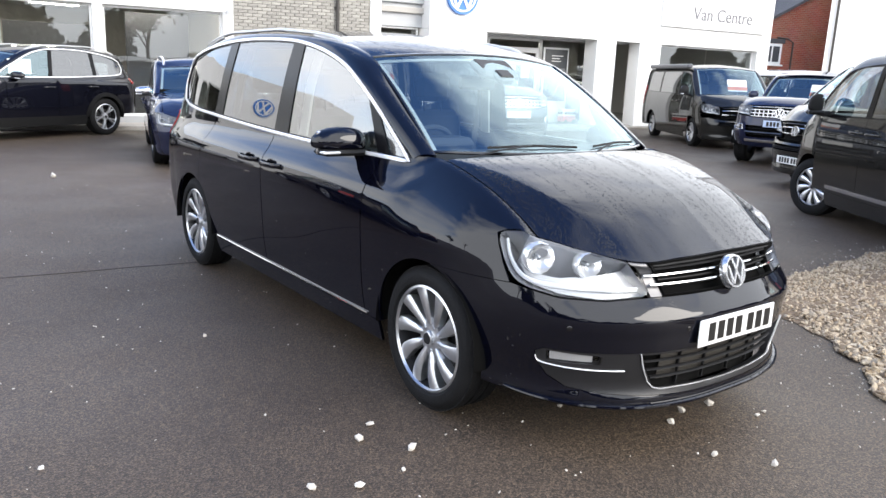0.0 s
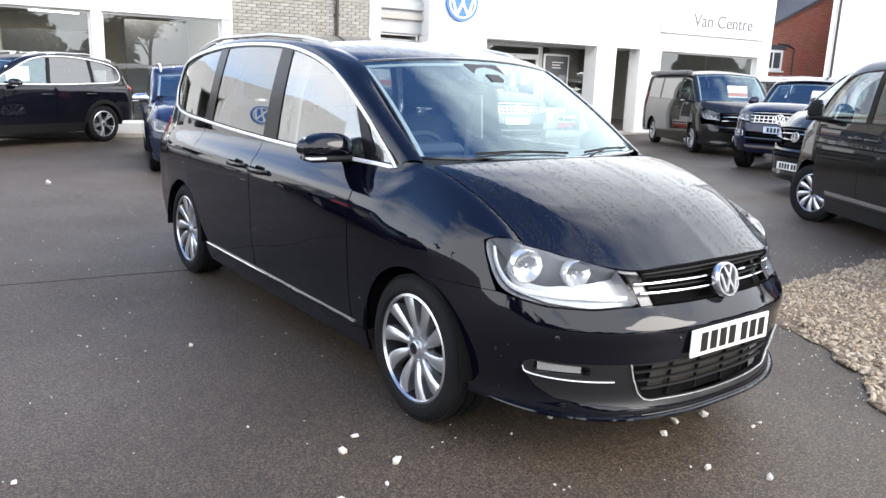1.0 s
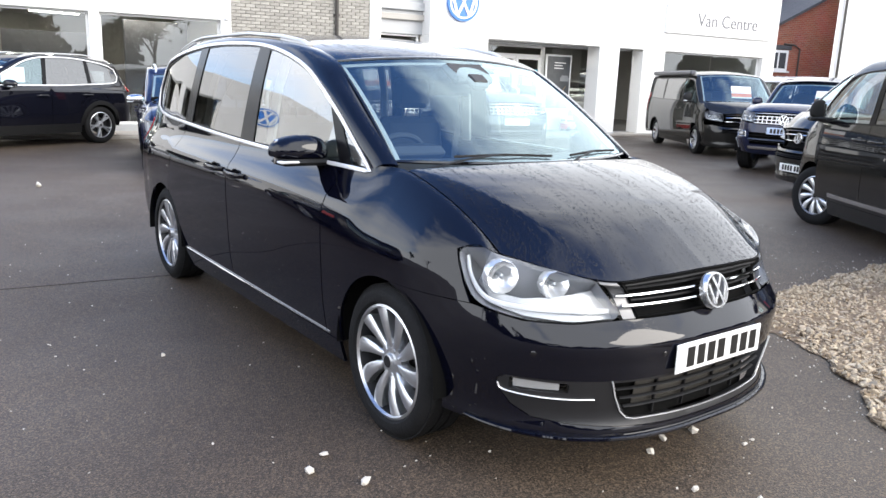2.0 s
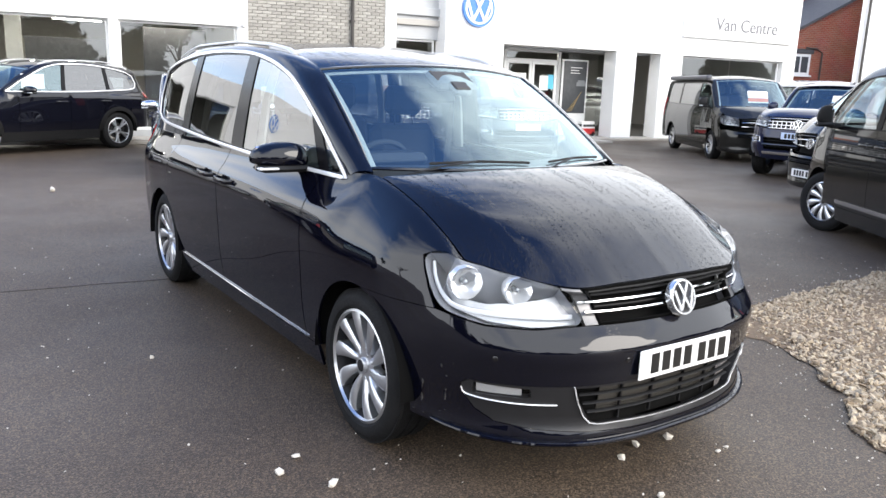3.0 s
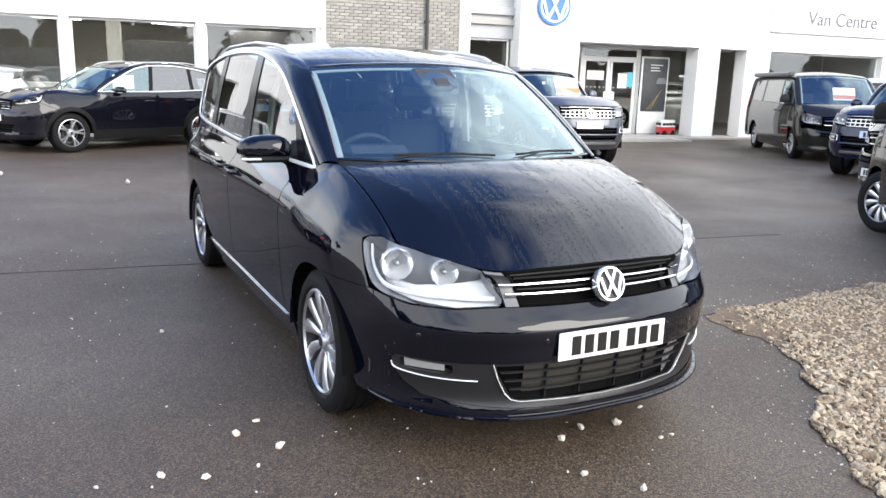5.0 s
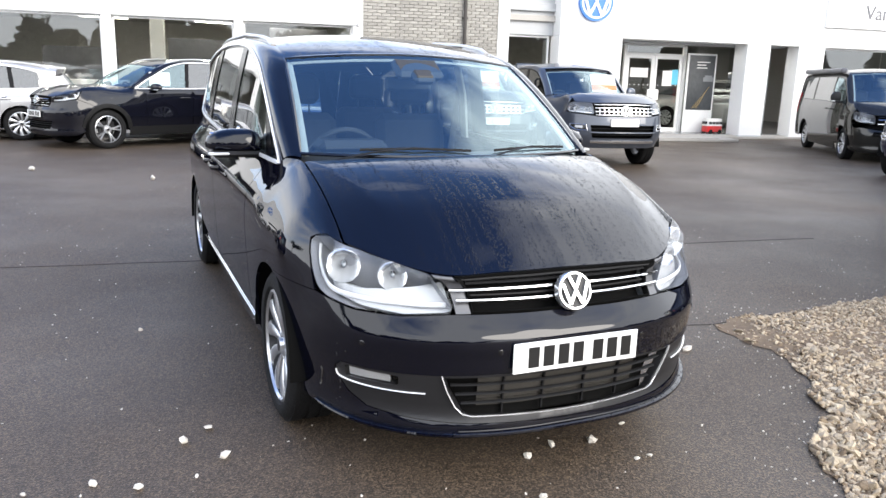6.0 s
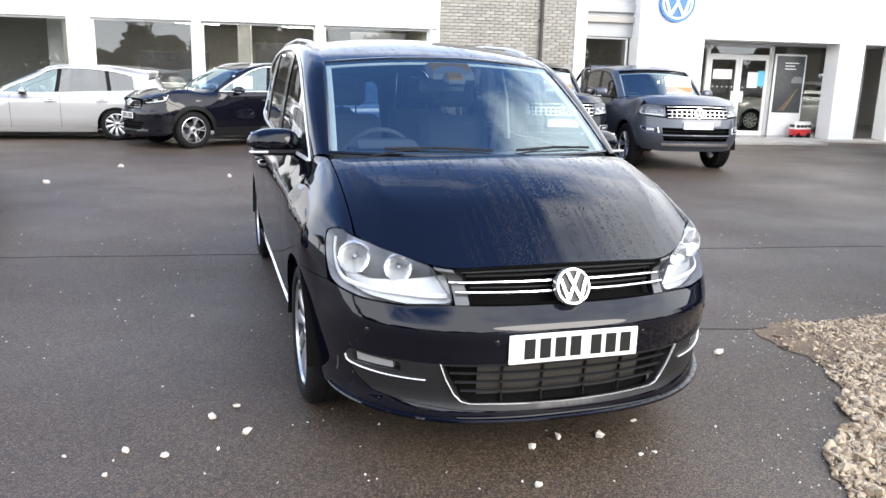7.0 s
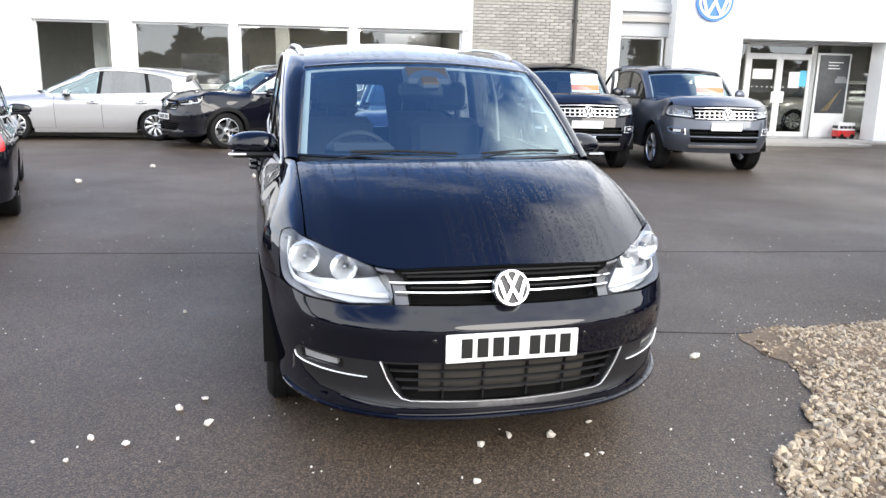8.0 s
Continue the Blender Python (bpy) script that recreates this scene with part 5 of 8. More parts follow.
    # tail lamps
    for mir in (False, True):
        ye = P["plan"][-1][1]
        s0, s1 = B.sy(ye + P["tail"][2] + 0.16), B.sy(ye + 0.10)
        tl = rounded([(s0 + 0.05, P["tail"][0]), (s1, P["tail"][0]), (s1, P["tail"][1]), (s0, P["tail"][1])], 0.03)
        part("tail_light", trimmed("tail_light", B.wrap, tl, (), 0.06, off=0.008, rim=0.02, mirror=mir), M_RED, car)
    # side windows in their dark frame
    wins = [window_poly(B, *w) for w in P["windows"]]
    for mir in (False, True):
        part("window_frame", trimmed("window_frame", B.wrap, dlo_poly(B), wins, 0.05, rim=0.02, off=-0.001, mirror=mir), M_PILLAR, car)
        for k, w in enumerate(wins):
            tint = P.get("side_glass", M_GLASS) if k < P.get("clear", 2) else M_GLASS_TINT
            if k in P.get("blank", ()):
                tint = paint
            part("side_window", trimmed("side_window", B.wrap, w, (), 0.06, rim=0.004, off=-0.006, mirror=mir), tint, car)
        if P.get("chrome", True):
            pts, nn = B.line(dense(dlo_poly(B, 50), 0.05), 0.004)
            c = MB().sweep([(x * (-1 if mir else 1), y, z) for x, y, z in pts], P.get("chrome_w", 0.021), 0.012, normals=[(a * (-1 if mir else 1), b, c2) for a, b, c2 in nn], closed=True, n=6)
            part("window_trim", c, M_TRIM, car, "bright chrome strip round the windows")
        # handles
        for y, z in P["handles"]:
            h = MB()
            (p,), (nv,) = B.line([(B.sy(y), z)], 0.03)
            x = float(p[0])
            pts = Spl([(0, (x - 0.03, y + 0.115, z)), (0.25, (x + 0.004, y + 0.085, z)), (0.5, (x + 0.012, y, z)), (0.75, (x + 0.004, y - 0.085, z)), (1, (x - 0.03, y - 0.115, z))])(np.linspace(0, 1, 15))
            h.sweep([(q[0] * (-1 if mir else 1), q[1], q[2]) for q in pts], 0.030, 0.016, normals=[(-1 if mir else 1, 0, 0)] * 15, n=8)
            hp = part("door_handle", h, paint, car)
            cup = MB()
            ring = [(math.cos(a) * 0.062, math.sin(a) * 0.030) for a in np.linspace(0, 2 * math.pi, 21)[:-1]]
            cup.add([((x - 0.0285) * (-1 if mir else 1), y + a, z + b) for a, b in ring], [tuple(range(20))])
            part("handle_cup", cup, M_GLOSSBLACK, hp)
    # mirrors
    for mir in (False, True):
        mirror_parts(car, P, mir, paint)
    # head lamps
    for mir in (False, True):
        head_lamp(car, P, B, mir)
    grille(car, P, B, paint)
    # wheels and wells
    for y in (yf, yr):
        for s in (1, -1):
            turn = pose(s * (P["track"] - P["ww"] / 2), y, wr, 0, 0, (0 if s > 0 else 180) + (P.get("steer", 0) if y == yf else 0)) @ pose(0, 0, 0, 11 * (y + s), 0, 0)
            wheel_parts(car, wr, P["ww"], P["rim"], turn, P["rim_r"])
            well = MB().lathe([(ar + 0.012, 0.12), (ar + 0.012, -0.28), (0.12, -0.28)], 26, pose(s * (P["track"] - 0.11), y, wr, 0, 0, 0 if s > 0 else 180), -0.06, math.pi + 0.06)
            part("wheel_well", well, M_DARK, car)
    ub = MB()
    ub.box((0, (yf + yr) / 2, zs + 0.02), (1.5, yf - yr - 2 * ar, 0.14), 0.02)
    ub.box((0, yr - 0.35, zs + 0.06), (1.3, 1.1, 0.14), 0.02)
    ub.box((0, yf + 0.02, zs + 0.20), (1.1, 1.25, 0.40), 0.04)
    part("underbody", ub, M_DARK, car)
    # the inner shell that stops the light behind the lower skin
    sh = MB()
    hw = P["plan"][9][0] - 0.10
    zp = min(0.95, float(B.belt(0.0)) - 0.16)
    for s in (-1, 1):
        sh.box((s * hw, (yf + yr) / 2, (zs + zp) / 2), (0.05, yf - yr - 2 * ar - 0.1, zp - zs), 0.01)
    sh.box((0, P["bonnet_rear"][1] - 0.12, 0.72), (1.4, 0.05, 0.66), 0.01)
    part("inner_panel", sh, M_DARK, car)
    interior(car, P)
    if P.get("rails"):
        for s in (1, -1):
            roof_rail(car, P, B, s)
    if P.get("wipers", True):
        wiper_parts(car, P, B)
    (nx, ny, nz), w, hh = P["plate"]
    plate_parts(car, pose(nx, ny, nz, P.get("plate_tilt", 0), 0, 0), w, hh, P.get("plate_blue", False), P.get("plate_blank", False))
    return car, B


def mirror_parts(car, P, mir, paint):
    """A door mirror: a rounded shell on an arm, with a lamp strip."""
    (x, y, z), (w, h, d) = P["mirror"]
    f = -1 if mir else 1
    us, vs = np.linspace(0, 2 * math.pi, 25), np.linspace(0.02, math.pi - 0.02, 13)
    U, V = np.meshgrid(us, vs)
    cx, cz = np.cos(U) * np.sin(V), np.cos(V)
    sup = lambda a, k: np.sign(a) * np.abs(a) ** k
    X = x + w / 2 * sup(cx, 0.72)
    Z = z + h / 2 * np.where(cz > 0, sup(cz, 0.9), 0.5 * sup(cz, 0.5)) * (1 - 0.14 * sup(cx, 1.0))
    Y = y + d / 2 * np.where(np.sin(U) > 0, 1.0, 0.35) * sup(np.sin(U) * np.sin(V), 0.8) - 0.05 * ((X - x) / w + 0.5)
    b = MB().grid(np.stack([f * X, Y, Z], -1) if not mir else np.stack([f * X, Y, Z], -1)[:, ::-1])
    shell = part("door_mirror", b, P.get("mirror_paint", paint), car)
    c = MB().box((f * x, y - d * 0.17, z), (w * 0.86, 0.012, h * 0.74), 0.006)
    part("mirror_glass", c, M_CHROME, shell)
    band = MB()
    band.box((f * (x - w * 0.04), y - 0.004, z - h * 0.29), (w * 0.92, d * 0.86, h * 0.20), 0.02)
    band.box((f * (x - w * 0.55), y - 0.01, z - h * 0.32), (w * 0.6, d * 0.6, h * 0.22), 0.015)
    part("mirror_base", band, M_PLASTIC, shell)
    ind = MB().box((f * (x + w * 0.30), y + d * 0.30, z - h * 0.265), (w * 0.36, d * 0.28, h * 0.075), 0.006)
    part("indicator", ind, M_LAMPWHITE, shell)


def head_lamp(car, P, B, mir):
    """Lens, housing, two reflectors and a light strip."""
    if "lamp_sv" in P:
        lens = P["lamp_sv"]
    else:
        lens = [B.find(p) for p in P["lamp"]]
        for k in P.get("lamp_top", (1, 2, 3)):
            lens[k] = (lens[k][0], P["vtop"] - 0.004)
    lens = rounded(lens, 0.03, 3)
    f = -1 if mir else 1
    lamp = part("headlight", trimmed("headlight", B.wrap, lens, (), 0.035, off=0.0, rim=0.05, mirror=mir), M_GLASS_LENS, car, "clear headlight with two round reflectors")
    cen = np.mean(lens, 0)
    small = [tuple(cen + (np.array(p) - cen) * 0.985) for p in lens]
    dk = P.get("lamp_dark")
    deep = P.get("lamp_deep", 0.085)
    part("lamp_housing", trimmed("lamp_housing", B.offset(-deep), small, (), 0.035, rim=0.0, mirror=mir), M_GLOSSBLACK if dk else M_HOUSING, lamp)
    wall = MB()
    a, b = B.line(small, 0.0)[0], B.offset(-deep - 0.001)(np.array([p[0] for p in small]), np.array([p[1] for p in small]))
    rows = np.stack([np.vstack([a, a[:1]]), np.vstack([b, b[:1]])])
    rows[..., 0] *= f
    wall.grid(rows)
    part("lamp_wall", wall, M_LAMPWALL if not dk else M_GLOSSBLACK, lamp)
    bowls = P.get("bulbs_at")
    if not bowls:
        bowls = []
        for (s, v), r in P.get("bulbs_sv") or [(B.find(p), r) for p, r in P["bulbs"]]:
            x, y, z = B.offset(-0.078)(np.array([s]), np.array([v]))[0]
            bowls.append(((x, y - 0.008, z + P.get("bulb_drop", 0)), r))
    for (x, y, z), r in bowls:
        o = Vector((f * x, y, z))
        turn = Matrix.Translation(o) @ pose(0, 0, 0, 0, 0, 90 - f * P.get("bulb_turn", 18))
        q = MB().lathe([(0.0, -0.012), (r * 0.25, -0.010), (r * 0.6, 0.006), (r * 0.92, 0.030), (r, 0.040), (r * 1.05, 0.036), (r * 1.07, 0.0)], P.get("facets", 32), turn)
        part("reflector", q, M_REFLECTOR, lamp)
        bl = MB().lathe([(0.0, 0.030), (r * 0.16, 0.026), (r * 0.2, 0.012), (r * 0.2, -0.01)], 16, turn)
        part("bulb", bl, M_HOUSING, lamp)
    if "shelf_sv" in P:
        part("lamp_shelf", trimmed("lamp_shelf", B.offset(-0.05), rounded(P["shelf_sv"], 0.02), (), 0.035, rim=0.03, mirror=mir), M_LAMPCHROME, lamp)
    if P.get("drl"):
        pts = P.get("drl_sv") or [B.find(p) for p in P["drl"]]
        k = Spl(list(zip(np.linspace(0, 1, len(pts)), pts)))(np.linspace(0, 1, 24))
        L = B.offset(-0.03)(k[:, 0], k[:, 1])
        q = MB().sweep([(f * x, y, z) for x, y, z in L], P.get("drl_w", 0.03), 0.02, n=6)
        part("light_strip", q, M_LAMPWHITE, lamp)


def along(B, x0, x1, v, n=40, off=0.0):
    """Places across the front at height v from -x to x (signed distances along the outline)."""
    s = np.linspace(x0, x1, n)
    return B.line([(a, v) for a in s], off)


def grille(car, P, B, paint):
    """Upper grille with bright slats, a round emblem, lower intake."""
    sg = B.sx(P["grille"][0])
    v0, v1 = P["grille"][1], P["grille"][2]
    hole = [(-sg * 1.0, v0), (sg * 1.0, v0), (sg * P.get("grille_top", 0.98), v1), (-sg * P.get("grille_top", 0.98), v1)]
    gr = part("grille", trimmed("grille", B.offset(-0.05), hole, (), 0.06, rim=0.0), M_DARK, car, "black grille with two chrome bars")
    for v, h, mt, off, *wide in P["slats"]:
        k = wide[0] if wide else sg * (P.get("slat_w", 0.98))
        pts, nn = along(B, -k, k, v, 40, off)
        part("grille_bar", MB().sweep(pts, h, 0.02, normals=nn, n=8), mt, gr)
    fr = MB()
    lp = dense(hole, 0.04)
    pts, nn = B.line(lp, -0.008)
    fr.sweep(pts, 0.012, 0.03, normals=nn, closed=True, n=6)
    part("grille_surround", fr, P.get("surround", M_GLOSSBLACK), gr)
    for f in (1, -1):
        if "wedge" in P:
            w = [(f * s, v) for s, v in P["wedge"]]
            part("grille_end", trimmed("grille_end", B.offset(-0.003), w if f > 0 else list(reversed(w)), (), 0.04, rim=0.02), P.get("wedge_mat", M_GLOSSBLACK), gr)
    (bx, by, bz), r, tilt = P["badge"]
    badge_parts(car, pose(bx, by, bz, tilt, 0, 0), r)
    lo = P.get("intake")
    if lo:
        x0, x1, za, zb = lo
        s0, s1 = B.sx(x0), B.sx(x1)
        hole = [(-s1, za), (s1, za), (s0, zb), (-s0, zb)]
        it = part("lower_intake", trimmed("lower_intake", B.offset(-0.07), hole, (), 0.08, rim=0.0), M_DARK, car)
        for k in range(P.get("intake_bars", 3)):
            f = (k + 1) / (P.get("intake_bars", 3) + 1)
            s = s1 + (s0 - s1) * f
            pts, nn = along(B, -s, s, za + (zb - za) * f, 30, -0.02)
            part("intake_bar", MB().sweep(pts, 0.012, 0.03, normals=nn, n=6), M_PLASTIC, it)


def roof_rail(car, P, B, s):
    y0, y1, x, up = P["rails"]
    k = np.linspace(0, 1, 26)
    ys = y0 + (y1 - y0) * k
    ci = sorted([(p[1], p[2]) for p in P["cant_in"][P["roof_start"] - 1:]])
    zr = np.interp(ys, [c[0] for c in ci], [c[1] for c in ci])
    lift = up * np.clip(np.minimum(k / 0.16, (1 - k) / 0.12), 0, 1) ** 0.7
    line = [(s * (x - 0.02 * abs(kk - 0.5)), y, z + l + 0.006) for kk, y, z, l in zip(k, ys, zr, lift)]
    q = MB().sweep(line, 0.038, 0.022, n=10)
    for i, j in ((0, 5), (21, 26)):
        q.sweep([(a, b, c - 0.010) for a, b, c in line[i:j]], 0.030, 0.024, n=6)
    part("roof_rail", q, P.get("rail_mat", M_RAIL), car)


def wiper_parts(car, P, B):
    (x0, y0, z0), dy, dz = P["ws_base"]
    for px, tx, lead in ((x0 * 0.86, -0.02, 0.05), (-0.02, -x0 * 0.82, 0.045)):
        def at(x, w, h):
            p = B.screen(np.array([x / x0]), np.array([w]))[0]
            return Vector(p) + Vector((0, 0.5, 0.85)) * h
        a = MB().sweep([at(px, -0.07, 0.012), at(px * 0.7 + tx * 0.3, 0.0, 0.022), at(px * 0.45 + tx * 0.55, 0.035, 0.022)], 0.014, 0.008, n=6)
        w = part("wiper", a, M_PLASTIC, car)
        b = MB().sweep([at(px * 0.78 + tx * 0.22, 0.03, 0.012), at(px * 0.4 + tx * 0.6, 0.045, 0.014), at(tx, 0.03, 0.012)], 0.008, 0.012, n=6)
        part("wiper_blade", b, M_PLASTIC, w)


def remap(P, ys, zs, xk, **extra):
    """New measures from P: piecewise linear moves of the lengths and heights, one factor across."""
    ya, yb = [a for a, _ in sorted(ys)], [b for _, b in sorted(ys)]
    za, zb = [a for a, _ in sorted(zs)], [b for _, b in sorted(zs)]
    Y = lambda y: float(np.interp(y, ya, yb))
    Z = lambda z: float(np.interp(z, za, zb))
    p3 = lambda p: (p[0] * xk, Y(p[1]), Z(p[2]))
    n = dict(P)
    n["plan"] = [(x * xk, Y(y)) for x, y in P["plan"]]
    for k in ("side", "front", "corner", "rear"):
        n[k] = [(Z(z), i) for z, i in P[k]]
    n["blend"] = (P["blend"][0] * xk, Y(P["blend"][1]), Y(P["blend"][2]))
    n["rblend"] = (Y(P["rblend"][0]),)
    for k in ("tap_y", "rtap_y", "lamp_y", "door_top_y", "qend"):
        n[k] = Y(P[k])
    n["bonnet_rear"] = p3(P["bonnet_rear"])
    n["bonnet_front"] = [(u, p3(p)) for u, p in P["bonnet_front"]]
    n["zt"], n["vtop"] = (Z(P["zt"][0]), Z(P["zt"][1])), Z(P["vtop"])
    n["ws_base"] = (p3(P["ws_base"][0]), *P["ws_base"][1:])
    n["ws_top"] = (p3(P["ws_top"][0]), *P["ws_top"][1:])
    n["cant_in"] = [p3(p) for p in P["cant_in"]]
    for k in ("cant_out", "belt", "top"):
        n[k] = [(Y(y), Z(z)) for y, z in P[k]]
    n["dlo"] = (Y(P["dlo"][0]), Y(P["dlo"][1]))
    n["windows"] = [((Y(a), Y(b)), (Y(c), Y(d))) for (a, b), (c, d) in P["windows"]]
    n["doors"] = tuple(Y(y) for y in P["doors"])
    for k in ("sill", "sill_lo", "bump_z", "bump_lo_side", "rear_top", "rear_lo"):
        n[k] = Z(P[k])
    for k in ("bump_top", "bump_low"):
        n[k] = [(x * xk, Z(z)) for x, z in P[k]]
    for k in ("lamp", "lamp_edge", "drl"):
        n[k] = [p3(p) for p in P[k]]
    n["bulbs"] = [(p3(p), r) for p, r in P["bulbs"]]
    n["grille"] = (P["grille"][0] * xk, Z(P["grille"][1]), Z(P["grille"][2]))
    n["slats"] = [(Z(q[0]), *q[1:4]) for q in P["slats"]]

    n["badge"] = (p3(P["badge"][0]), *P["badge"][1:])
    n["plate"] = (p3(P["plate"][0]), *P["plate"][1:])
    n["tail"] = (Z(P["tail"][0]), Z(P["tail"][1]), P["tail"][2])
    n["handles"] = [(Y(y), Z(z)) for y, z in P["handles"]]
    n["mirror"] = ((P["mirror"][0][0] * xk, Y(P["mirror"][0][1]), Z(P["mirror"][0][2])), P["mirror"][1])
    n["seat"] = (Y(P["seat"][0]), P["seat"][1])
    if P.get("rails"):
        n["rails"] = (Y(P["rails"][0]), Y(P["rails"][1]), P["rails"][2] * xk, P["rails"][3])
    n["step"] = 0.09
    n["axles"] = (Y(P["axles"][0]), Y(P["axles"][1]))
    n["bump_holes"] = lambda B: []
    n.update(extra)
    # carry the places along the outline over to the new outline
    old, neu = Body(P), Body(n)

    def S(s):
        a = abs(s)
        q = (float(np.interp(a, old.s, old.c[:, 0])) * xk, Y(float(np.interp(a, old.s, old.c[:, 1]))))
        b = float(neu.s[np.argmin(np.linalg.norm(neu.c - np.array(q), axis=1))])
        return math.copysign(b, s)

    for k in ("lamp_sv", "drl_sv", "bump_top_sv", "fender_edge"):
        n[k] = [(S(s), Z(v)) for s, v in P[k]]
    n["bulbs_sv"] = [((S(s), Z(v)), r) for (s, v), r in P["bulbs_sv"]]
    n["slats"] = [(Z(q[0]), *q[1:4], *[S(w) for w in q[4:]]) for q in P["slats"]]
    n["wedge"] = [(S(s), Z(v)) for s, v in ((0.402, 0.673), (0.460, 0.672), (0.562, 1.094), (0.480, 1.094))]
    return n


def heading(x, y, hx, hy):
    return pose(x, y, 0, 0, 0, math.degrees(math.atan2(-hx, hy)))

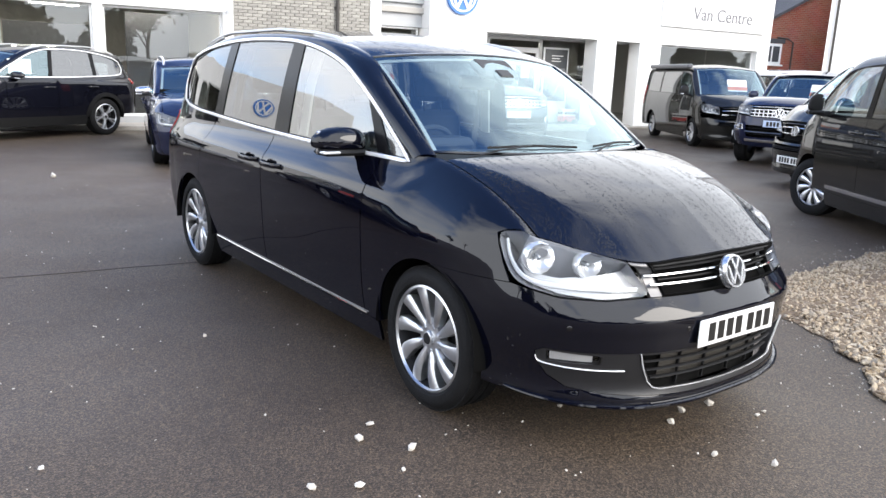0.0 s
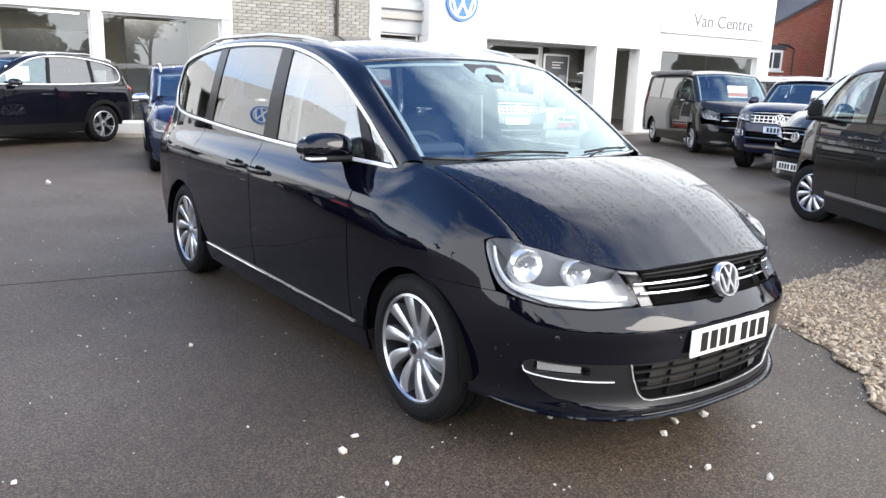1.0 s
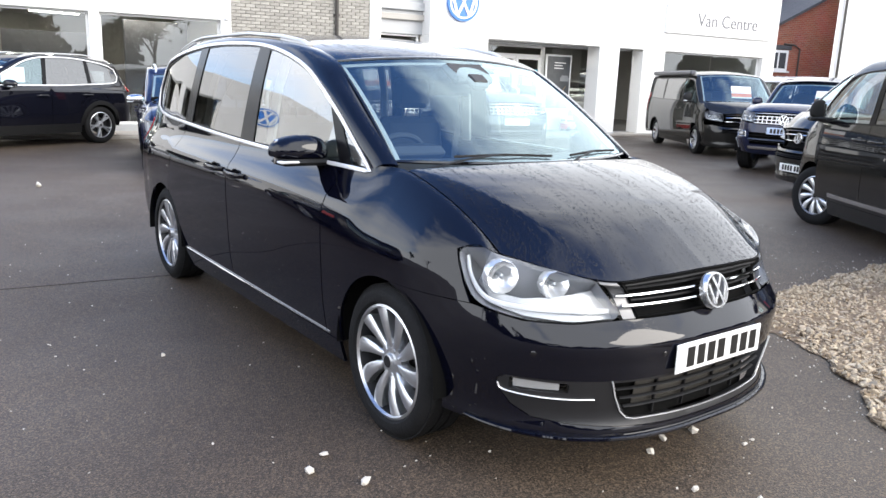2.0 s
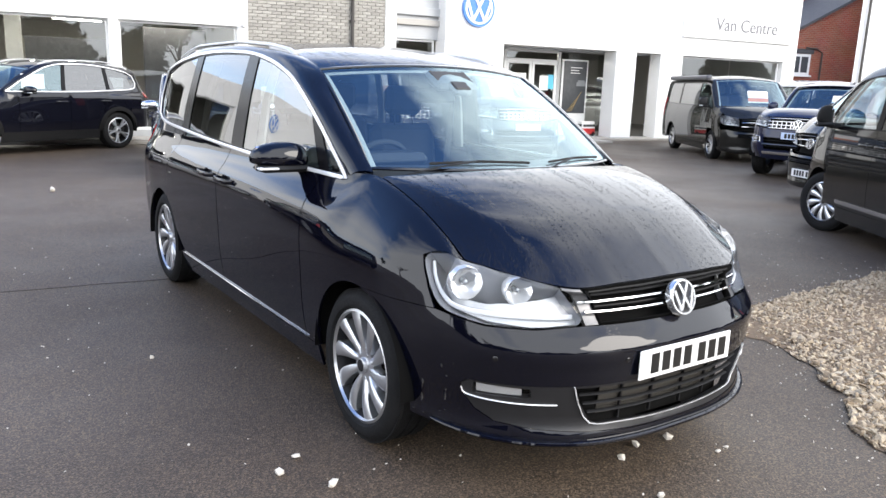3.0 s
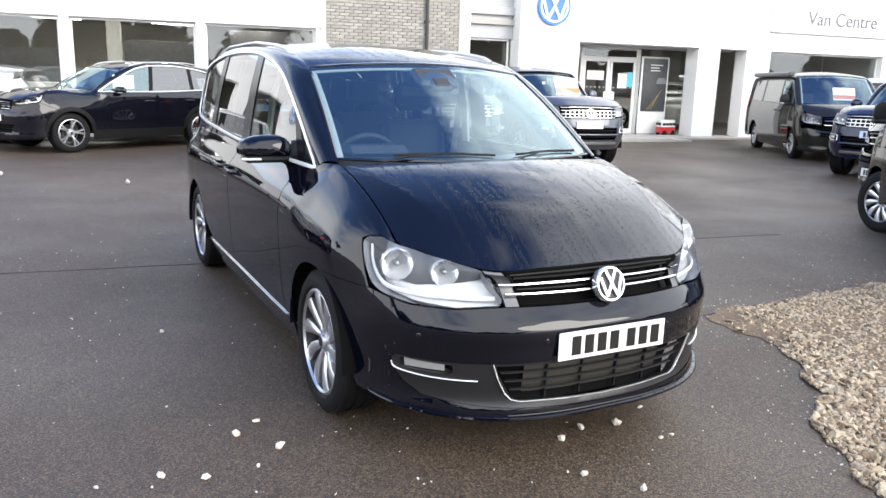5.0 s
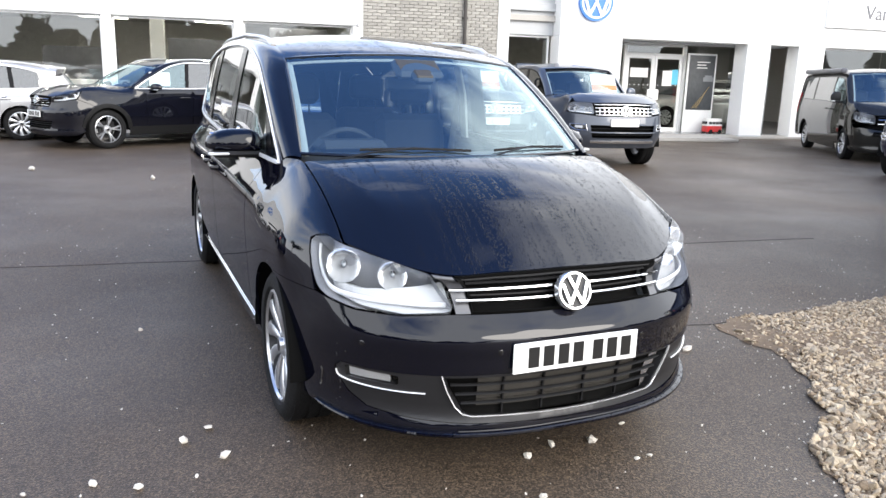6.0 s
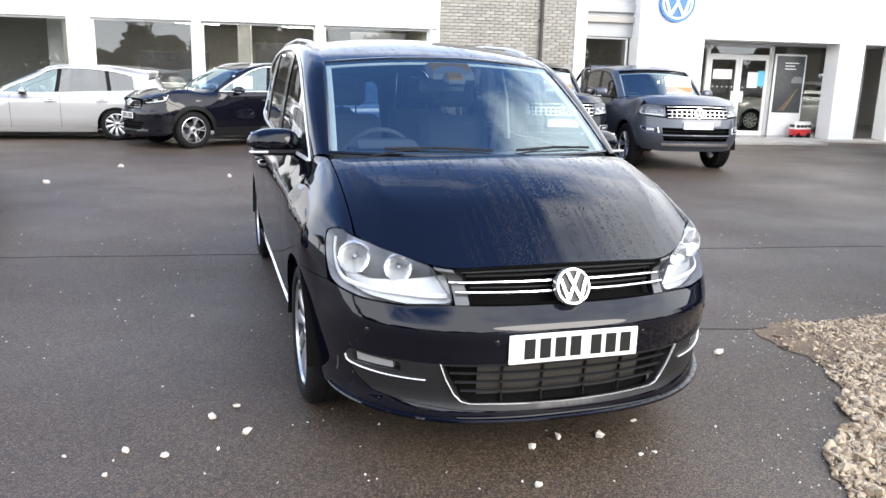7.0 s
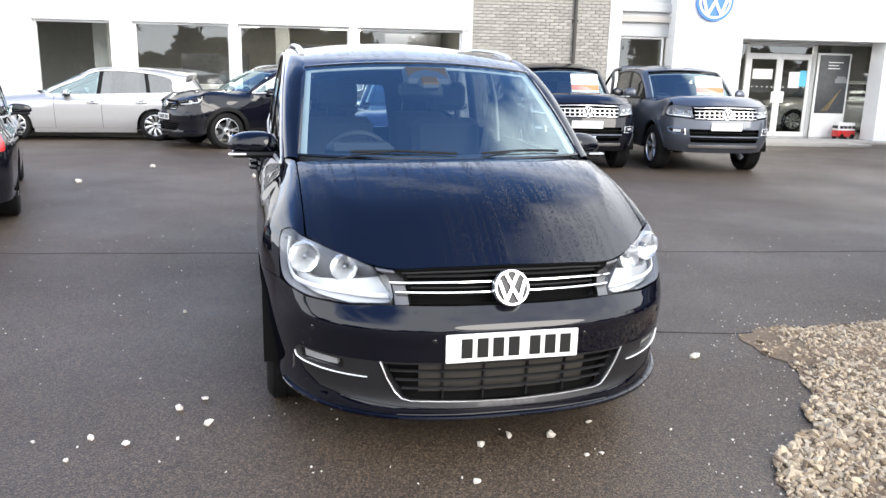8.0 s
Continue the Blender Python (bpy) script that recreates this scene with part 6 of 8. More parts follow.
# ---- the black people carrier ----
P_MPV = dict(
    plan=[(0, 2.41), (0.25, 2.398), (0.47, 2.345), (0.64, 2.25), (0.77, 2.115), (0.855, 1.95), (0.902, 1.75), (0.924, 1.45), (0.932, 0.8), (0.932, 0), (0.932, -0.8), (0.925, -1.45), (0.90, -1.9), (0.84, -2.2), (0.70, -2.36), (0.4, -2.43), (0, -2.445)],
    side=[(0.15, 0.085), (0.20, 0.068), (0.32, 0.038), (0.45, 0.018), (0.62, 0.007), (0.78, 0.001), (0.86, 0.0), (0.91, 0.004), (0.955, 0.022), (1.0, 0.056), (1.05, 0.084), (1.085, 0.0965), (1.10, 0.0988), (1.115, 0.1010), (1.25, 0.122), (1.35, 0.140), (1.45, 0.161), (1.55, 0.186), (1.65, 0.213)],
    front=[(0.15, 0.16), (0.20, 0.055), (0.235, 0.030), (0.27, 0.030), (0.30, 0.042), (0.38, 0.034), (0.46, 0.020), (0.52, 0.014), (0.580, 0.007), (0.598, 0.009), (0.612, 0.018), (0.658, 0.056), (0.83, 0.13), (1.1, 0.2)],
    corner=[(0.15, 0.13), (0.20, 0.06), (0.25, 0.030), (0.32, 0.032), (0.46, 0.012), (0.56, 0.004), (0.64, 0.010), (0.70, 0.022), (0.80, 0.045), (1.1, 0.15)],
    rear=[(0.15, 0.08), (0.45, 0.0), (0.9, 0.03), (1.1, 0.08), (1.7, 0.42)],
    blend=(0.50, 1.98, 1.62), rblend=(-1.75,), tap=0.038, tap_y=0.3, rtap=0.008, rtap_y=-0.9,
    bonnet_rear=(0.742, 1.365, 1.097), cowl=(0.17, 0.030),
    bonnet_front=[(0, (0, 2.298, 0.807)), (0.34, (0.25, 2.283, 0.802)), (0.64, (0.474, 2.229, 0.798)), (0.83, (0.61, 2.118, 0.828)), (1.0, (0.738, 1.96, 0.872))],
    bslope=(-0.20, -0.62), crease=0.64, bulge=0.004, qend=2.02,
    zt=(0.66, 0.80), vtop=1.1, tq=((0.10, 0.10), (0.13, 0.03)),
    ws_base=((0.725, 1.235, 1.120), 0.20, -0.004), ws_top=((0.648, 0.575, 1.535), 0.12, 0.038), ws_bulge=0.02,
    cant_in=[(0.728, 1.275, 1.108), (0.705, 1.03, 1.265), (0.676, 0.79, 1.415), (0.646, 0.57, 1.540), (0.640, 0.2, 1.620), (0.632, -0.5, 1.660), (0.622, -1.3, 1.650), (0.60, -2.05, 1.560)],
    cant_out=[(1.185, 1.078), (0.90, 1.278), (0.68, 1.412), (0.42, 1.522), (0.08, 1.598), (-0.55, 1.636), (-1.25, 1.608), (-2.02, 1.43)],
    cant_bulge=0.022, roof_start=3, roof_crown=0.055,
    belt=[(-2.02, 1.32), (-1.98, 1.225), (-1.88, 1.178), (-1.7, 1.152), (-1.2, 1.125), (-0.6, 1.100), (0, 1.083), (0.6, 1.076), (1.0, 1.073), (1.17, 1.070)],
    top=[(-2.02, 1.33), (-1.99, 1.42), (-1.90, 1.485), (-1.7, 1.540), (-1.25, 1.602), (-0.55, 1.630), (0.08, 1.592), (0.30, 1.550), (0.52, 1.484), (0.68, 1.405), (0.87, 1.290), (1.10, 1.125), (1.17, 1.074)],
    dlo=(-2.02, 1.17),
    windows=[((1.14, 1.015), (1.14, 0.885)), ((0.915, -0.03), (0.775, -0.01)), ((-0.215, -1.06), (-0.155, -0.98)), ((-1.20, -2.0), (-1.11, -2.0))],
    wr=0.325, axles=(1.462, -1.468), arch=0.362, ww=0.225, track=0.903, rim="turbine", rim_r=0.233,
    doors=(0.955, -0.20, -1.05), door_top_y=-1.14, sill=0.30, sill_lo=0.19, bump_z=0.684, bump_lo_side=0.255, lamp_y=1.90,
    bump_top=[(0.0, 0.655), (0.25, 0.655), (0.455, 0.657), (0.62, 0.668), (0.74, 0.683)],
    bump_low=[(0.0, 0.232), (0.30, 0.236), (0.45, 0.243), (0.70, 0.256), (0.80, 0.262)],
    fender_edge=[(1.06, 0.697), (1.10, 0.76), (1.135, 0.83), (1.158, 0.893), (1.035, 1.004), (0.992, 1.098)],
    lamp_edge=[(0.868, 1.90, 0.72), (0.862, 1.845, 0.80), (0.826, 1.826, 0.862), (0.79, 1.86, 0.875)],
    lamp_sv=[(1.150, 0.893), (1.028, 1.004), (0.985, 1.096), (0.868, 1.096), (0.57, 1.096), (0.466, 0.675), (0.665, 0.662), (0.85, 0.668), (0.985, 0.690), (1.045, 0.712), (1.090, 0.763), (1.128, 0.83)],
    bulbs_sv=[((1.005, 0.852), 0.067), ((0.768, 0.860), 0.054)],
    bulbs_at=[((0.737, 1.962, 0.793), 0.061), ((0.593, 2.083, 0.774), 0.052)], lamp_deep=0.19,
    drl_sv=[(1.118, 0.88), (1.085, 0.79), (1.005, 0.722), (0.86, 0.706), (0.70, 0.703), (0.50, 0.716)],
    bump_top_sv=[(0.0, 0.668), (0.25, 0.668), (0.40, 0.668), (0.466, 0.668), (0.665, 0.657), (0.85, 0.663), (0.985, 0.684), (1.048, 0.694)],
    lamp=[(0.826, 1.826, 0.865), (0.735, 1.96, 0.866), (0.61, 2.115, 0.822), (0.478, 2.225, 0.798), (0.462, 2.28, 0.668), (0.60, 2.22, 0.672), (0.74, 2.09, 0.690), (0.835, 1.955, 0.722), (0.862, 1.88, 0.775)],
    bulbs=[((0.775, 1.945, 0.80), 0.058), ((0.655, 2.10, 0.768), 0.052)], bulb_turn=16, bulb_drop=-0.014, facets=12,
    shelf_sv=[(0.985, 0.702), (1.055, 0.775), (0.985, 0.745), (0.86, 0.735), (0.74, 0.748), (0.62, 0.80), (0.52, 0.84), (0.475, 0.688), (0.665, 0.674), (0.85, 0.681)],
    drl=[(0.845, 1.89, 0.83), (0.845, 1.93, 0.76), (0.79, 2.03, 0.715), (0.66, 2.17, 0.698), (0.50, 2.255, 0.70)], drl_w=0.011,
    grille=(0.393, 0.676, 1.09), grille_top=1.19, slat_w=1.0,
    badge=((0.0, 2.355, 0.735), 0.068, 16), surround=None,
    plate=((0.0, 2.402, 0.522), 0.52, 0.111), tail=(0.85, 1.10, 0.12),
    rear_top=1.5, rear_lo=0.30, handles=[(-0.06, 0.919), (-0.378, 0.924)],
    mirror=((0.938, 0.768, 1.120), (0.265, 0.150, 0.165)), seat=(0.05, 0.28), rows=2,
    rails=(0.28, -1.75, 0.655, 0.024), step=0.045, clear=2, side_glass=M_GLASS_SIDE, rear_glass=M_GLASS,
)
P_MPV["slats"] = [(0.722, 0.015, M_CHROME, 0.008, 0.462), (0.80, 0.015, M_CHROME, 0.012, 0.492), (0.76, 0.012, M_PLASTIC, -0.014, 0.40), (0.87, 0.012, M_PLASTIC, -0.014, 0.42), (0.97, 0.012, M_PLASTIC, -0.014, 0.44)]
P_MPV["surround"] = M_DARK
# the grey lower trim: half outline along the front and up
TRIM = [(0.0, 0.462), (0.30, 0.462), (0.52, 0.459), (0.75, 0.461), (0.90, 0.463), (0.932, 0.445), (0.925, 0.405), (0.88, 0.350), (0.80, 0.309), (0.65, 0.291), (0.46, 0.278), (0.25, 0.270), (0.0, 0.266)]
whole = lambda half: half + [(-s, v) for s, v in reversed(half) if s > 0]
P_MPV["bump_holes"] = lambda B: [whole(TRIM)]
MPV_POSE = pose(-0.280, 4.936, 0, 0, 0, -141.9)
mpv, SKIN = vehicle(P_MPV, M_BLACK, MPV_POSE, "people_carrier", "glossy black people carrier with rain drops and alloy wheels", "car")


def mpv_front():
    """Lower trim with intake, fog lamps and bright strips; grille ends; sensors."""
    B = SKIN
    cut = [(0.0, 0.452), (0.498, 0.450), (0.478, 0.395), (0.425, 0.312), (0.39, 0.302), (0.0, 0.294)]
    fog = rounded([(0.665, 0.410), (0.885, 0.412), (0.885, 0.455), (0.665, 0.447)], 0.012)
    shrink = [(s * 0.997, v + (0.0018 if v < 0.4 else -0.0018)) for s, v in TRIM]
    trim = part("lower_trim", trimmed("lower_trim", B.wrap, whole(shrink), [whole(cut), fog, [(-s, v) for s, v in fog]], 0.03, off=-0.002, rim=0.03), M_SATIN, mpv, "satin grey lower bumper trim")
    back = part("intake_back", trimmed("intake_back", B.offset(-0.07), whole([(s * 1.05, v + (0.02 if v > 0.4 else -0.02)) for s, v in cut]), (), 0.06, rim=0.0), M_DARK, mpv)
    fins = MB()
    for k in range(13):
        v = 0.318 + k * 0.009
        fins.sweep(along(B, -0.36, 0.36, v, 12, -0.058)[0], 0.003, 0.01, n=4)
    part("radiator", fins, M_RADIATOR, back)["kind"] = "stuff"
    for v, k in ((0.338, 0.43), (0.375, 0.455), (0.412, 0.475)):
        pts, nn = along(B, -k, k, v, 40, -0.022)
        part("intake_bar", MB().sweep(pts, 0.007, 0.020, normals=nn, n=6), M_PLASTIC, trim)
    for s in (-0.26, -0.09, 0.09, 0.26):
        pts, nn = B.line([(s, v) for v in (0.30, 0.37, 0.445)], -0.050)
        part("intake_post", MB().sweep(pts, 0.006, 0.012, normals=nn, n=4), M_PLASTIC, trim)
    u = [(0.507, 0.458), (0.486, 0.395), (0.455, 0.335), (0.425, 0.306), (0.39, 0.298)] + [(s, 0.2985 - 0.008 * (1 - abs(s) / 0.39)) for s in np.linspace(0.34, -0.34, 14)] + [(-0.39, 0.298), (-0.425, 0.306), (-0.455, 0.335), (-0.486, 0.395), (-0.507, 0.458)]
    pts, nn = B.line(dense(u + list(reversed(u)), 0.02)[: len(dense(u, 0.02)) - 4], 0.002)
    part("chrome_strip", MB().sweep(pts, 0.0048, 0.009, normals=nn, n=6), M_TRIM, trim, "bright strip round the lower intake")
    for f in (1, -1):
        side = [(f * s, v) for s, v in ((0.565, 0.387), (0.66, 0.388), (0.76, 0.391), (0.86, 0.398), (0.915, 0.408), (0.927, 0.43))]
        k = Spl(list(zip(range(6), side)))(np.linspace(0, 5, 26))
        pts, nn = B.line([tuple(q) for q in k], 0.002)
        part("chrome_strip", MB().sweep(pts, 0.0042, 0.008, normals=nn, n=6), M_TRIM, trim)
        fs = [(f * s, v) for s, v in fog]
        lamp = part("fog_lamp", trimmed("fog_lamp", B.offset(-0.004), fs if f > 0 else list(reversed(fs)), (), 0.03, rim=0.03), M_GLASS_LENS, mpv, "clear fog lamp")
        part("fog_housing", trimmed("fog_housing", B.offset(-0.05), fs if f > 0 else list(reversed(fs)), (), 0.03, rim=0.0), M_GLOSSBLACK, lamp)
        inner = [(f * s, v) for s, v in ((0.70, 0.415), (0.872, 0.416), (0.872, 0.453), (0.70, 0.447))]
        part("reflector", trimmed("reflector", B.offset(-0.012), inner if f > 0 else list(reversed(inner)), (), 0.02, rim=0.015), M_REFLECTOR, lamp)
        wedge = [(f * s, v) for s, v in ((0.402, 0.673), (0.460, 0.672), (0.562, 1.094), (0.480, 1.094))]
        part("grille_end", trimmed("grille_end", B.offset(-0.003), wedge if f > 0 else list(reversed(wedge)), (), 0.03, rim=0.02), M_SATIN_PALE, mpv, "satin silver wedge beside the headlight")
    for s, v in ((0.30, 0.545), (-0.30, 0.545), (0.80, 0.555), (-0.80, 0.555)):
        (p,), (n,) = B.line([(s, v)], 0.0)
        turn = Matrix.Translation(p) @ Vector(n).to_track_quat("X", "Z").to_matrix().to_4x4()
        part("parking_sensor", MB().lathe([(0, 0.002), (0.0085, 0.002), (0.0105, 0.0005), (0.0105, -0.006)], 16, turn), M_GLOSSBLACK, mpv)
    # painted blade along the foot of the bumper, fuller at the corners
    pts, nn = B.line([(q, 0.238 + 0.034 * (abs(q) / 1.06) ** 3) for q in np.linspace(-1.06, 1.06, 70)], 0.004)
    part("bumper_blade", MB().sweep(pts, 0.024, 0.034, normals=nn, n=10, taper=lambda q: 0.3 + 0.9 * math.sin(math.pi * q) ** 0.35 * (0.55 + 0.9 * min(0.5, abs(q - 0.5)))), M_BLACK, mpv)
    pts, nn = along(B, -0.44, 0.44, 0.250, 40, 0.004)
    part("lip_line", MB().sweep(pts, 0.006, 0.008, normals=nn, n=6), M_SATIN, mpv)
    # bright strip along the foot of the doors
    for f in (1, -1):
        pts, nn = B.line([(f * B.sy(y), 0.312) for y in np.linspace(0.98, -1.02, 40)], 0.004)
        part("sill_strip", MB().sweep(pts, 0.009, 0.010, normals=nn, n=6), M_CHROME, mpv, "bright strip along the sill")
    # sensor pod and mirror behind the windscreen
    p = Vector(B.screen(np.array([0.0]), np.array([0.90]))[0])
    pod = MB().box((0, 0, 0), (0.26, 0.16, 0.05), 0.02, Matrix.Translation(p + Vector((0, 0.01, -0.035))) @ pose(0, 0, 0, -30, 0, 0))
    pod.box((0, 0, 0), (0.12, 0.10, 0.05), 0.02, Matrix.Translation(p + Vector((0, 0.09, -0.07))) @ pose(0, 0, 0, -30, 0, 0))
    part("sensor_pod", pod, M_DASH, mpv)
    part("inside_mirror", MB().box((0, p.y - 0.13, p.z - 0.11), (0.26, 0.03, 0.075), 0.014, None), M_DASH, mpv)
    # pale inner pillars and roof lining
    tr = MB()
    for f in (1, -1):
        tr.sweep([(f * 0.70, -0.10, 1.08), (f * 0.665, -0.08, 1.36), (f * 0.60, -0.06, 1.58)], 0.10, 0.03, normals=[(f, 0, 0)] * 3, n=6)
        tr.sweep([(f * 0.70, -1.14, 1.12), (f * 0.665, -1.10, 1.36), (f * 0.60, -1.06, 1.58)], 0.10, 0.03, normals=[(f, 0, 0)] * 3, n=6)
    part("inner_pillar", tr, M_CREAM, mpv)
    lin = MB().grid(np.array([[(x, y, 1.575 + 0.05 * (1 - (x / 0.62) ** 2)) for x in np.linspace(-0.62, 0.62, 9)] for y in np.linspace(0.42, -1.9, 9)]))
    part("roof_lining", lin, M_CREAM, mpv)
    belt = MB()
    for f in (1, -1):
        belt.sweep([(f * 0.66, -0.12, 1.38), (f * 0.60, -0.10, 1.0), (f * 0.52, 0.05, 0.72)], 0.045, 0.004, n=4)
    part("seat_belt", belt, M_SEAT, mpv)


mpv_front()

# ---- the other vehicles on the forecourt ----
LOW = dict(
    bump_low=[(0.0, 0.20), (0.30, 0.20), (0.55, 0.20), (0.75, 0.21), (0.84, 0.21)],
)
BASE = dict(P_MPV)
BASE.update(LOW)
BASE["intake"] = (0.52, 0.46, 0.27, 0.42)
BASE["wipers"] = False
BASE.pop("side_glass")
BASE.pop("facets")
BASE.pop("bulbs_at")
BASE.pop("lamp_deep")
BASE.pop("shelf_sv")
BASE["bump_z"] = 0.655


def front_holes(B):
    x0, x1, za, zb = B.P["intake"]
    return [[(-B.sx(x1), za), (B.sx(x1), za), (B.sx(x0), zb), (-B.sx(x0), zb)]]


def suv():
    P = remap(BASE, [(2.41, 2.31), (1.96, 1.93), (1.46, 1.395), (1.365, 0.92), (1.17, 0.80), (0.93, 0.62), (0.57, 0.22), (-0.16, -0.32), (-1.46, -1.395), (-2.05, -2.0), (-2.445, -2.38)],
              [(0, 0), (0.20, 0.24), (0.30, 0.40), (0.46, 0.52), (0.655, 0.73), (0.80, 0.935), (0.872, 1.01), (1.1, 1.10), (1.34, 1.28), (1.65, 1.62)], 0.985,
              wr=0.355, arch=0.395, track=0.885, ww=0.235, rim="five", rim_r=0.24)
    P["windows"] = [((0.80, -0.25), (0.80, -0.33)), ((-0.33, -1.22), (-0.41, -1.20)), ((-1.30, -1.96), (-1.28, -1.96))]
    P["clad"], P["intake"], P["bump_holes"] = M_CLAD, (0.50, 0.42, 0.36, 0.50), front_holes
    P["plate"] = ((0, P["plan"][0][1] + 0.01, 0.62), 0.52, 0.111)
    P["badge"] = ((0, 2.262, 0.865), 0.070, 12)
    P["cowl"] = (0.20, 0.05)
    P["handles"] = [(-0.18, 0.92), (-1.12, 0.93)]
    P["rails"] = (0.05, -1.85, 0.62, 0.04)
    P["lamp_dark"] = True
    P["drl_w"], P["clear"] = 0.012, 1
    # slim lamps: their lower edge moves up towards the bonnet
    vt = P["vtop"]
    slim = lambda q: [(s, vt - (vt - v) * (0.66 if s > 0.42 else 1.0)) for s, v in q]
    for k in ("lamp_sv", "drl_sv", "bump_top_sv", "fender_edge"):
        P[k] = slim(P[k])
    P["bulbs_sv"] = [((s, vt - (vt - v) * 0.66), r * 0.7) for (s, v), r in P["bulbs_sv"]]
    P["slats"] = [(0.775, 0.014, M_CHROME, 0.006), (0.835, 0.014, M_CHROME, 0.006), (0.90, 0.014, M_CHROME, 0.006), (0.97, 0.014, M_CHROME, 0.006)]
    return P


def estate():
    P = remap(BASE, [(2.41, 2.28), (1.96, 1.90), (1.46, 1.39), (1.365, 0.86), (1.17, 0.74), (0.93, 0.56), (0.57, 0.05), (-0.16, -0.32), (-1.46, -1.40), (-2.05, -2.10), (-2.445, -2.49)],
              [(0, 0), (0.20, 0.18), (0.30, 0.27), (0.46, 0.40), (0.655, 0.58), (0.80, 0.70), (0.872, 0.76), (1.1, 0.98), (1.34, 1.15), (1.65, 1.49)], 0.975,
              wr=0.325, arch=0.36, track=0.87, ww=0.225, rim="turbine", rim_r=0.222)
    P["windows"] = [((0.74, -0.25), (0.74, -0.33)), ((-0.33, -1.26), (-0.41, -1.22)), ((-1.34, -2.06), (-1.30, -2.06))]
    P["handles"] = [(-0.18, 0.80), (-1.15, 0.81)]
    P["cowl"], P["bump_holes"], P["intake"] = (0.22, 0.04), front_holes, (0.5, 0.42, 0.24, 0.36)
    P["plate"] = ((0, 2.29, 0.47), 0.52, 0.111)
    P["badge"] = ((0, 2.235, 0.65), 0.06, 12)
    P["rails"], P["clear"] = (0.0, -1.95, 0.60, 0.035), 1
    return P


def van():
    P = remap(BASE, [(2.41, 2.40), (1.96, 2.10), (1.46, 1.50), (1.365, 1.72), (1.17, 1.50), (0.93, 1.42), (0.57, 0.96), (-0.16, 0.42), (-1.46, -1.50), (-2.05, -2.30), (-2.445, -2.50)],
              [(0, 0), (0.20, 0.20), (0.30, 0.34), (0.46, 0.44), (0.655, 0.66), (0.80, 0.90), (0.872, 1.02), (1.1, 1.24), (1.34, 1.34), (1.65, 1.90)], 1.02,
              wr=0.335, arch=0.385, track=0.90, ww=0.215, rim="steel", rim_r=0.215)
    P["axles"] = (1.50, -1.50)
    P["side"] = [(0.15, 0.06), (0.34, 0.02), (0.6, 0.0), (0.95, 0.005), (1.12, 0.02), (1.24, 0.04), (1.6, 0.09), (1.95, 0.17)]
    P["plan"] = [(0, 2.40), (0.3, 2.375), (0.56, 2.29), (0.74, 2.16), (0.85, 2.0), (0.92, 1.78), (0.945, 1.5), (0.95, 1.0), (0.95, 0.3), (0.95, -0.6), (0.95, -1.2), (0.95, -1.7), (0.945, -2.2), (0.92, -2.40), (0.80, -2.48), (0.4, -2.50), (0, -2.50)]
    P["rblend"] = (-2.25,)
    P["bonnet_rear"] = (0.80, 1.72, 1.20)
    P["bonnet_front"] = [(0, (0, 2.30, 0.985)), (0.34, (0.28, 2.28, 0.98)), (0.64, (0.52, 2.21, 0.965)), (0.83, (0.66, 2.11, 0.99)), (1.0, (0.79, 1.99, 1.03))]
    P["ws_base"], P["ws_top"] = ((0.80, 1.62, 1.215), 0.14, 0.01), ((0.72, 0.98, 1.80), 0.10, 0.04)
    P["cant_in"] = [(0.81, 1.66, 1.20), (0.785, 1.44, 1.41), (0.755, 1.21, 1.62), (0.722, 0.97, 1.805), (0.70, 0.55, 1.86), (0.70, -0.5, 1.875), (0.70, -1.5, 1.87), (0.70, -2.42, 1.83)]
    P["cant_out"] = [(1.54, 1.20), (1.36, 1.40), (1.18, 1.56), (0.98, 1.68), (0.50, 1.735), (-0.5, 1.745), (-1.5, 1.74), (-2.36, 1.71)]
    P["belt"] = [(-2.36, 1.22), (-1.5, 1.20), (0, 1.19), (1.0, 1.17), (1.53, 1.15)]
    P["top"] = [(-2.36, 1.66), (-2.28, 1.70), (-1.5, 1.735), (-0.5, 1.74), (0.5, 1.73), (0.98, 1.67), (1.18, 1.55), (1.36, 1.39), (1.53, 1.17)]
    P["dlo"] = (-2.36, 1.53)
    P["windows"] = [((1.50, 0.50), (1.50, 0.46)), ((0.40, -0.98), (0.38, -0.98)), ((-1.08, -2.30), (-1.08, -2.30))]
    P["doors"], P["door_top_y"], P["rear_a"] = (1.36, 0.44, -1.05), -1.03, 50
    P["tap"], P["chrome"], P["rails"], P["rtap"] = 0.0, False, None, 0.0
    P["handles"] = [(0.58, 1.03), (0.28, 1.03)]
    P["mirror"] = ((1.06, 1.30, 1.28), (0.20, 0.26, 0.14))
    P["mirror_paint"] = M_PLASTIC
    P["lamp"] = [(0.87, 1.92, 1.00), (0.78, 2.06, 1.02), (0.66, 2.15, 0.99), (0.54, 2.24, 0.955), (0.54, 2.30, 0.80), (0.66, 2.22, 0.81), (0.82, 2.05, 0.83), (0.88, 1.95, 0.88)]
    P["lamp_edge"] = [(0.90, 1.93, 0.80), (0.88, 1.92, 0.90), (0.87, 1.90, 1.00), (0.82, 1.95, 1.04)]
    P["bulbs"] = [((0.80, 2.05, 0.92), 0.06), ((0.66, 2.19, 0.90), 0.055)]
    P["drl"] = [(0.86, 1.97, 0.95), (0.86, 1.99, 0.85), (0.72, 2.17, 0.825), (0.56, 2.28, 0.82)]
    P["lamp_y"] = 1.98
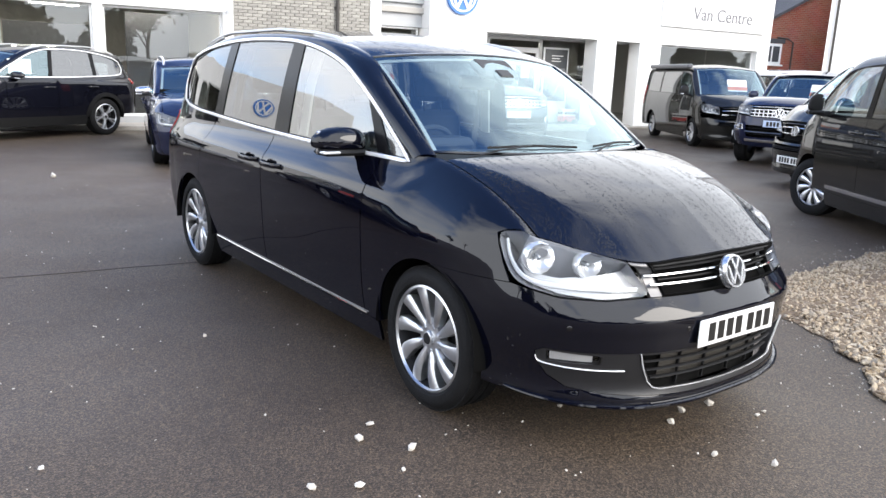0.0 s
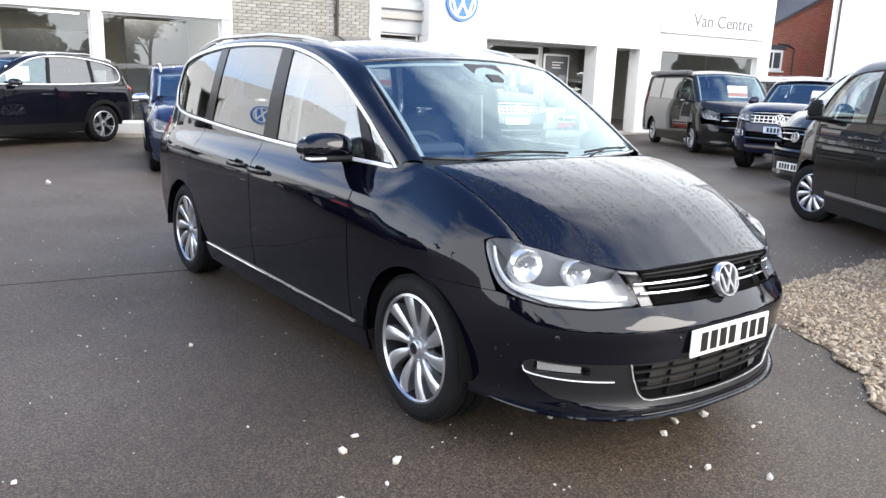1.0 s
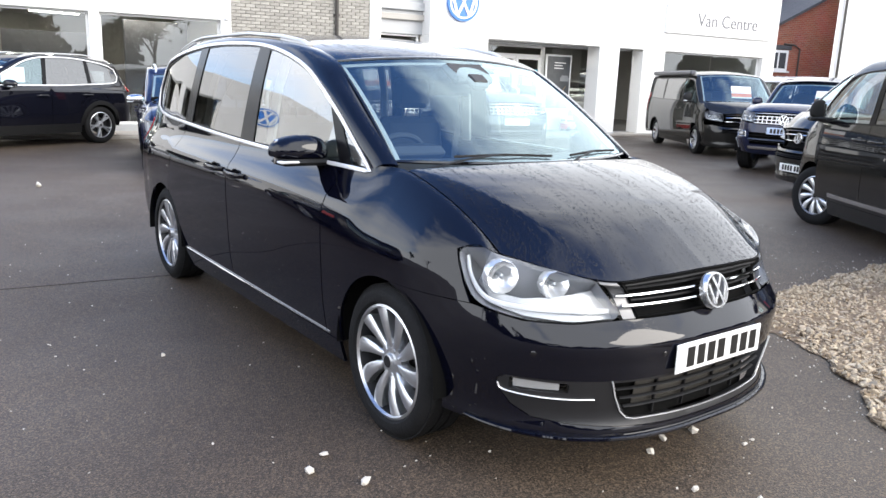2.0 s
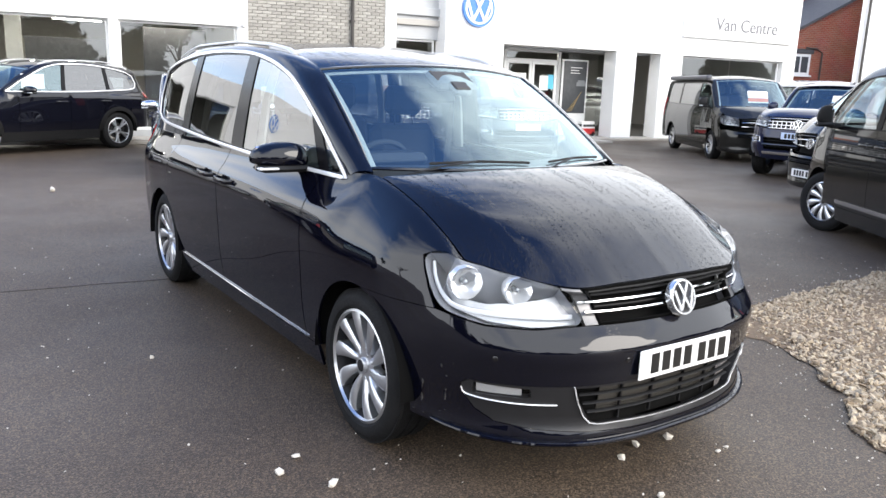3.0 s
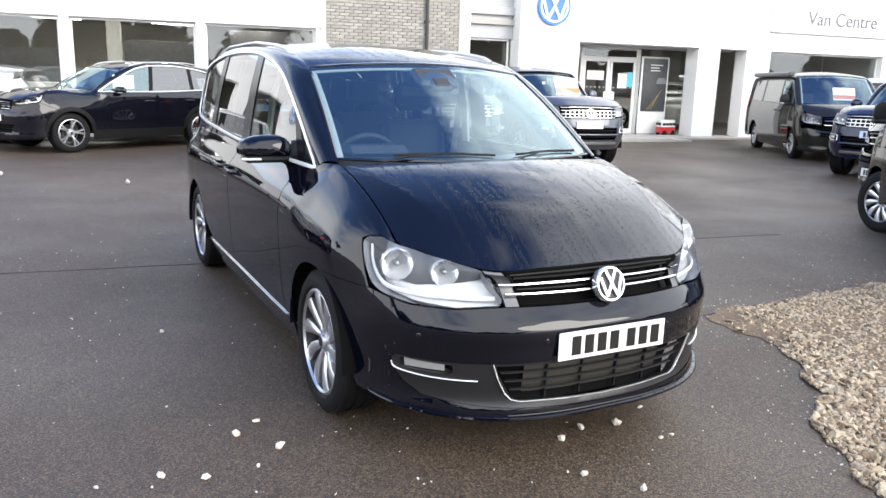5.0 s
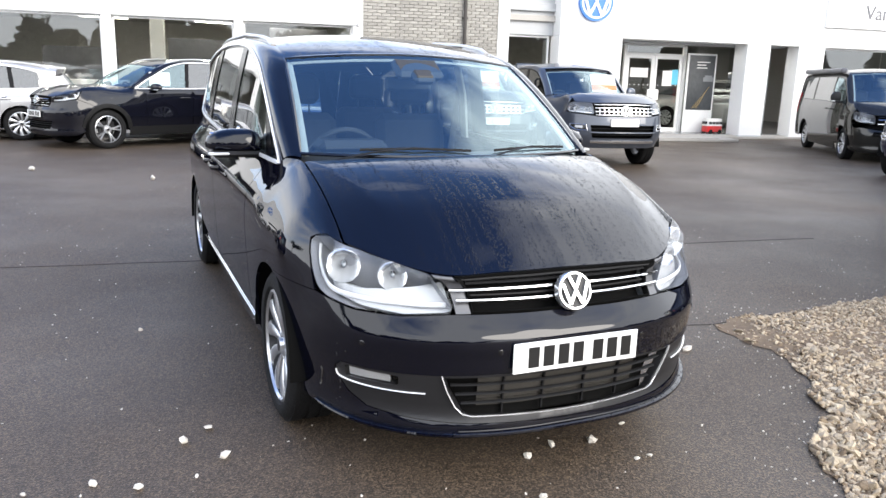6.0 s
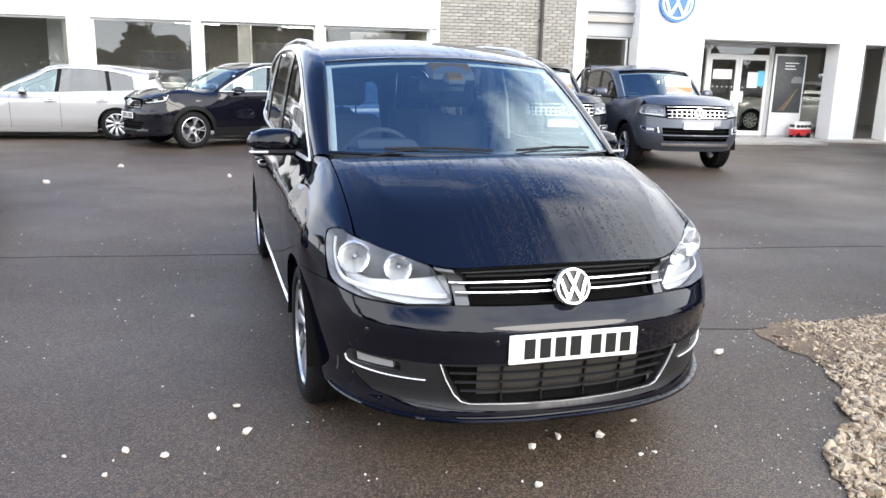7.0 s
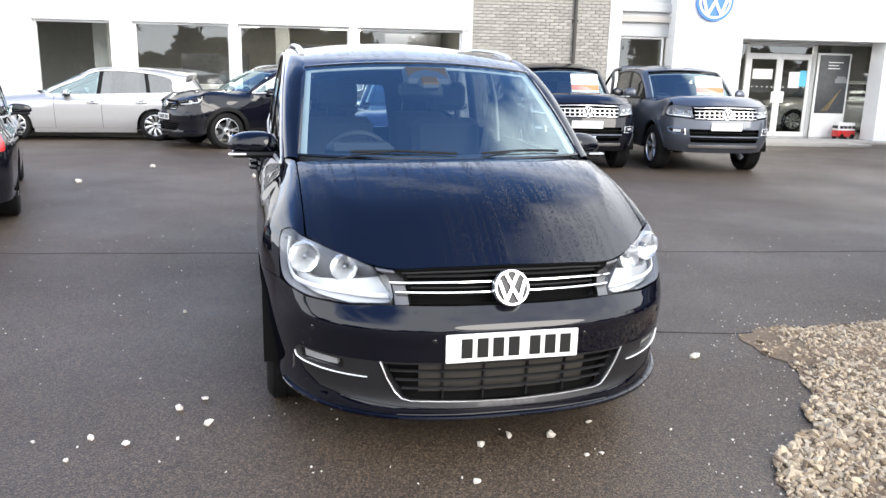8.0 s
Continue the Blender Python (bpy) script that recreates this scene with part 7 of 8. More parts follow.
    for k in ("lamp_sv", "drl_sv", "bump_top_sv", "fender_edge", "bulbs_sv", "wedge"):
        P.pop(k, None)
    P["grille"] = (0.50, 0.70, P["vtop"] - 0.05)
    P["slats"] = [(0.82, 0.022, M_CHROME, 0.0), (0.96, 0.022, M_CHROME, 0.0), (1.08, 0.02, M_GLOSSBLACK, -0.01)]
    P["badge"] = ((0, 2.36, 0.84), 0.075, 10)
    P["plate"] = ((0, 2.41, 0.41), 0.52, 0.111)
    P["intake"], P["bump_holes"] = (0.55, 0.55, 0.54, 0.63), front_holes
    P["rear_top"], P["rear_lo"], P["tail"] = 1.80, 0.30, (0.85, 1.35, 0.10)
    P["rear"] = [(0.15, 0.06), (0.45, 0.0), (1.0, 0.02), (1.95, 0.12)]
    P["seat"], P["clear"] = (0.70, 0.50), 1
    P["roof_crown"] = 0.06
    P["rear_door_name"] = "sliding_door"
    P["cowl"] = (0.12, 0.03)
    return P


def pickup():
    P = remap(BASE, [(2.41, 2.47), (1.96, 2.08), (1.46, 1.55), (1.365, 1.02), (1.17, 0.86), (0.93, 0.66), (0.57, 0.36), (-0.16, -0.22), (-1.46, -1.55), (-2.05, -2.35), (-2.445, -2.76)],
              [(0, 0), (0.20, 0.36), (0.30, 0.52), (0.46, 0.66), (0.655, 0.84), (0.80, 0.98), (0.872, 1.07), (1.1, 1.20), (1.34, 1.36), (1.65, 1.79)], 1.03,
              wr=0.385, arch=0.455, track=0.93, ww=0.255, rim="five", rim_r=0.24)
    P["cant_in"] = [(0.75, 1.00, 1.205), (0.725, 0.78, 1.38), (0.70, 0.57, 1.54), (0.67, 0.36, 1.68), (0.665, 0.0, 1.745), (0.66, -0.4, 1.755), (0.65, -0.8, 1.74), (0.64, -1.05, 1.70)]
    P["cant_out"] = [(0.87, 1.18), (0.66, 1.37), (0.46, 1.52), (0.24, 1.625), (-0.05, 1.675), (-0.4, 1.69), (-0.8, 1.675), (-1.06, 1.63)]
    P["belt"] = [(-1.06, 1.22), (-0.5, 1.205), (0.2, 1.19), (0.87, 1.17)]
    P["top"] = [(-1.06, 1.62), (-0.8, 1.668), (-0.4, 1.683), (-0.05, 1.668), (0.24, 1.615), (0.46, 1.51), (0.66, 1.36), (0.87, 1.175)]
    P["dlo"] = (-1.06, 0.87)
    P["windows"] = [((0.85, -0.12), (0.85, -0.16)), ((-0.24, -1.0), (-0.28, -0.98))]
    P["doors"], P["door_top_y"], P["cab_rear"], P["rear_a"] = (0.74, -0.20, -1.03), -1.04, -1.09, 60
    P["rear_top"], P["rear_lo"], P["tail"] = 1.14, 0.55, (0.85, 1.10, 0.08)
    P["rear"] = [(0.3, 0.03), (0.6, 0.0), (1.2, 0.02), (1.8, 0.05)]
    P["chrome"], P["handles"], P["clear"] = False, [(-0.08, 1.03), (-0.90, 1.04)], 0
    P["rails"] = None
    P["clad"], P["clad_w"], P["cowl"] = M_INDIGO, 0.06, (0.20, 0.06)
    P["mirror"] = ((1.05, 0.62, 1.27), (0.22, 0.20, 0.14))
    P["intake"], P["bump_holes"] = (0.50, 0.50, 0.56, 0.70), front_holes
    P["plate"] = ((0, 2.49, 0.78), 0.52, 0.111)
    P["badge"] = ((0, 2.43, 0.955), 0.085, 6)
    P["slats"] = [(0.90, 0.028, M_CHROME, 0.004, 0.47), (0.97, 0.028, M_CHROME, 0.004, 0.49), (1.06, 0.028, M_CHROME, 0.004, 0.51), (1.14, 0.020, M_CHROME, 0.0, 0.53)]
    # upright nose: flat high bonnet, square lamps, wide barred grille
    P["front"] = [(0.3, 0.12), (0.42, 0.05), (0.55, 0.0), (0.80, 0.008), (0.92, 0.03), (1.08, 0.055), (1.3, 0.12)]
    P["corner"] = [(0.3, 0.12), (0.42, 0.05), (0.55, 0.0), (0.85, 0.006), (1.0, 0.02), (1.12, 0.05), (1.3, 0.12)]
    P["plan"] = [(0, 2.47), (0.28, 2.462), (0.52, 2.42), (0.70, 2.33), (0.82, 2.20), (0.90, 2.02), (0.945, 1.80)] + P["plan"][7:]
    P["bonnet_front"] = [(0, (0, 2.385, 1.125)), (0.34, (0.26, 2.375, 1.122)), (0.64, (0.50, 2.335, 1.115)), (0.83, (0.65, 2.25, 1.118)), (1.0, (0.79, 2.10, 1.13))]
    P["lamp"] = [(0.93, 2.0, 1.085), (0.80, 2.12, 1.125), (0.67, 2.24, 1.115), (0.56, 2.31, 1.11), (0.53, 2.38, 0.93), (0.68, 2.30, 0.94), (0.83, 2.16, 0.955), (0.93, 2.01, 0.99)]
    P["lamp_edge"] = [(0.945, 1.97, 0.94), (0.945, 1.965, 1.0), (0.93, 1.97, 1.10), (0.86, 2.02, 1.14)]
    P["bulbs"], P["lamp_y"], P["bump_z"] = [((0.80, 2.16, 1.03), 0.05), ((0.65, 2.28, 1.03), 0.045)], 1.98, 0.93
    P["drl"] = [(0.92, 2.03, 1.06), (0.92, 2.04, 0.98), (0.76, 2.23, 0.965), (0.58, 2.35, 0.95)]
    P["bump_top"] = [(0.0, 0.90), (0.30, 0.90), (0.50, 0.905), (0.68, 0.92), (0.82, 0.93)]
    for k in ("lamp_sv", "drl_sv", "bump_top_sv", "fender_edge", "bulbs_sv", "wedge"):
        P.pop(k, None)
    P["grille"], P["grille_top"], P["lamp_dark"] = (0.52, 0.905, P["vtop"] - 0.03), 1.0, False
    P["slats"] = [(0.925, 0.018, M_CHROME_SOFT, 0.006, 0.53), (0.985, 0.020, M_CHROME_SOFT, 0.006, 0.54), (1.055, 0.018, M_CHROME_SOFT, 0.006, 0.55), (1.13, 0.014, M_CHROME_SOFT, 0.004, 0.56)]
    P["intake"] = (0.60, 0.56, 0.53, 0.75)
    P["plate"] = ((0, 2.475, 0.79), 0.52, 0.12)
    P["badge"] = ((0, 2.455, 0.99), 0.088, 6)
    P["seat"], P["rows"] = (-0.05, 0.52), 1
    P["rear_cut"] = 0.40
    return P


def pickup_front(car, B, paint):
    """Grille uprights, fog lamps in bright surrounds, silver bumper bars."""
    for s in np.linspace(-0.46, 0.46, 12):
        if abs(s) > 0.09:
            pts, nn = B.line([(s, v) for v in (0.915, 0.985, 1.07)], -0.004)
            part("grille_upright", MB().sweep(pts, 0.012, 0.014, normals=nn, n=4), M_CHROME_SOFT, car)
    pts, nn = along(B, -0.60, 0.60, 0.625, 30, 0.006)
    part("bumper_bar", MB().sweep(pts, 0.030, 0.03, normals=nn, n=6), M_INDIGO, car)
    pts, nn = along(B, -0.60, 0.60, 0.475, 30, 0.012)
    part("skid_bar", MB().sweep(pts, 0.060, 0.03, normals=nn, n=6), M_CHROME_SOFT, car, "silver skid bar under the bumper")
    for f in (1, -1):
        ring = [(f * s, v) for s, v in ((0.66, 0.66), (0.86, 0.665), (0.98, 0.72), (0.98, 0.76), (0.68, 0.755))]
        pts, nn = B.line(dense(ring + ring[:1], 0.04), 0.004)
        part("fog_surround", MB().sweep(pts, 0.010, 0.014, normals=nn, n=6), M_CHROME_SOFT, car)
        pan = [(f * s, v) for s, v in ((0.68, 0.672), (0.86, 0.677), (0.965, 0.725), (0.965, 0.75), (0.695, 0.745))]
        part("fog_panel", trimmed("fog_panel", B.wrap, pan if f > 0 else list(reversed(pan)), (), 0.05, off=0.003, rim=0.01), M_GLOSSBLACK, car)
        lamp = [(f * s, v) for s, v in ((0.74, 0.695), (0.87, 0.70), (0.87, 0.738), (0.74, 0.735))]
        part("fog_lamp", trimmed("fog_lamp", B.wrap, lamp if f > 0 else list(reversed(lamp)), (), 0.05, off=0.008, rim=0.01), M_LAMPCHROME, car)


def paper_card(car, P, x, w, h, red=0.0):
    """A price card behind the windscreen."""
    u = x / P["ws_base"][0][0]
    c = part("price_card", MB().box((0, 0, h / 2), (w, 0.004, h)), M_PAPER, car, "white price card behind the glass")
    p = P["body"].screen(np.array([u]), np.array([0.10]))[0]
    c.matrix_basis = pose(p[0], p[1] - 0.10, p[2] + 0.02, 28, 0, 0)
    if red:
        part("red_band", MB().box((0, 0.004, h * 0.25), (w, 0.002, h * 0.3)), M_PAPER_RED, c)
    return c


cars = "cars parked on the forecourt"
# the black car with clad arches is an SUV
dark_suv, _ = vehicle(suv(), M_NAVY, heading(-8.31, 14.12, -0.42, -0.907), "suv", "black SUV with chrome window line and grey sills", "car", cars)
card = part("price_card", MB().box((-0.70, 0.22, 1.27), (0.004, 0.44, 0.26)), M_PAPER, dark_suv, "white price card behind the glass")
silver_estate, _ = vehicle(estate(), M_SILVER, heading(-12.15, 12.85, -0.80, -0.60), "estate_car", "silver estate car parked before the showroom", "car", cars)
p1 = pickup()
p1["plate_blank"] = True
grey_pickup, AB = vehicle(p1, M_INDIGO, heading(-0.135, 16.0, 0.487, -0.873), "pickup_truck", "dark grey double-cab pickup with chrome grille and sports bar", "pickup", cars)
paper_card(grey_pickup, p1, -0.35, 0.50, 0.36, 1)
pickup_front(grey_pickup, AB, M_INDIGO)
p3 = dict(pickup(), plate_blank=True, clad=M_NAVY)
black_pickup, CB = vehicle(p3, M_NAVY, heading(-2.19, 14.96, 0.487, -0.873), "pickup_truck", "black double-cab pickup with chrome grille and price card", "pickup", cars)
paper_card(black_pickup, p3, -0.35, 0.50, 0.36, 1)
pickup_front(black_pickup, CB, M_NAVY)
p2 = van()
cam_van, _ = vehicle(p2, M_GREY, heading(6.3, 20.0, 0.06, -0.998), "camper_van", "dark grey camper van with a folded side awning", "van", cars)
PN = dict(van(), rim="turbine", side_glass=M_GLASS_SIDE, steer=22)
near_van, NB = vehicle(PN, M_GREY, heading(5.15, 7.66, -0.035, 0.999), "van", "dark grey panelled van with chrome side strips", "van", cars)
for f in (1, -1):
    pts, nn = NB.line([(f * NB.sy(y), 0.40) for y in np.linspace(1.05, -1.0, 24)], 0.006)
    part("side_strip", MB().sweep(pts, 0.05, 0.016, normals=nn, n=6), M_CHROME_SOFT, near_van, "bright side strip")
    # thin near-black strip: the shade line of the body crease, put in as colour
    pts, nn = NB.line([(f * NB.sy(y), 0.93) for y in np.linspace(1.4, -2.2, 30)], 0.001)
    part("crease_shade_line", MB().sweep(pts, 0.012, 0.004, normals=nn, n=4), M_DARK, near_van)
copy_thing(near_van, heading(7.24, 12.05, -0.97, -0.25))
wh_van, _ = vehicle(van(), M_WHITECAR, heading(9.2, 21.5, 0.06, -0.998), "van", "white van parked behind the dark cars", "van", cars)
p4 = pickup()
p4["plate_blue"] = True
blue, BB = vehicle(p4, M_BLUE, heading(7.3, 16.2, -0.60, -0.80), "pickup_truck", "dark blue double-cab pickup with two chrome grille bars", "pickup", cars)
pickup_front(blue, BB, M_BLUE)
ep = estate()
ep["mirror_paint"] = M_CHROME_SOFT
blue_estate, _ = vehicle(ep, M_BLUE, heading(-4.22, 12.72, 0.405, -0.914), "estate_car", "dark blue estate car with bright mirror caps", "car", cars)
hatch, GB = vehicle(estate(), M_NAVY, heading(-6.8, 5.92, -0.79, 0.61), "hatchback", "black hatchback with red tail lights", "car", cars)
paper_card(cam_van, p2, -0.10, 0.46, 0.30, 1)
paper_card(blue, p4, -0.30, 0.40, 0.28, 1)
# folded awning and roof edge of the camper
aw = MB().box((0.86, -0.55, 1.86), (0.14, 3.0, 0.11), 0.03)
part("awning", aw, M_FRAME_GREY, cam_van, "folded awning box along the roof")
# a silver car on show behind the entrance doors
copy_thing(silver_estate, FRONT @ pose(0.62, 3.9, 0.1, 0, 0, 90))

# ---- beyond the forecourt ----


def brick_pattern(m, c1, c2, mortar):
    n, l = m.node_tree.nodes, m.node_tree.links
    b = n["Principled BSDF"]
    tc = n.new("ShaderNodeTexCoord")
    mp = n.new("ShaderNodeMapping")
    mp.inputs["Rotation"].default_value = (radians(90), 0, 0)
    br = n.new("ShaderNodeTexBrick")
    br.inputs["Scale"].default_value = 1.0
    br.inputs["Brick Width"].default_value, br.inputs["Row Height"].default_value = 0.225, 0.075
    br.inputs["Mortar Size"].default_value = 0.006
    br.inputs["Color1"].default_value, br.inputs["Color2"].default_value, br.inputs["Mortar"].default_value = (*c1, 1), (*c2, 1), (*mortar, 1)
    no = n.new("ShaderNodeTexNoise")
    no.inputs["Scale"].default_value, no.inputs["Detail"].default_value = 1.2, 6
    mx = n.new("ShaderNodeMix")
    mx.data_type, mx.blend_type = "RGBA", "MULTIPLY"
    mx.inputs[0].default_value = 0.5
    l.new(tc.outputs["Object"], mp.inputs[0])
    l.new(mp.outputs[0], br.inputs["Vector"])
    l.new(tc.outputs["Object"], no.inputs["Vector"])
    l.new(br.outputs["Color"], mx.inputs[6])
    l.new(no.outputs["Color"], mx.inputs[7])
    l.new(mx.outputs[2], b.inputs["Base Color"])
    b.inputs["Roughness"].default_value = 0.9
    return m


M_HOUSE = brick_pattern(mat("house_brick", (0.3, 0.1, 0.06)), (0.42, 0.12, 0.07), (0.33, 0.085, 0.05), (0.36, 0.30, 0.25))
M_HOUSE2 = brick_pattern(mat("orange_brick", (0.4, 0.15, 0.08)), (0.55, 0.20, 0.10), (0.46, 0.15, 0.08), (0.40, 0.33, 0.27))


def gable_house(m, w, d, eave, ridge, material, label, window=None):
    """A brick house, gable to the front; x along the front, y back."""
    h = thing("house", label, "house", m)
    b = MB()
    b.add([(0, 0, 0), (w, 0, 0), (w, 0, eave), (w / 2, 0, ridge), (0, 0, eave), (0, d, 0), (w, d, 0), (w, d, eave), (w / 2, d, ridge), (0, d, eave)],
          [(0, 1, 2, 3, 4), (5, 9, 8, 7, 6), (1, 6, 7, 2), (0, 4, 9, 5)])
    part("wall", b, material, h)
    for sgn in (-1, 1):
        x0, x1 = (w / 2, -0.25) if sgn < 0 else (w / 2, w + 0.25)
        z1 = eave - 0.25 * (ridge - eave) / (w / 2)
        r = MB()
        q = [(x0, -0.2, ridge), (x1, -0.2, z1), (x1, d + 0.2, z1), (x0, d + 0.2, ridge)]
        r.add([(x, y, z + 0.02) for x, y, z in q] + [(x, y, z + 0.14) for x, y, z in q], [(0, 1, 2, 3), (4, 7, 6, 5), (0, 4, 5, 1), (1, 5, 6, 2), (2, 6, 7, 3), (3, 7, 4, 0)])
        part("roof", r, M_SLATE, h)
    part("chimney", MB().box((w * 0.5, d * 0.5, ridge + 0.3), (0.9, 0.6, 1.6), 0.02), material, h)
    if window:
        x, z, ww, wh = window
        o = part("window", MB().box((x, -0.01, z), (ww + 0.16, 0.12, wh + 0.16), 0.01), M_FRAME, h)
        for k in (-1, 1):
            part("pane", MB().box((x + k * ww / 4, -0.075, z), (ww / 2 - 0.08, 0.012, wh - 0.06)), mat("dark_pane", (0.05, 0.055, 0.06), 0.05, spec=0.8), o)
        part("lintel", MB().box((x, -0.03, z + wh / 2 + 0.19), (ww + 0.4, 0.1, 0.18), 0.01), M_SLATE, o)
        part("window_sill", MB().box((x, -0.06, z - wh / 2 - 0.11), (ww + 0.3, 0.2, 0.07), 0.01), M_FRAME, o)
        part("drainpipe", MB().sweep([(x + 1.0, -0.07, 2.2), (x + 1.0, -0.07, z + 0.5), (x + 0.75, -0.07, z + 0.65), (x + 0.2, -0.07, z + 0.68)], 0.07, n=8), M_PIPE, h)
    return h


gable_house(pose(10.75, 33.1, 0, 0, 0, 16.7), 10.4, 8.0, 3.0, 5.75, M_HOUSE, "red brick house with a slate roof and white window", (2.45, 2.80, 0.80, 0.70))
gable_house(pose(9.0, 46.0, 0, 0, 0, 16.7), 12.0, 9.0, 6.5, 9.5, M_HOUSE2, "orange brick house with a slate roof")
wb = thing("white_building", "tall plain white rendered building", "building", pose(14.35, 31.6, 0))
FOOT = [(0, 0), (22.2, 9.0), (26.4, 17.0), (4.4, 8.2)]
part("wall", MB().prism(FOOT, 9.0), M_RENDER, wb)
part("roof", MB().prism([(-0.2, -0.2), (22.4, 8.9), (26.8, 17.3), (4.3, 8.4)], 0.2, z0=9.0), M_GREYWALL, wb)
part("drainpipe", MB().sweep([(0.30, 0.02, 0.1), (0.30, 0.02, 8.8)], 0.1, n=8), M_PIPE, wb)

# trees and hedge behind the viewer, seen in the glass and paint
M_BARK = mat("bark", (0.10, 0.08, 0.06), 0.9, vary=0.3, scale=10, bump=0.6)
M_LEAF = mat("leaves", (0.05, 0.075, 0.03), 0.7, vary=0.4, scale=2)


def tree(m, height, leafy, seed):
    rng = random.Random(seed)
    t = thing("tree", "dark evergreen tree beyond the asphalt" if leafy else "bare winter tree with thin branches", "tree", m, group="trees beyond the car park")
    trunk = MB()
    tips = []
    def grow(p, d, ln, r, depth):
        q = p + d * ln
        mid = (p + q) / 2 + Vector((rng.uniform(-1, 1), rng.uniform(-1, 1), 0)) * ln * 0.05
        trunk.sweep([p, mid, q], r * 2, n=5, taper=lambda f: 1 - 0.4 * f)
        if depth == 0:
            tips.append(q)
            return
        for _ in range(4 if depth > 1 else 5):
            a = rng.uniform(0, 2 * math.pi)
            nd = (d + Vector((math.cos(a), math.sin(a), rng.uniform(-0.1, 0.5))) * rng.uniform(0.5, 0.9)).normalized()
            s = p.lerp(q, rng.uniform(0.55, 1.0))
            grow(s, nd, ln * rng.uniform(0.5, 0.7), r * 0.5, depth - 1)
    grow(Vector((0, 0, 0)), Vector((0, 0, 1)), height * 0.45, height * 0.022, 3)
    part("trunk", trunk, M_BARK, t)
    if leafy:
        c = MB()
        for p in tips:
            for _ in range(26):
                o = p + Vector((rng.gauss(0, 0.5), rng.gauss(0, 0.5), rng.gauss(0, 0.45)))
                a = Vector((rng.gauss(0, 1), rng.gauss(0, 1), rng.gauss(0, 1))).normalized()
                b = a.orthogonal().normalized()
                k = rng.uniform(0.10, 0.24)
                c.add([o - a * k, o + b * k * 0.6, o + a * k, o - b * k * 0.6], [(0, 1, 2, 3)])
        part("crown", c, M_LEAF, t)
    return t


ta, tb = tree(pose(-8, -30, 0), 9.0, True, 3), tree(pose(4, -34, 0), 10.0, False, 5)
for k, (x, y, s, r, src) in enumerate(((-16, -32, 1.1, 40, tb), (-24, -28, 0.9, 80, ta), (12, -31, 0.8, 120, ta), (20, -36, 1.2, 200, tb), (30, -30, 1.0, 20, ta), (-34, -24, 1.1, 150, ta), (-42, -10, 1.0, 60, tb), (-46, 4, 1.1, 90, ta), (38, -18, 0.9, 30, ta), (0, -38, 1.2, 10, ta), (-12, -38, 1.1, 75, ta))):
    o = copy_thing(src, pose(x, y, 0, 0, 0, r))
    o.scale = (s, s, s)

# a belt of dark winter hedge and undergrowth in front of them
M_HEDGE = mat("hedge_leaf", (0.045, 0.042, 0.028), 0.8, vary=0.4, scale=2)


def hedge(m, length, count, seed):
    """A belt of leaf clumps along x, 3 m deep, with an uneven top."""
    hr = np.random.default_rng(seed)
    hx = hr.uniform(0, length, count)
    hh = 4.7 + 1.6 * np.sin(hx * 0.31) + 1.2 * np.sin(hx * 0.87 + 1) + 0.5 * np.sin(hx * 2.3)
    hp = np.stack([hx, hr.uniform(0, 3, count), hh * hr.uniform(0, 1, count) ** 0.8], 1)
    ax = hr.normal(size=(count, 3))
    ax /= np.linalg.norm(ax, axis=1)[:, None]
    bx = np.cross(ax, hr.normal(size=(count, 3)))
    bx /= np.linalg.norm(bx, axis=1)[:, None]
    hk = hr.uniform(0.18, 0.45, (count, 1))
    quad = np.stack([hp - ax * hk, hp + bx * hk * 0.6, hp + ax * hk, hp - bx * hk * 0.6], 1).reshape(-1, 3)
    quad[:, 2] = np.maximum(quad[:, 2], 0.0)
    hm = bpy.data.meshes.new("hedge")
    hm.from_pydata(quad.tolist(), [], [(4 * i, 4 * i + 1, 4 * i + 2, 4 * i + 3) for i in range(count)])
    tagged(part("hedge", hm, M_HEDGE, m=m), "dense dark winter hedge beyond the car park", "hedge", kind="stuff")


hedge(pose(-34, -30, 0), 60.5, 30000, 11)
hedge(pose(47, -20, 0, 0, 0, 90), 46, 22000, 12)

# ---- loose stone ----
EDGE = [(2.16, 3.3), (2.2, 3.6), (2.27, 4.14), (2.28, 4.5), (2.2, 4.85), (2.02, 5.05), (1.85, 5.27), (2.1, 5.5), (2.45, 5.75), (2.76, 6.0), (3.3, 6.5), (4.1, 7.15), (5.0, 7.3), (5.6, 6.4), (6.4, 5.2), (7.5, 3.0), (7.0, 1.5), (4.0, 1.2), (2.6, 2.2)]


def stone_material():
    m = M_STONE
    n, l = m.node_tree.nodes, m.node_tree.links
    b = n["Principled BSDF"]
    geo = n.new("ShaderNodeNewGeometry")
    r = n.new("ShaderNodeValToRGB")
    e = r.color_ramp.elements
    e[0].position, e[0].color = 0.0, (0.168, 0.122, 0.080, 1)
    e[1].position, e[1].color = 1.0, (0.521, 0.445, 0.328, 1)
    for p, c in ((0.25, (0.302, 0.235, 0.160, 1)), (0.5, (0.403, 0.332, 0.235, 1)), (0.7, (0.454, 0.370, 0.269, 1)), (0.85, (0.353, 0.298, 0.227, 1))):
        q = e.new(p)
        q.color = c
    l.new(geo.outputs["Random Per Island"], r.inputs[0])
    hs = b.inputs["Base Color"].links[0].from_node
    l.new(r.outputs[0], hs.inputs["Color"])


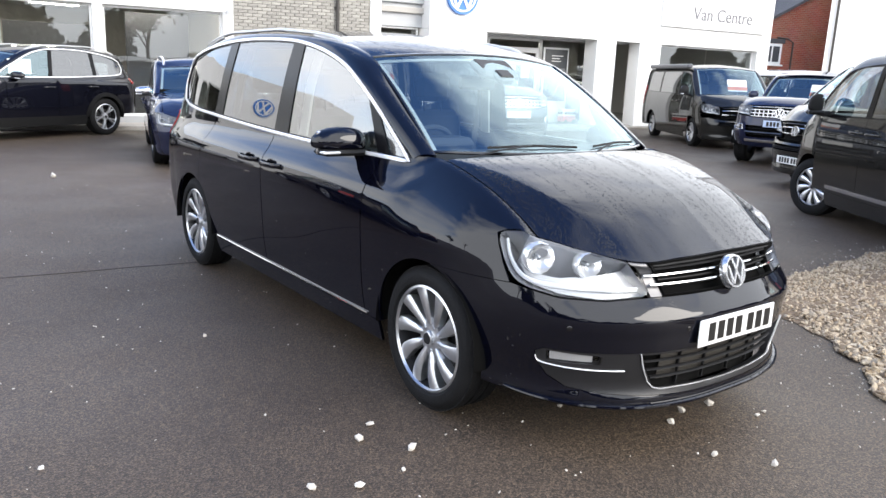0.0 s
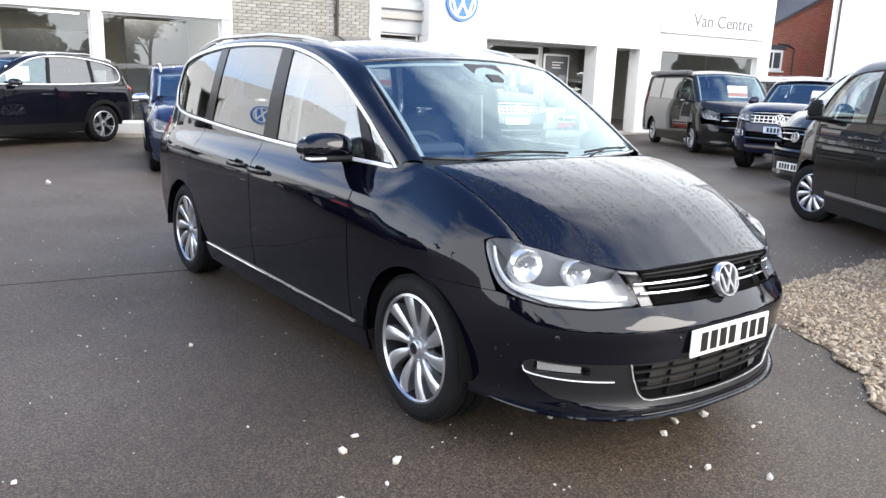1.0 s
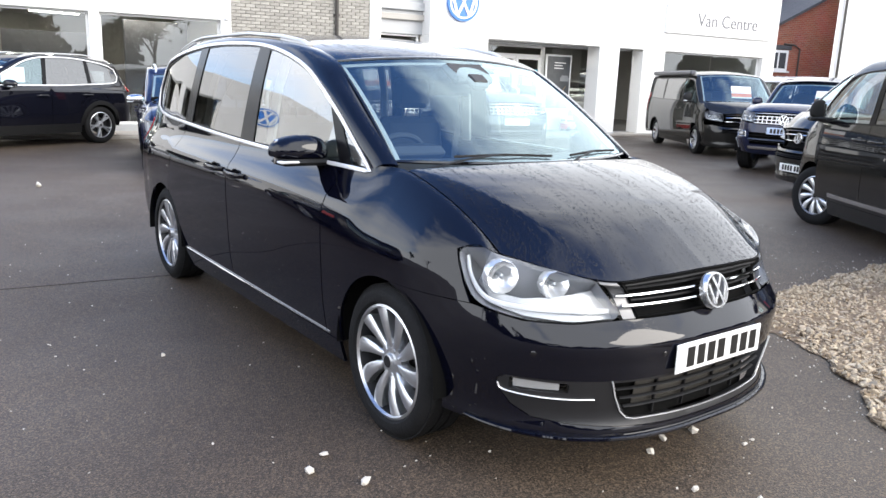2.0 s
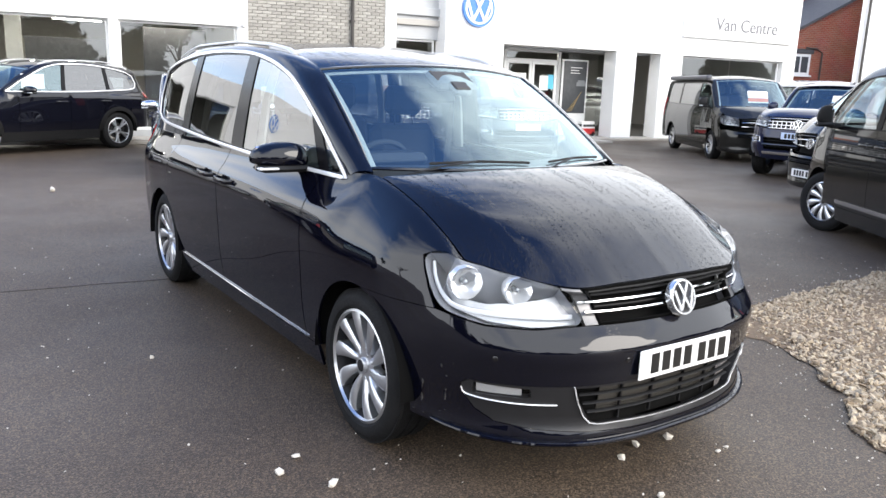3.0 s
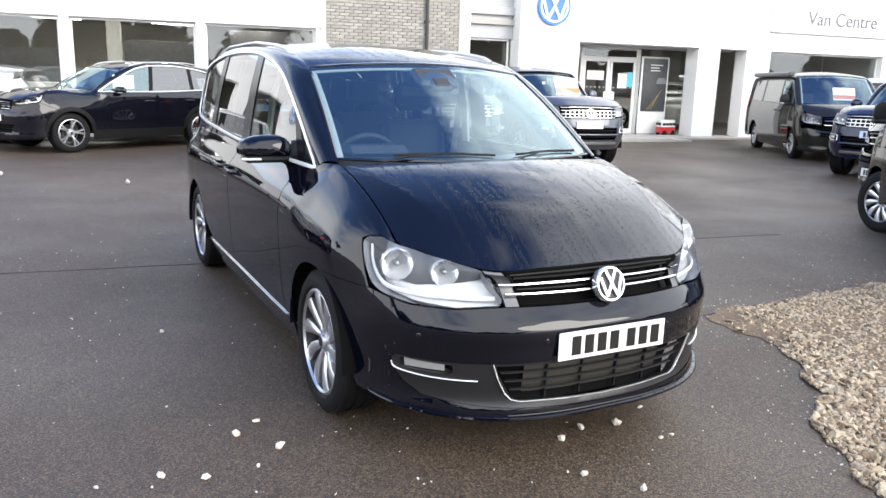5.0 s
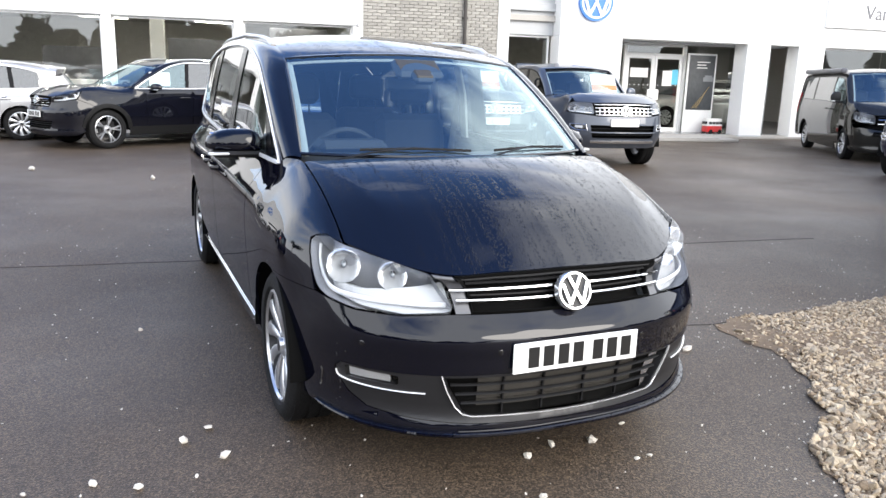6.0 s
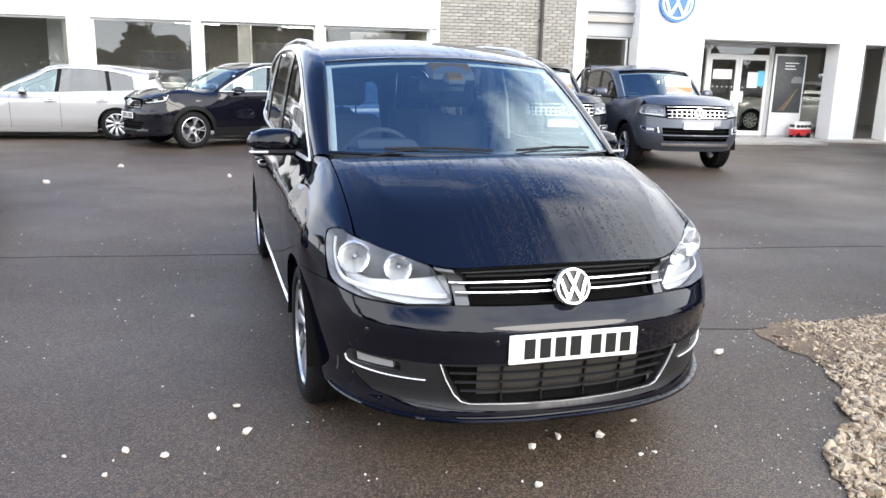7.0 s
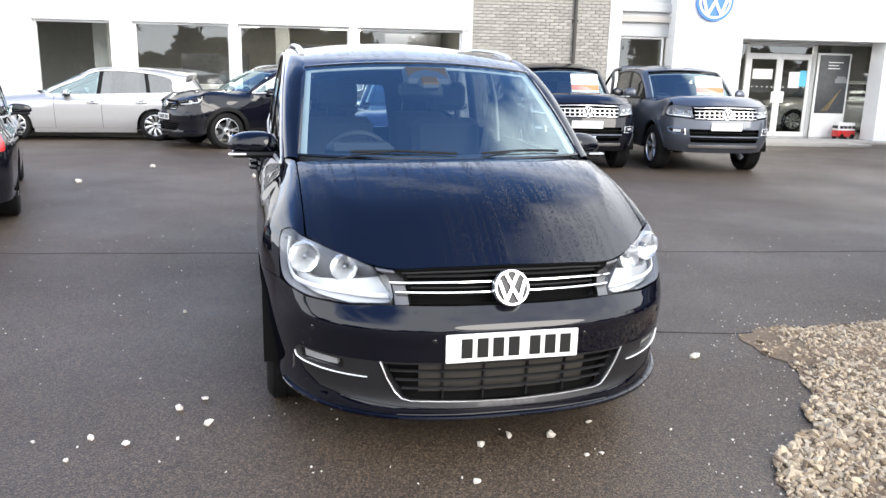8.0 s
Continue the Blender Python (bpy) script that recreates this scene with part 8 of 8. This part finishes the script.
stone_material()
M_PEBBLE = mat("pale_pebble", (0.62, 0.58, 0.52), 0.85, vary=0.15, scale=30, bump=0.4, random_tint=0.12)
ico = bmesh.new()
bmesh.ops.create_icosphere(ico, subdivisions=1, radius=1.0)
ICO_V = np.array([v.co[:] for v in ico.verts])
ICO_F = [tuple(v.index for v in f.verts) for f in ico.faces]
ico.free()


def stones(places, sizes, rng, flat=(0.45, 0.9, 0.3, 0.6)):
    """Many small angular stones in one mesh."""
    V, F = [], []
    for (x, y, z), r in zip(places, sizes):
        q = rng.normal(size=4)
        q /= np.linalg.norm(q)
        w, a, b, c = q
        R3 = np.array([[1 - 2 * (b * b + c * c), 2 * (a * b - c * w), 2 * (a * c + b * w)], [2 * (a * b + c * w), 1 - 2 * (a * a + c * c), 2 * (b * c - a * w)], [2 * (a * c - b * w), 2 * (b * c + a * w), 1 - 2 * (a * a + b * b)]])
        k = ICO_V * (1 + rng.normal(0, 0.22, (len(ICO_V), 1))) * np.array([1.0, rng.uniform(*flat[:2]), rng.uniform(*flat[2:])])
        p = (k @ R3.T) * r * np.array([1, 1, 0.8])
        p[:, 2] += z - p[:, 2].min() * 0.62
        o = len(V)
        V += (p + np.array([x, y, 0])).tolist()
        F += [tuple(o + i for i in f) for f in ICO_F]
    me = bpy.data.meshes.new("stones")
    me.from_pydata(V, [], F)
    return me


rng = np.random.default_rng(7)
edge = np.array(dense(rounded(EDGE, 0.25, 3), 0.04))
# a ragged border
edge += np.array([[0.07 * noise.noise((x * 3.1, y * 3.1, 2)) + 0.05 * noise.noise((x * 9, y * 9, 6)), 0.07 * noise.noise((x * 3.1, y * 3.1, 8)) + 0.05 * noise.noise((x * 9, y * 9, 4))] for x, y in edge])
lo, hi = edge.min(0), edge.max(0)
# soil bed, slightly heaped
soil_xy = [tuple(e) for e in edge]
gxx, gyy = np.meshgrid(np.arange(lo[0], hi[0], 0.09), np.arange(lo[1], hi[1], 0.09))
gp = np.stack([gxx.ravel(), gyy.ravel()], 1)
gp = gp[inside(gp, soil_xy)]
dist = lambda q: np.min(np.linalg.norm(q[:, None] - np.array(soil_xy)[None], axis=2), axis=1)
gp = gp[dist(gp) > 0.05]
heap = lambda x, y, d: (0.012 + 0.03 * noise.noise((x * 1.3, y * 1.3, 0)) + 0.012 * noise.noise((x * 6, y * 6, 3))) * min(1.0, d / 0.4)
allp = [Vector(p) for p in soil_xy] + [Vector(p) for p in gp.tolist()]
vs, _, fs, _, _, _ = delaunay_2d_cdt(allp, [(i, (i + 1) % len(soil_xy)) for i in range(len(soil_xy))], [], 1, 1e-6)
xy = np.array([tuple(v) for v in vs])
dd = dist(xy)
soil = MB().add([(x, y, 0.004 + max(0.0, heap(x, y, d) + 0.018 * min(1, d / 0.4))) for (x, y), d in zip(xy.tolist(), dd)], [tuple(f) for f in fs])
tagged(part("soil_patch", soil, M_SOIL), "patch of bare brown soil beside the asphalt", "soil", kind="structure")
pts = rng.uniform(lo, (4.9, hi[1]), (150000, 2))
pts = pts[inside(pts, [tuple(e) for e in edge])]
dn = dist(pts)
cl = np.array([noise.noise((x * 0.9 + 4, y * 0.9, 1)) for x, y in pts])
near = np.exp(-np.maximum(0, pts[:, 0] - 2.0) / 2.5)
keep = rng.uniform(0, 1, len(pts)) < np.clip(0.50 + 1.9 * cl + 0.28 * (dn < 0.25), 0.07, 1) * (0.6 + 0.4 * near)
pts, dn = pts[keep][:46000], dn[keep][:46000]
size = np.clip(rng.lognormal(math.log(0.0108), 0.42, len(pts)), 0.005, 0.028) * (0.9 + 0.35 * (pts[:, 1] < 4.4))
pl = [(x, y, 0.004 + 0.010 * min(1.0, d / 0.3) + max(0.0, heap(x, y, d))) for (x, y), d in zip(pts.tolist(), dn)]
tagged(part("gravel", stones(pl, size, rng), M_STONE), "loose pale angular gravel over brown soil", "gravel", kind="stuff")
# single pebbles strayed onto the asphalt
PEBBLES = [(-0.29, 3.03, 0.017), (-0.32, 2.89, 0.022), (-0.10, 2.83, 0.020), (1.03, 3.20, 0.019), (1.11, 3.32, 0.020), (1.27, 3.42, 0.024), (-0.44, 2.51, 0.020), (-0.27, 2.54, 0.021), (-0.12, 2.67, 0.010), (1.13, 2.91, 0.016), (1.35, 2.85, 0.018), (-1.32, 4.0, 0.014), (-1.44, 2.55, 0.012), (1.45, 3.31, 0.012), (0.55, 3.31, 0.013), (0.61, 3.34, 0.012), (-0.62, 2.38, 0.012), (-0.37, 2.33, 0.012), (1.71, 4.71, 0.030), (1.38, 3.62, 0.012), (-7.04, 9.44, 0.05), (-6.57, 7.66, 0.05), (-5.0, 9.35, 0.04), (1.50, 3.36, 0.011)]
for x, y, r in PEBBLES:
    o = part("pebble", stones([(0, 0, 0)], [r * 1.12], rng, (0.75, 0.95, 0.6, 0.8)), M_PEBBLE, m=pose(x, y, 0.002))
    tagged(o, "small pale stone lying on the asphalt", "stone", group="stray pebbles")
sp = rng.uniform((-6, 1.6), (4, 9), (620, 2))
sp = sp[~inside(sp, [tuple(e) for e in edge])]
rim = edge[rng.integers(0, int(len(edge) * 0.55), 700)] + rng.normal(0, 0.14, (700, 2))
rim = rim[~inside(rim, [tuple(e) for e in edge])]
sp = np.concatenate([sp, rim])
tagged(part("chippings", stones([(x, y, 0.0) for x, y in sp.tolist()], rng.uniform(0.003, 0.008, len(sp)), rng), M_PEBBLE), "tiny pale chippings scattered over the asphalt", "chippings", kind="stuff")

# joints in the asphalt
M_JOINT = mat("joint", (0.034, 0.028, 0.023), 0.85, vary=0.3)


def joint(pts, w):
    q = [Vector((x + 0.02 * noise.noise((x * 2, y * 2, 0)), y + 0.03 * noise.noise((x * 3, y * 3, 5)), 0.001)) for x, y in pts]
    j = MB().sweep(q, w, 0.004, normals=[(0, 0, 1)] * len(q), n=4)
    tagged(part("joint", j, M_JOINT), "narrow dark joint in the asphalt", "joint", kind="structure")


joint([(-6.5 + 0.2 * k, 2.86 + 0.119 * k) for k in range(30)], 0.010)
joint([(-0.7 + 0.2 * k, 6.3 + 0.119 * k) for k in range(20)], 0.008)
joint([(1.2, 4.95), (1.5, 5.1), (1.88, 5.27), (2.2, 5.56), (2.76, 6.02)], 0.010)
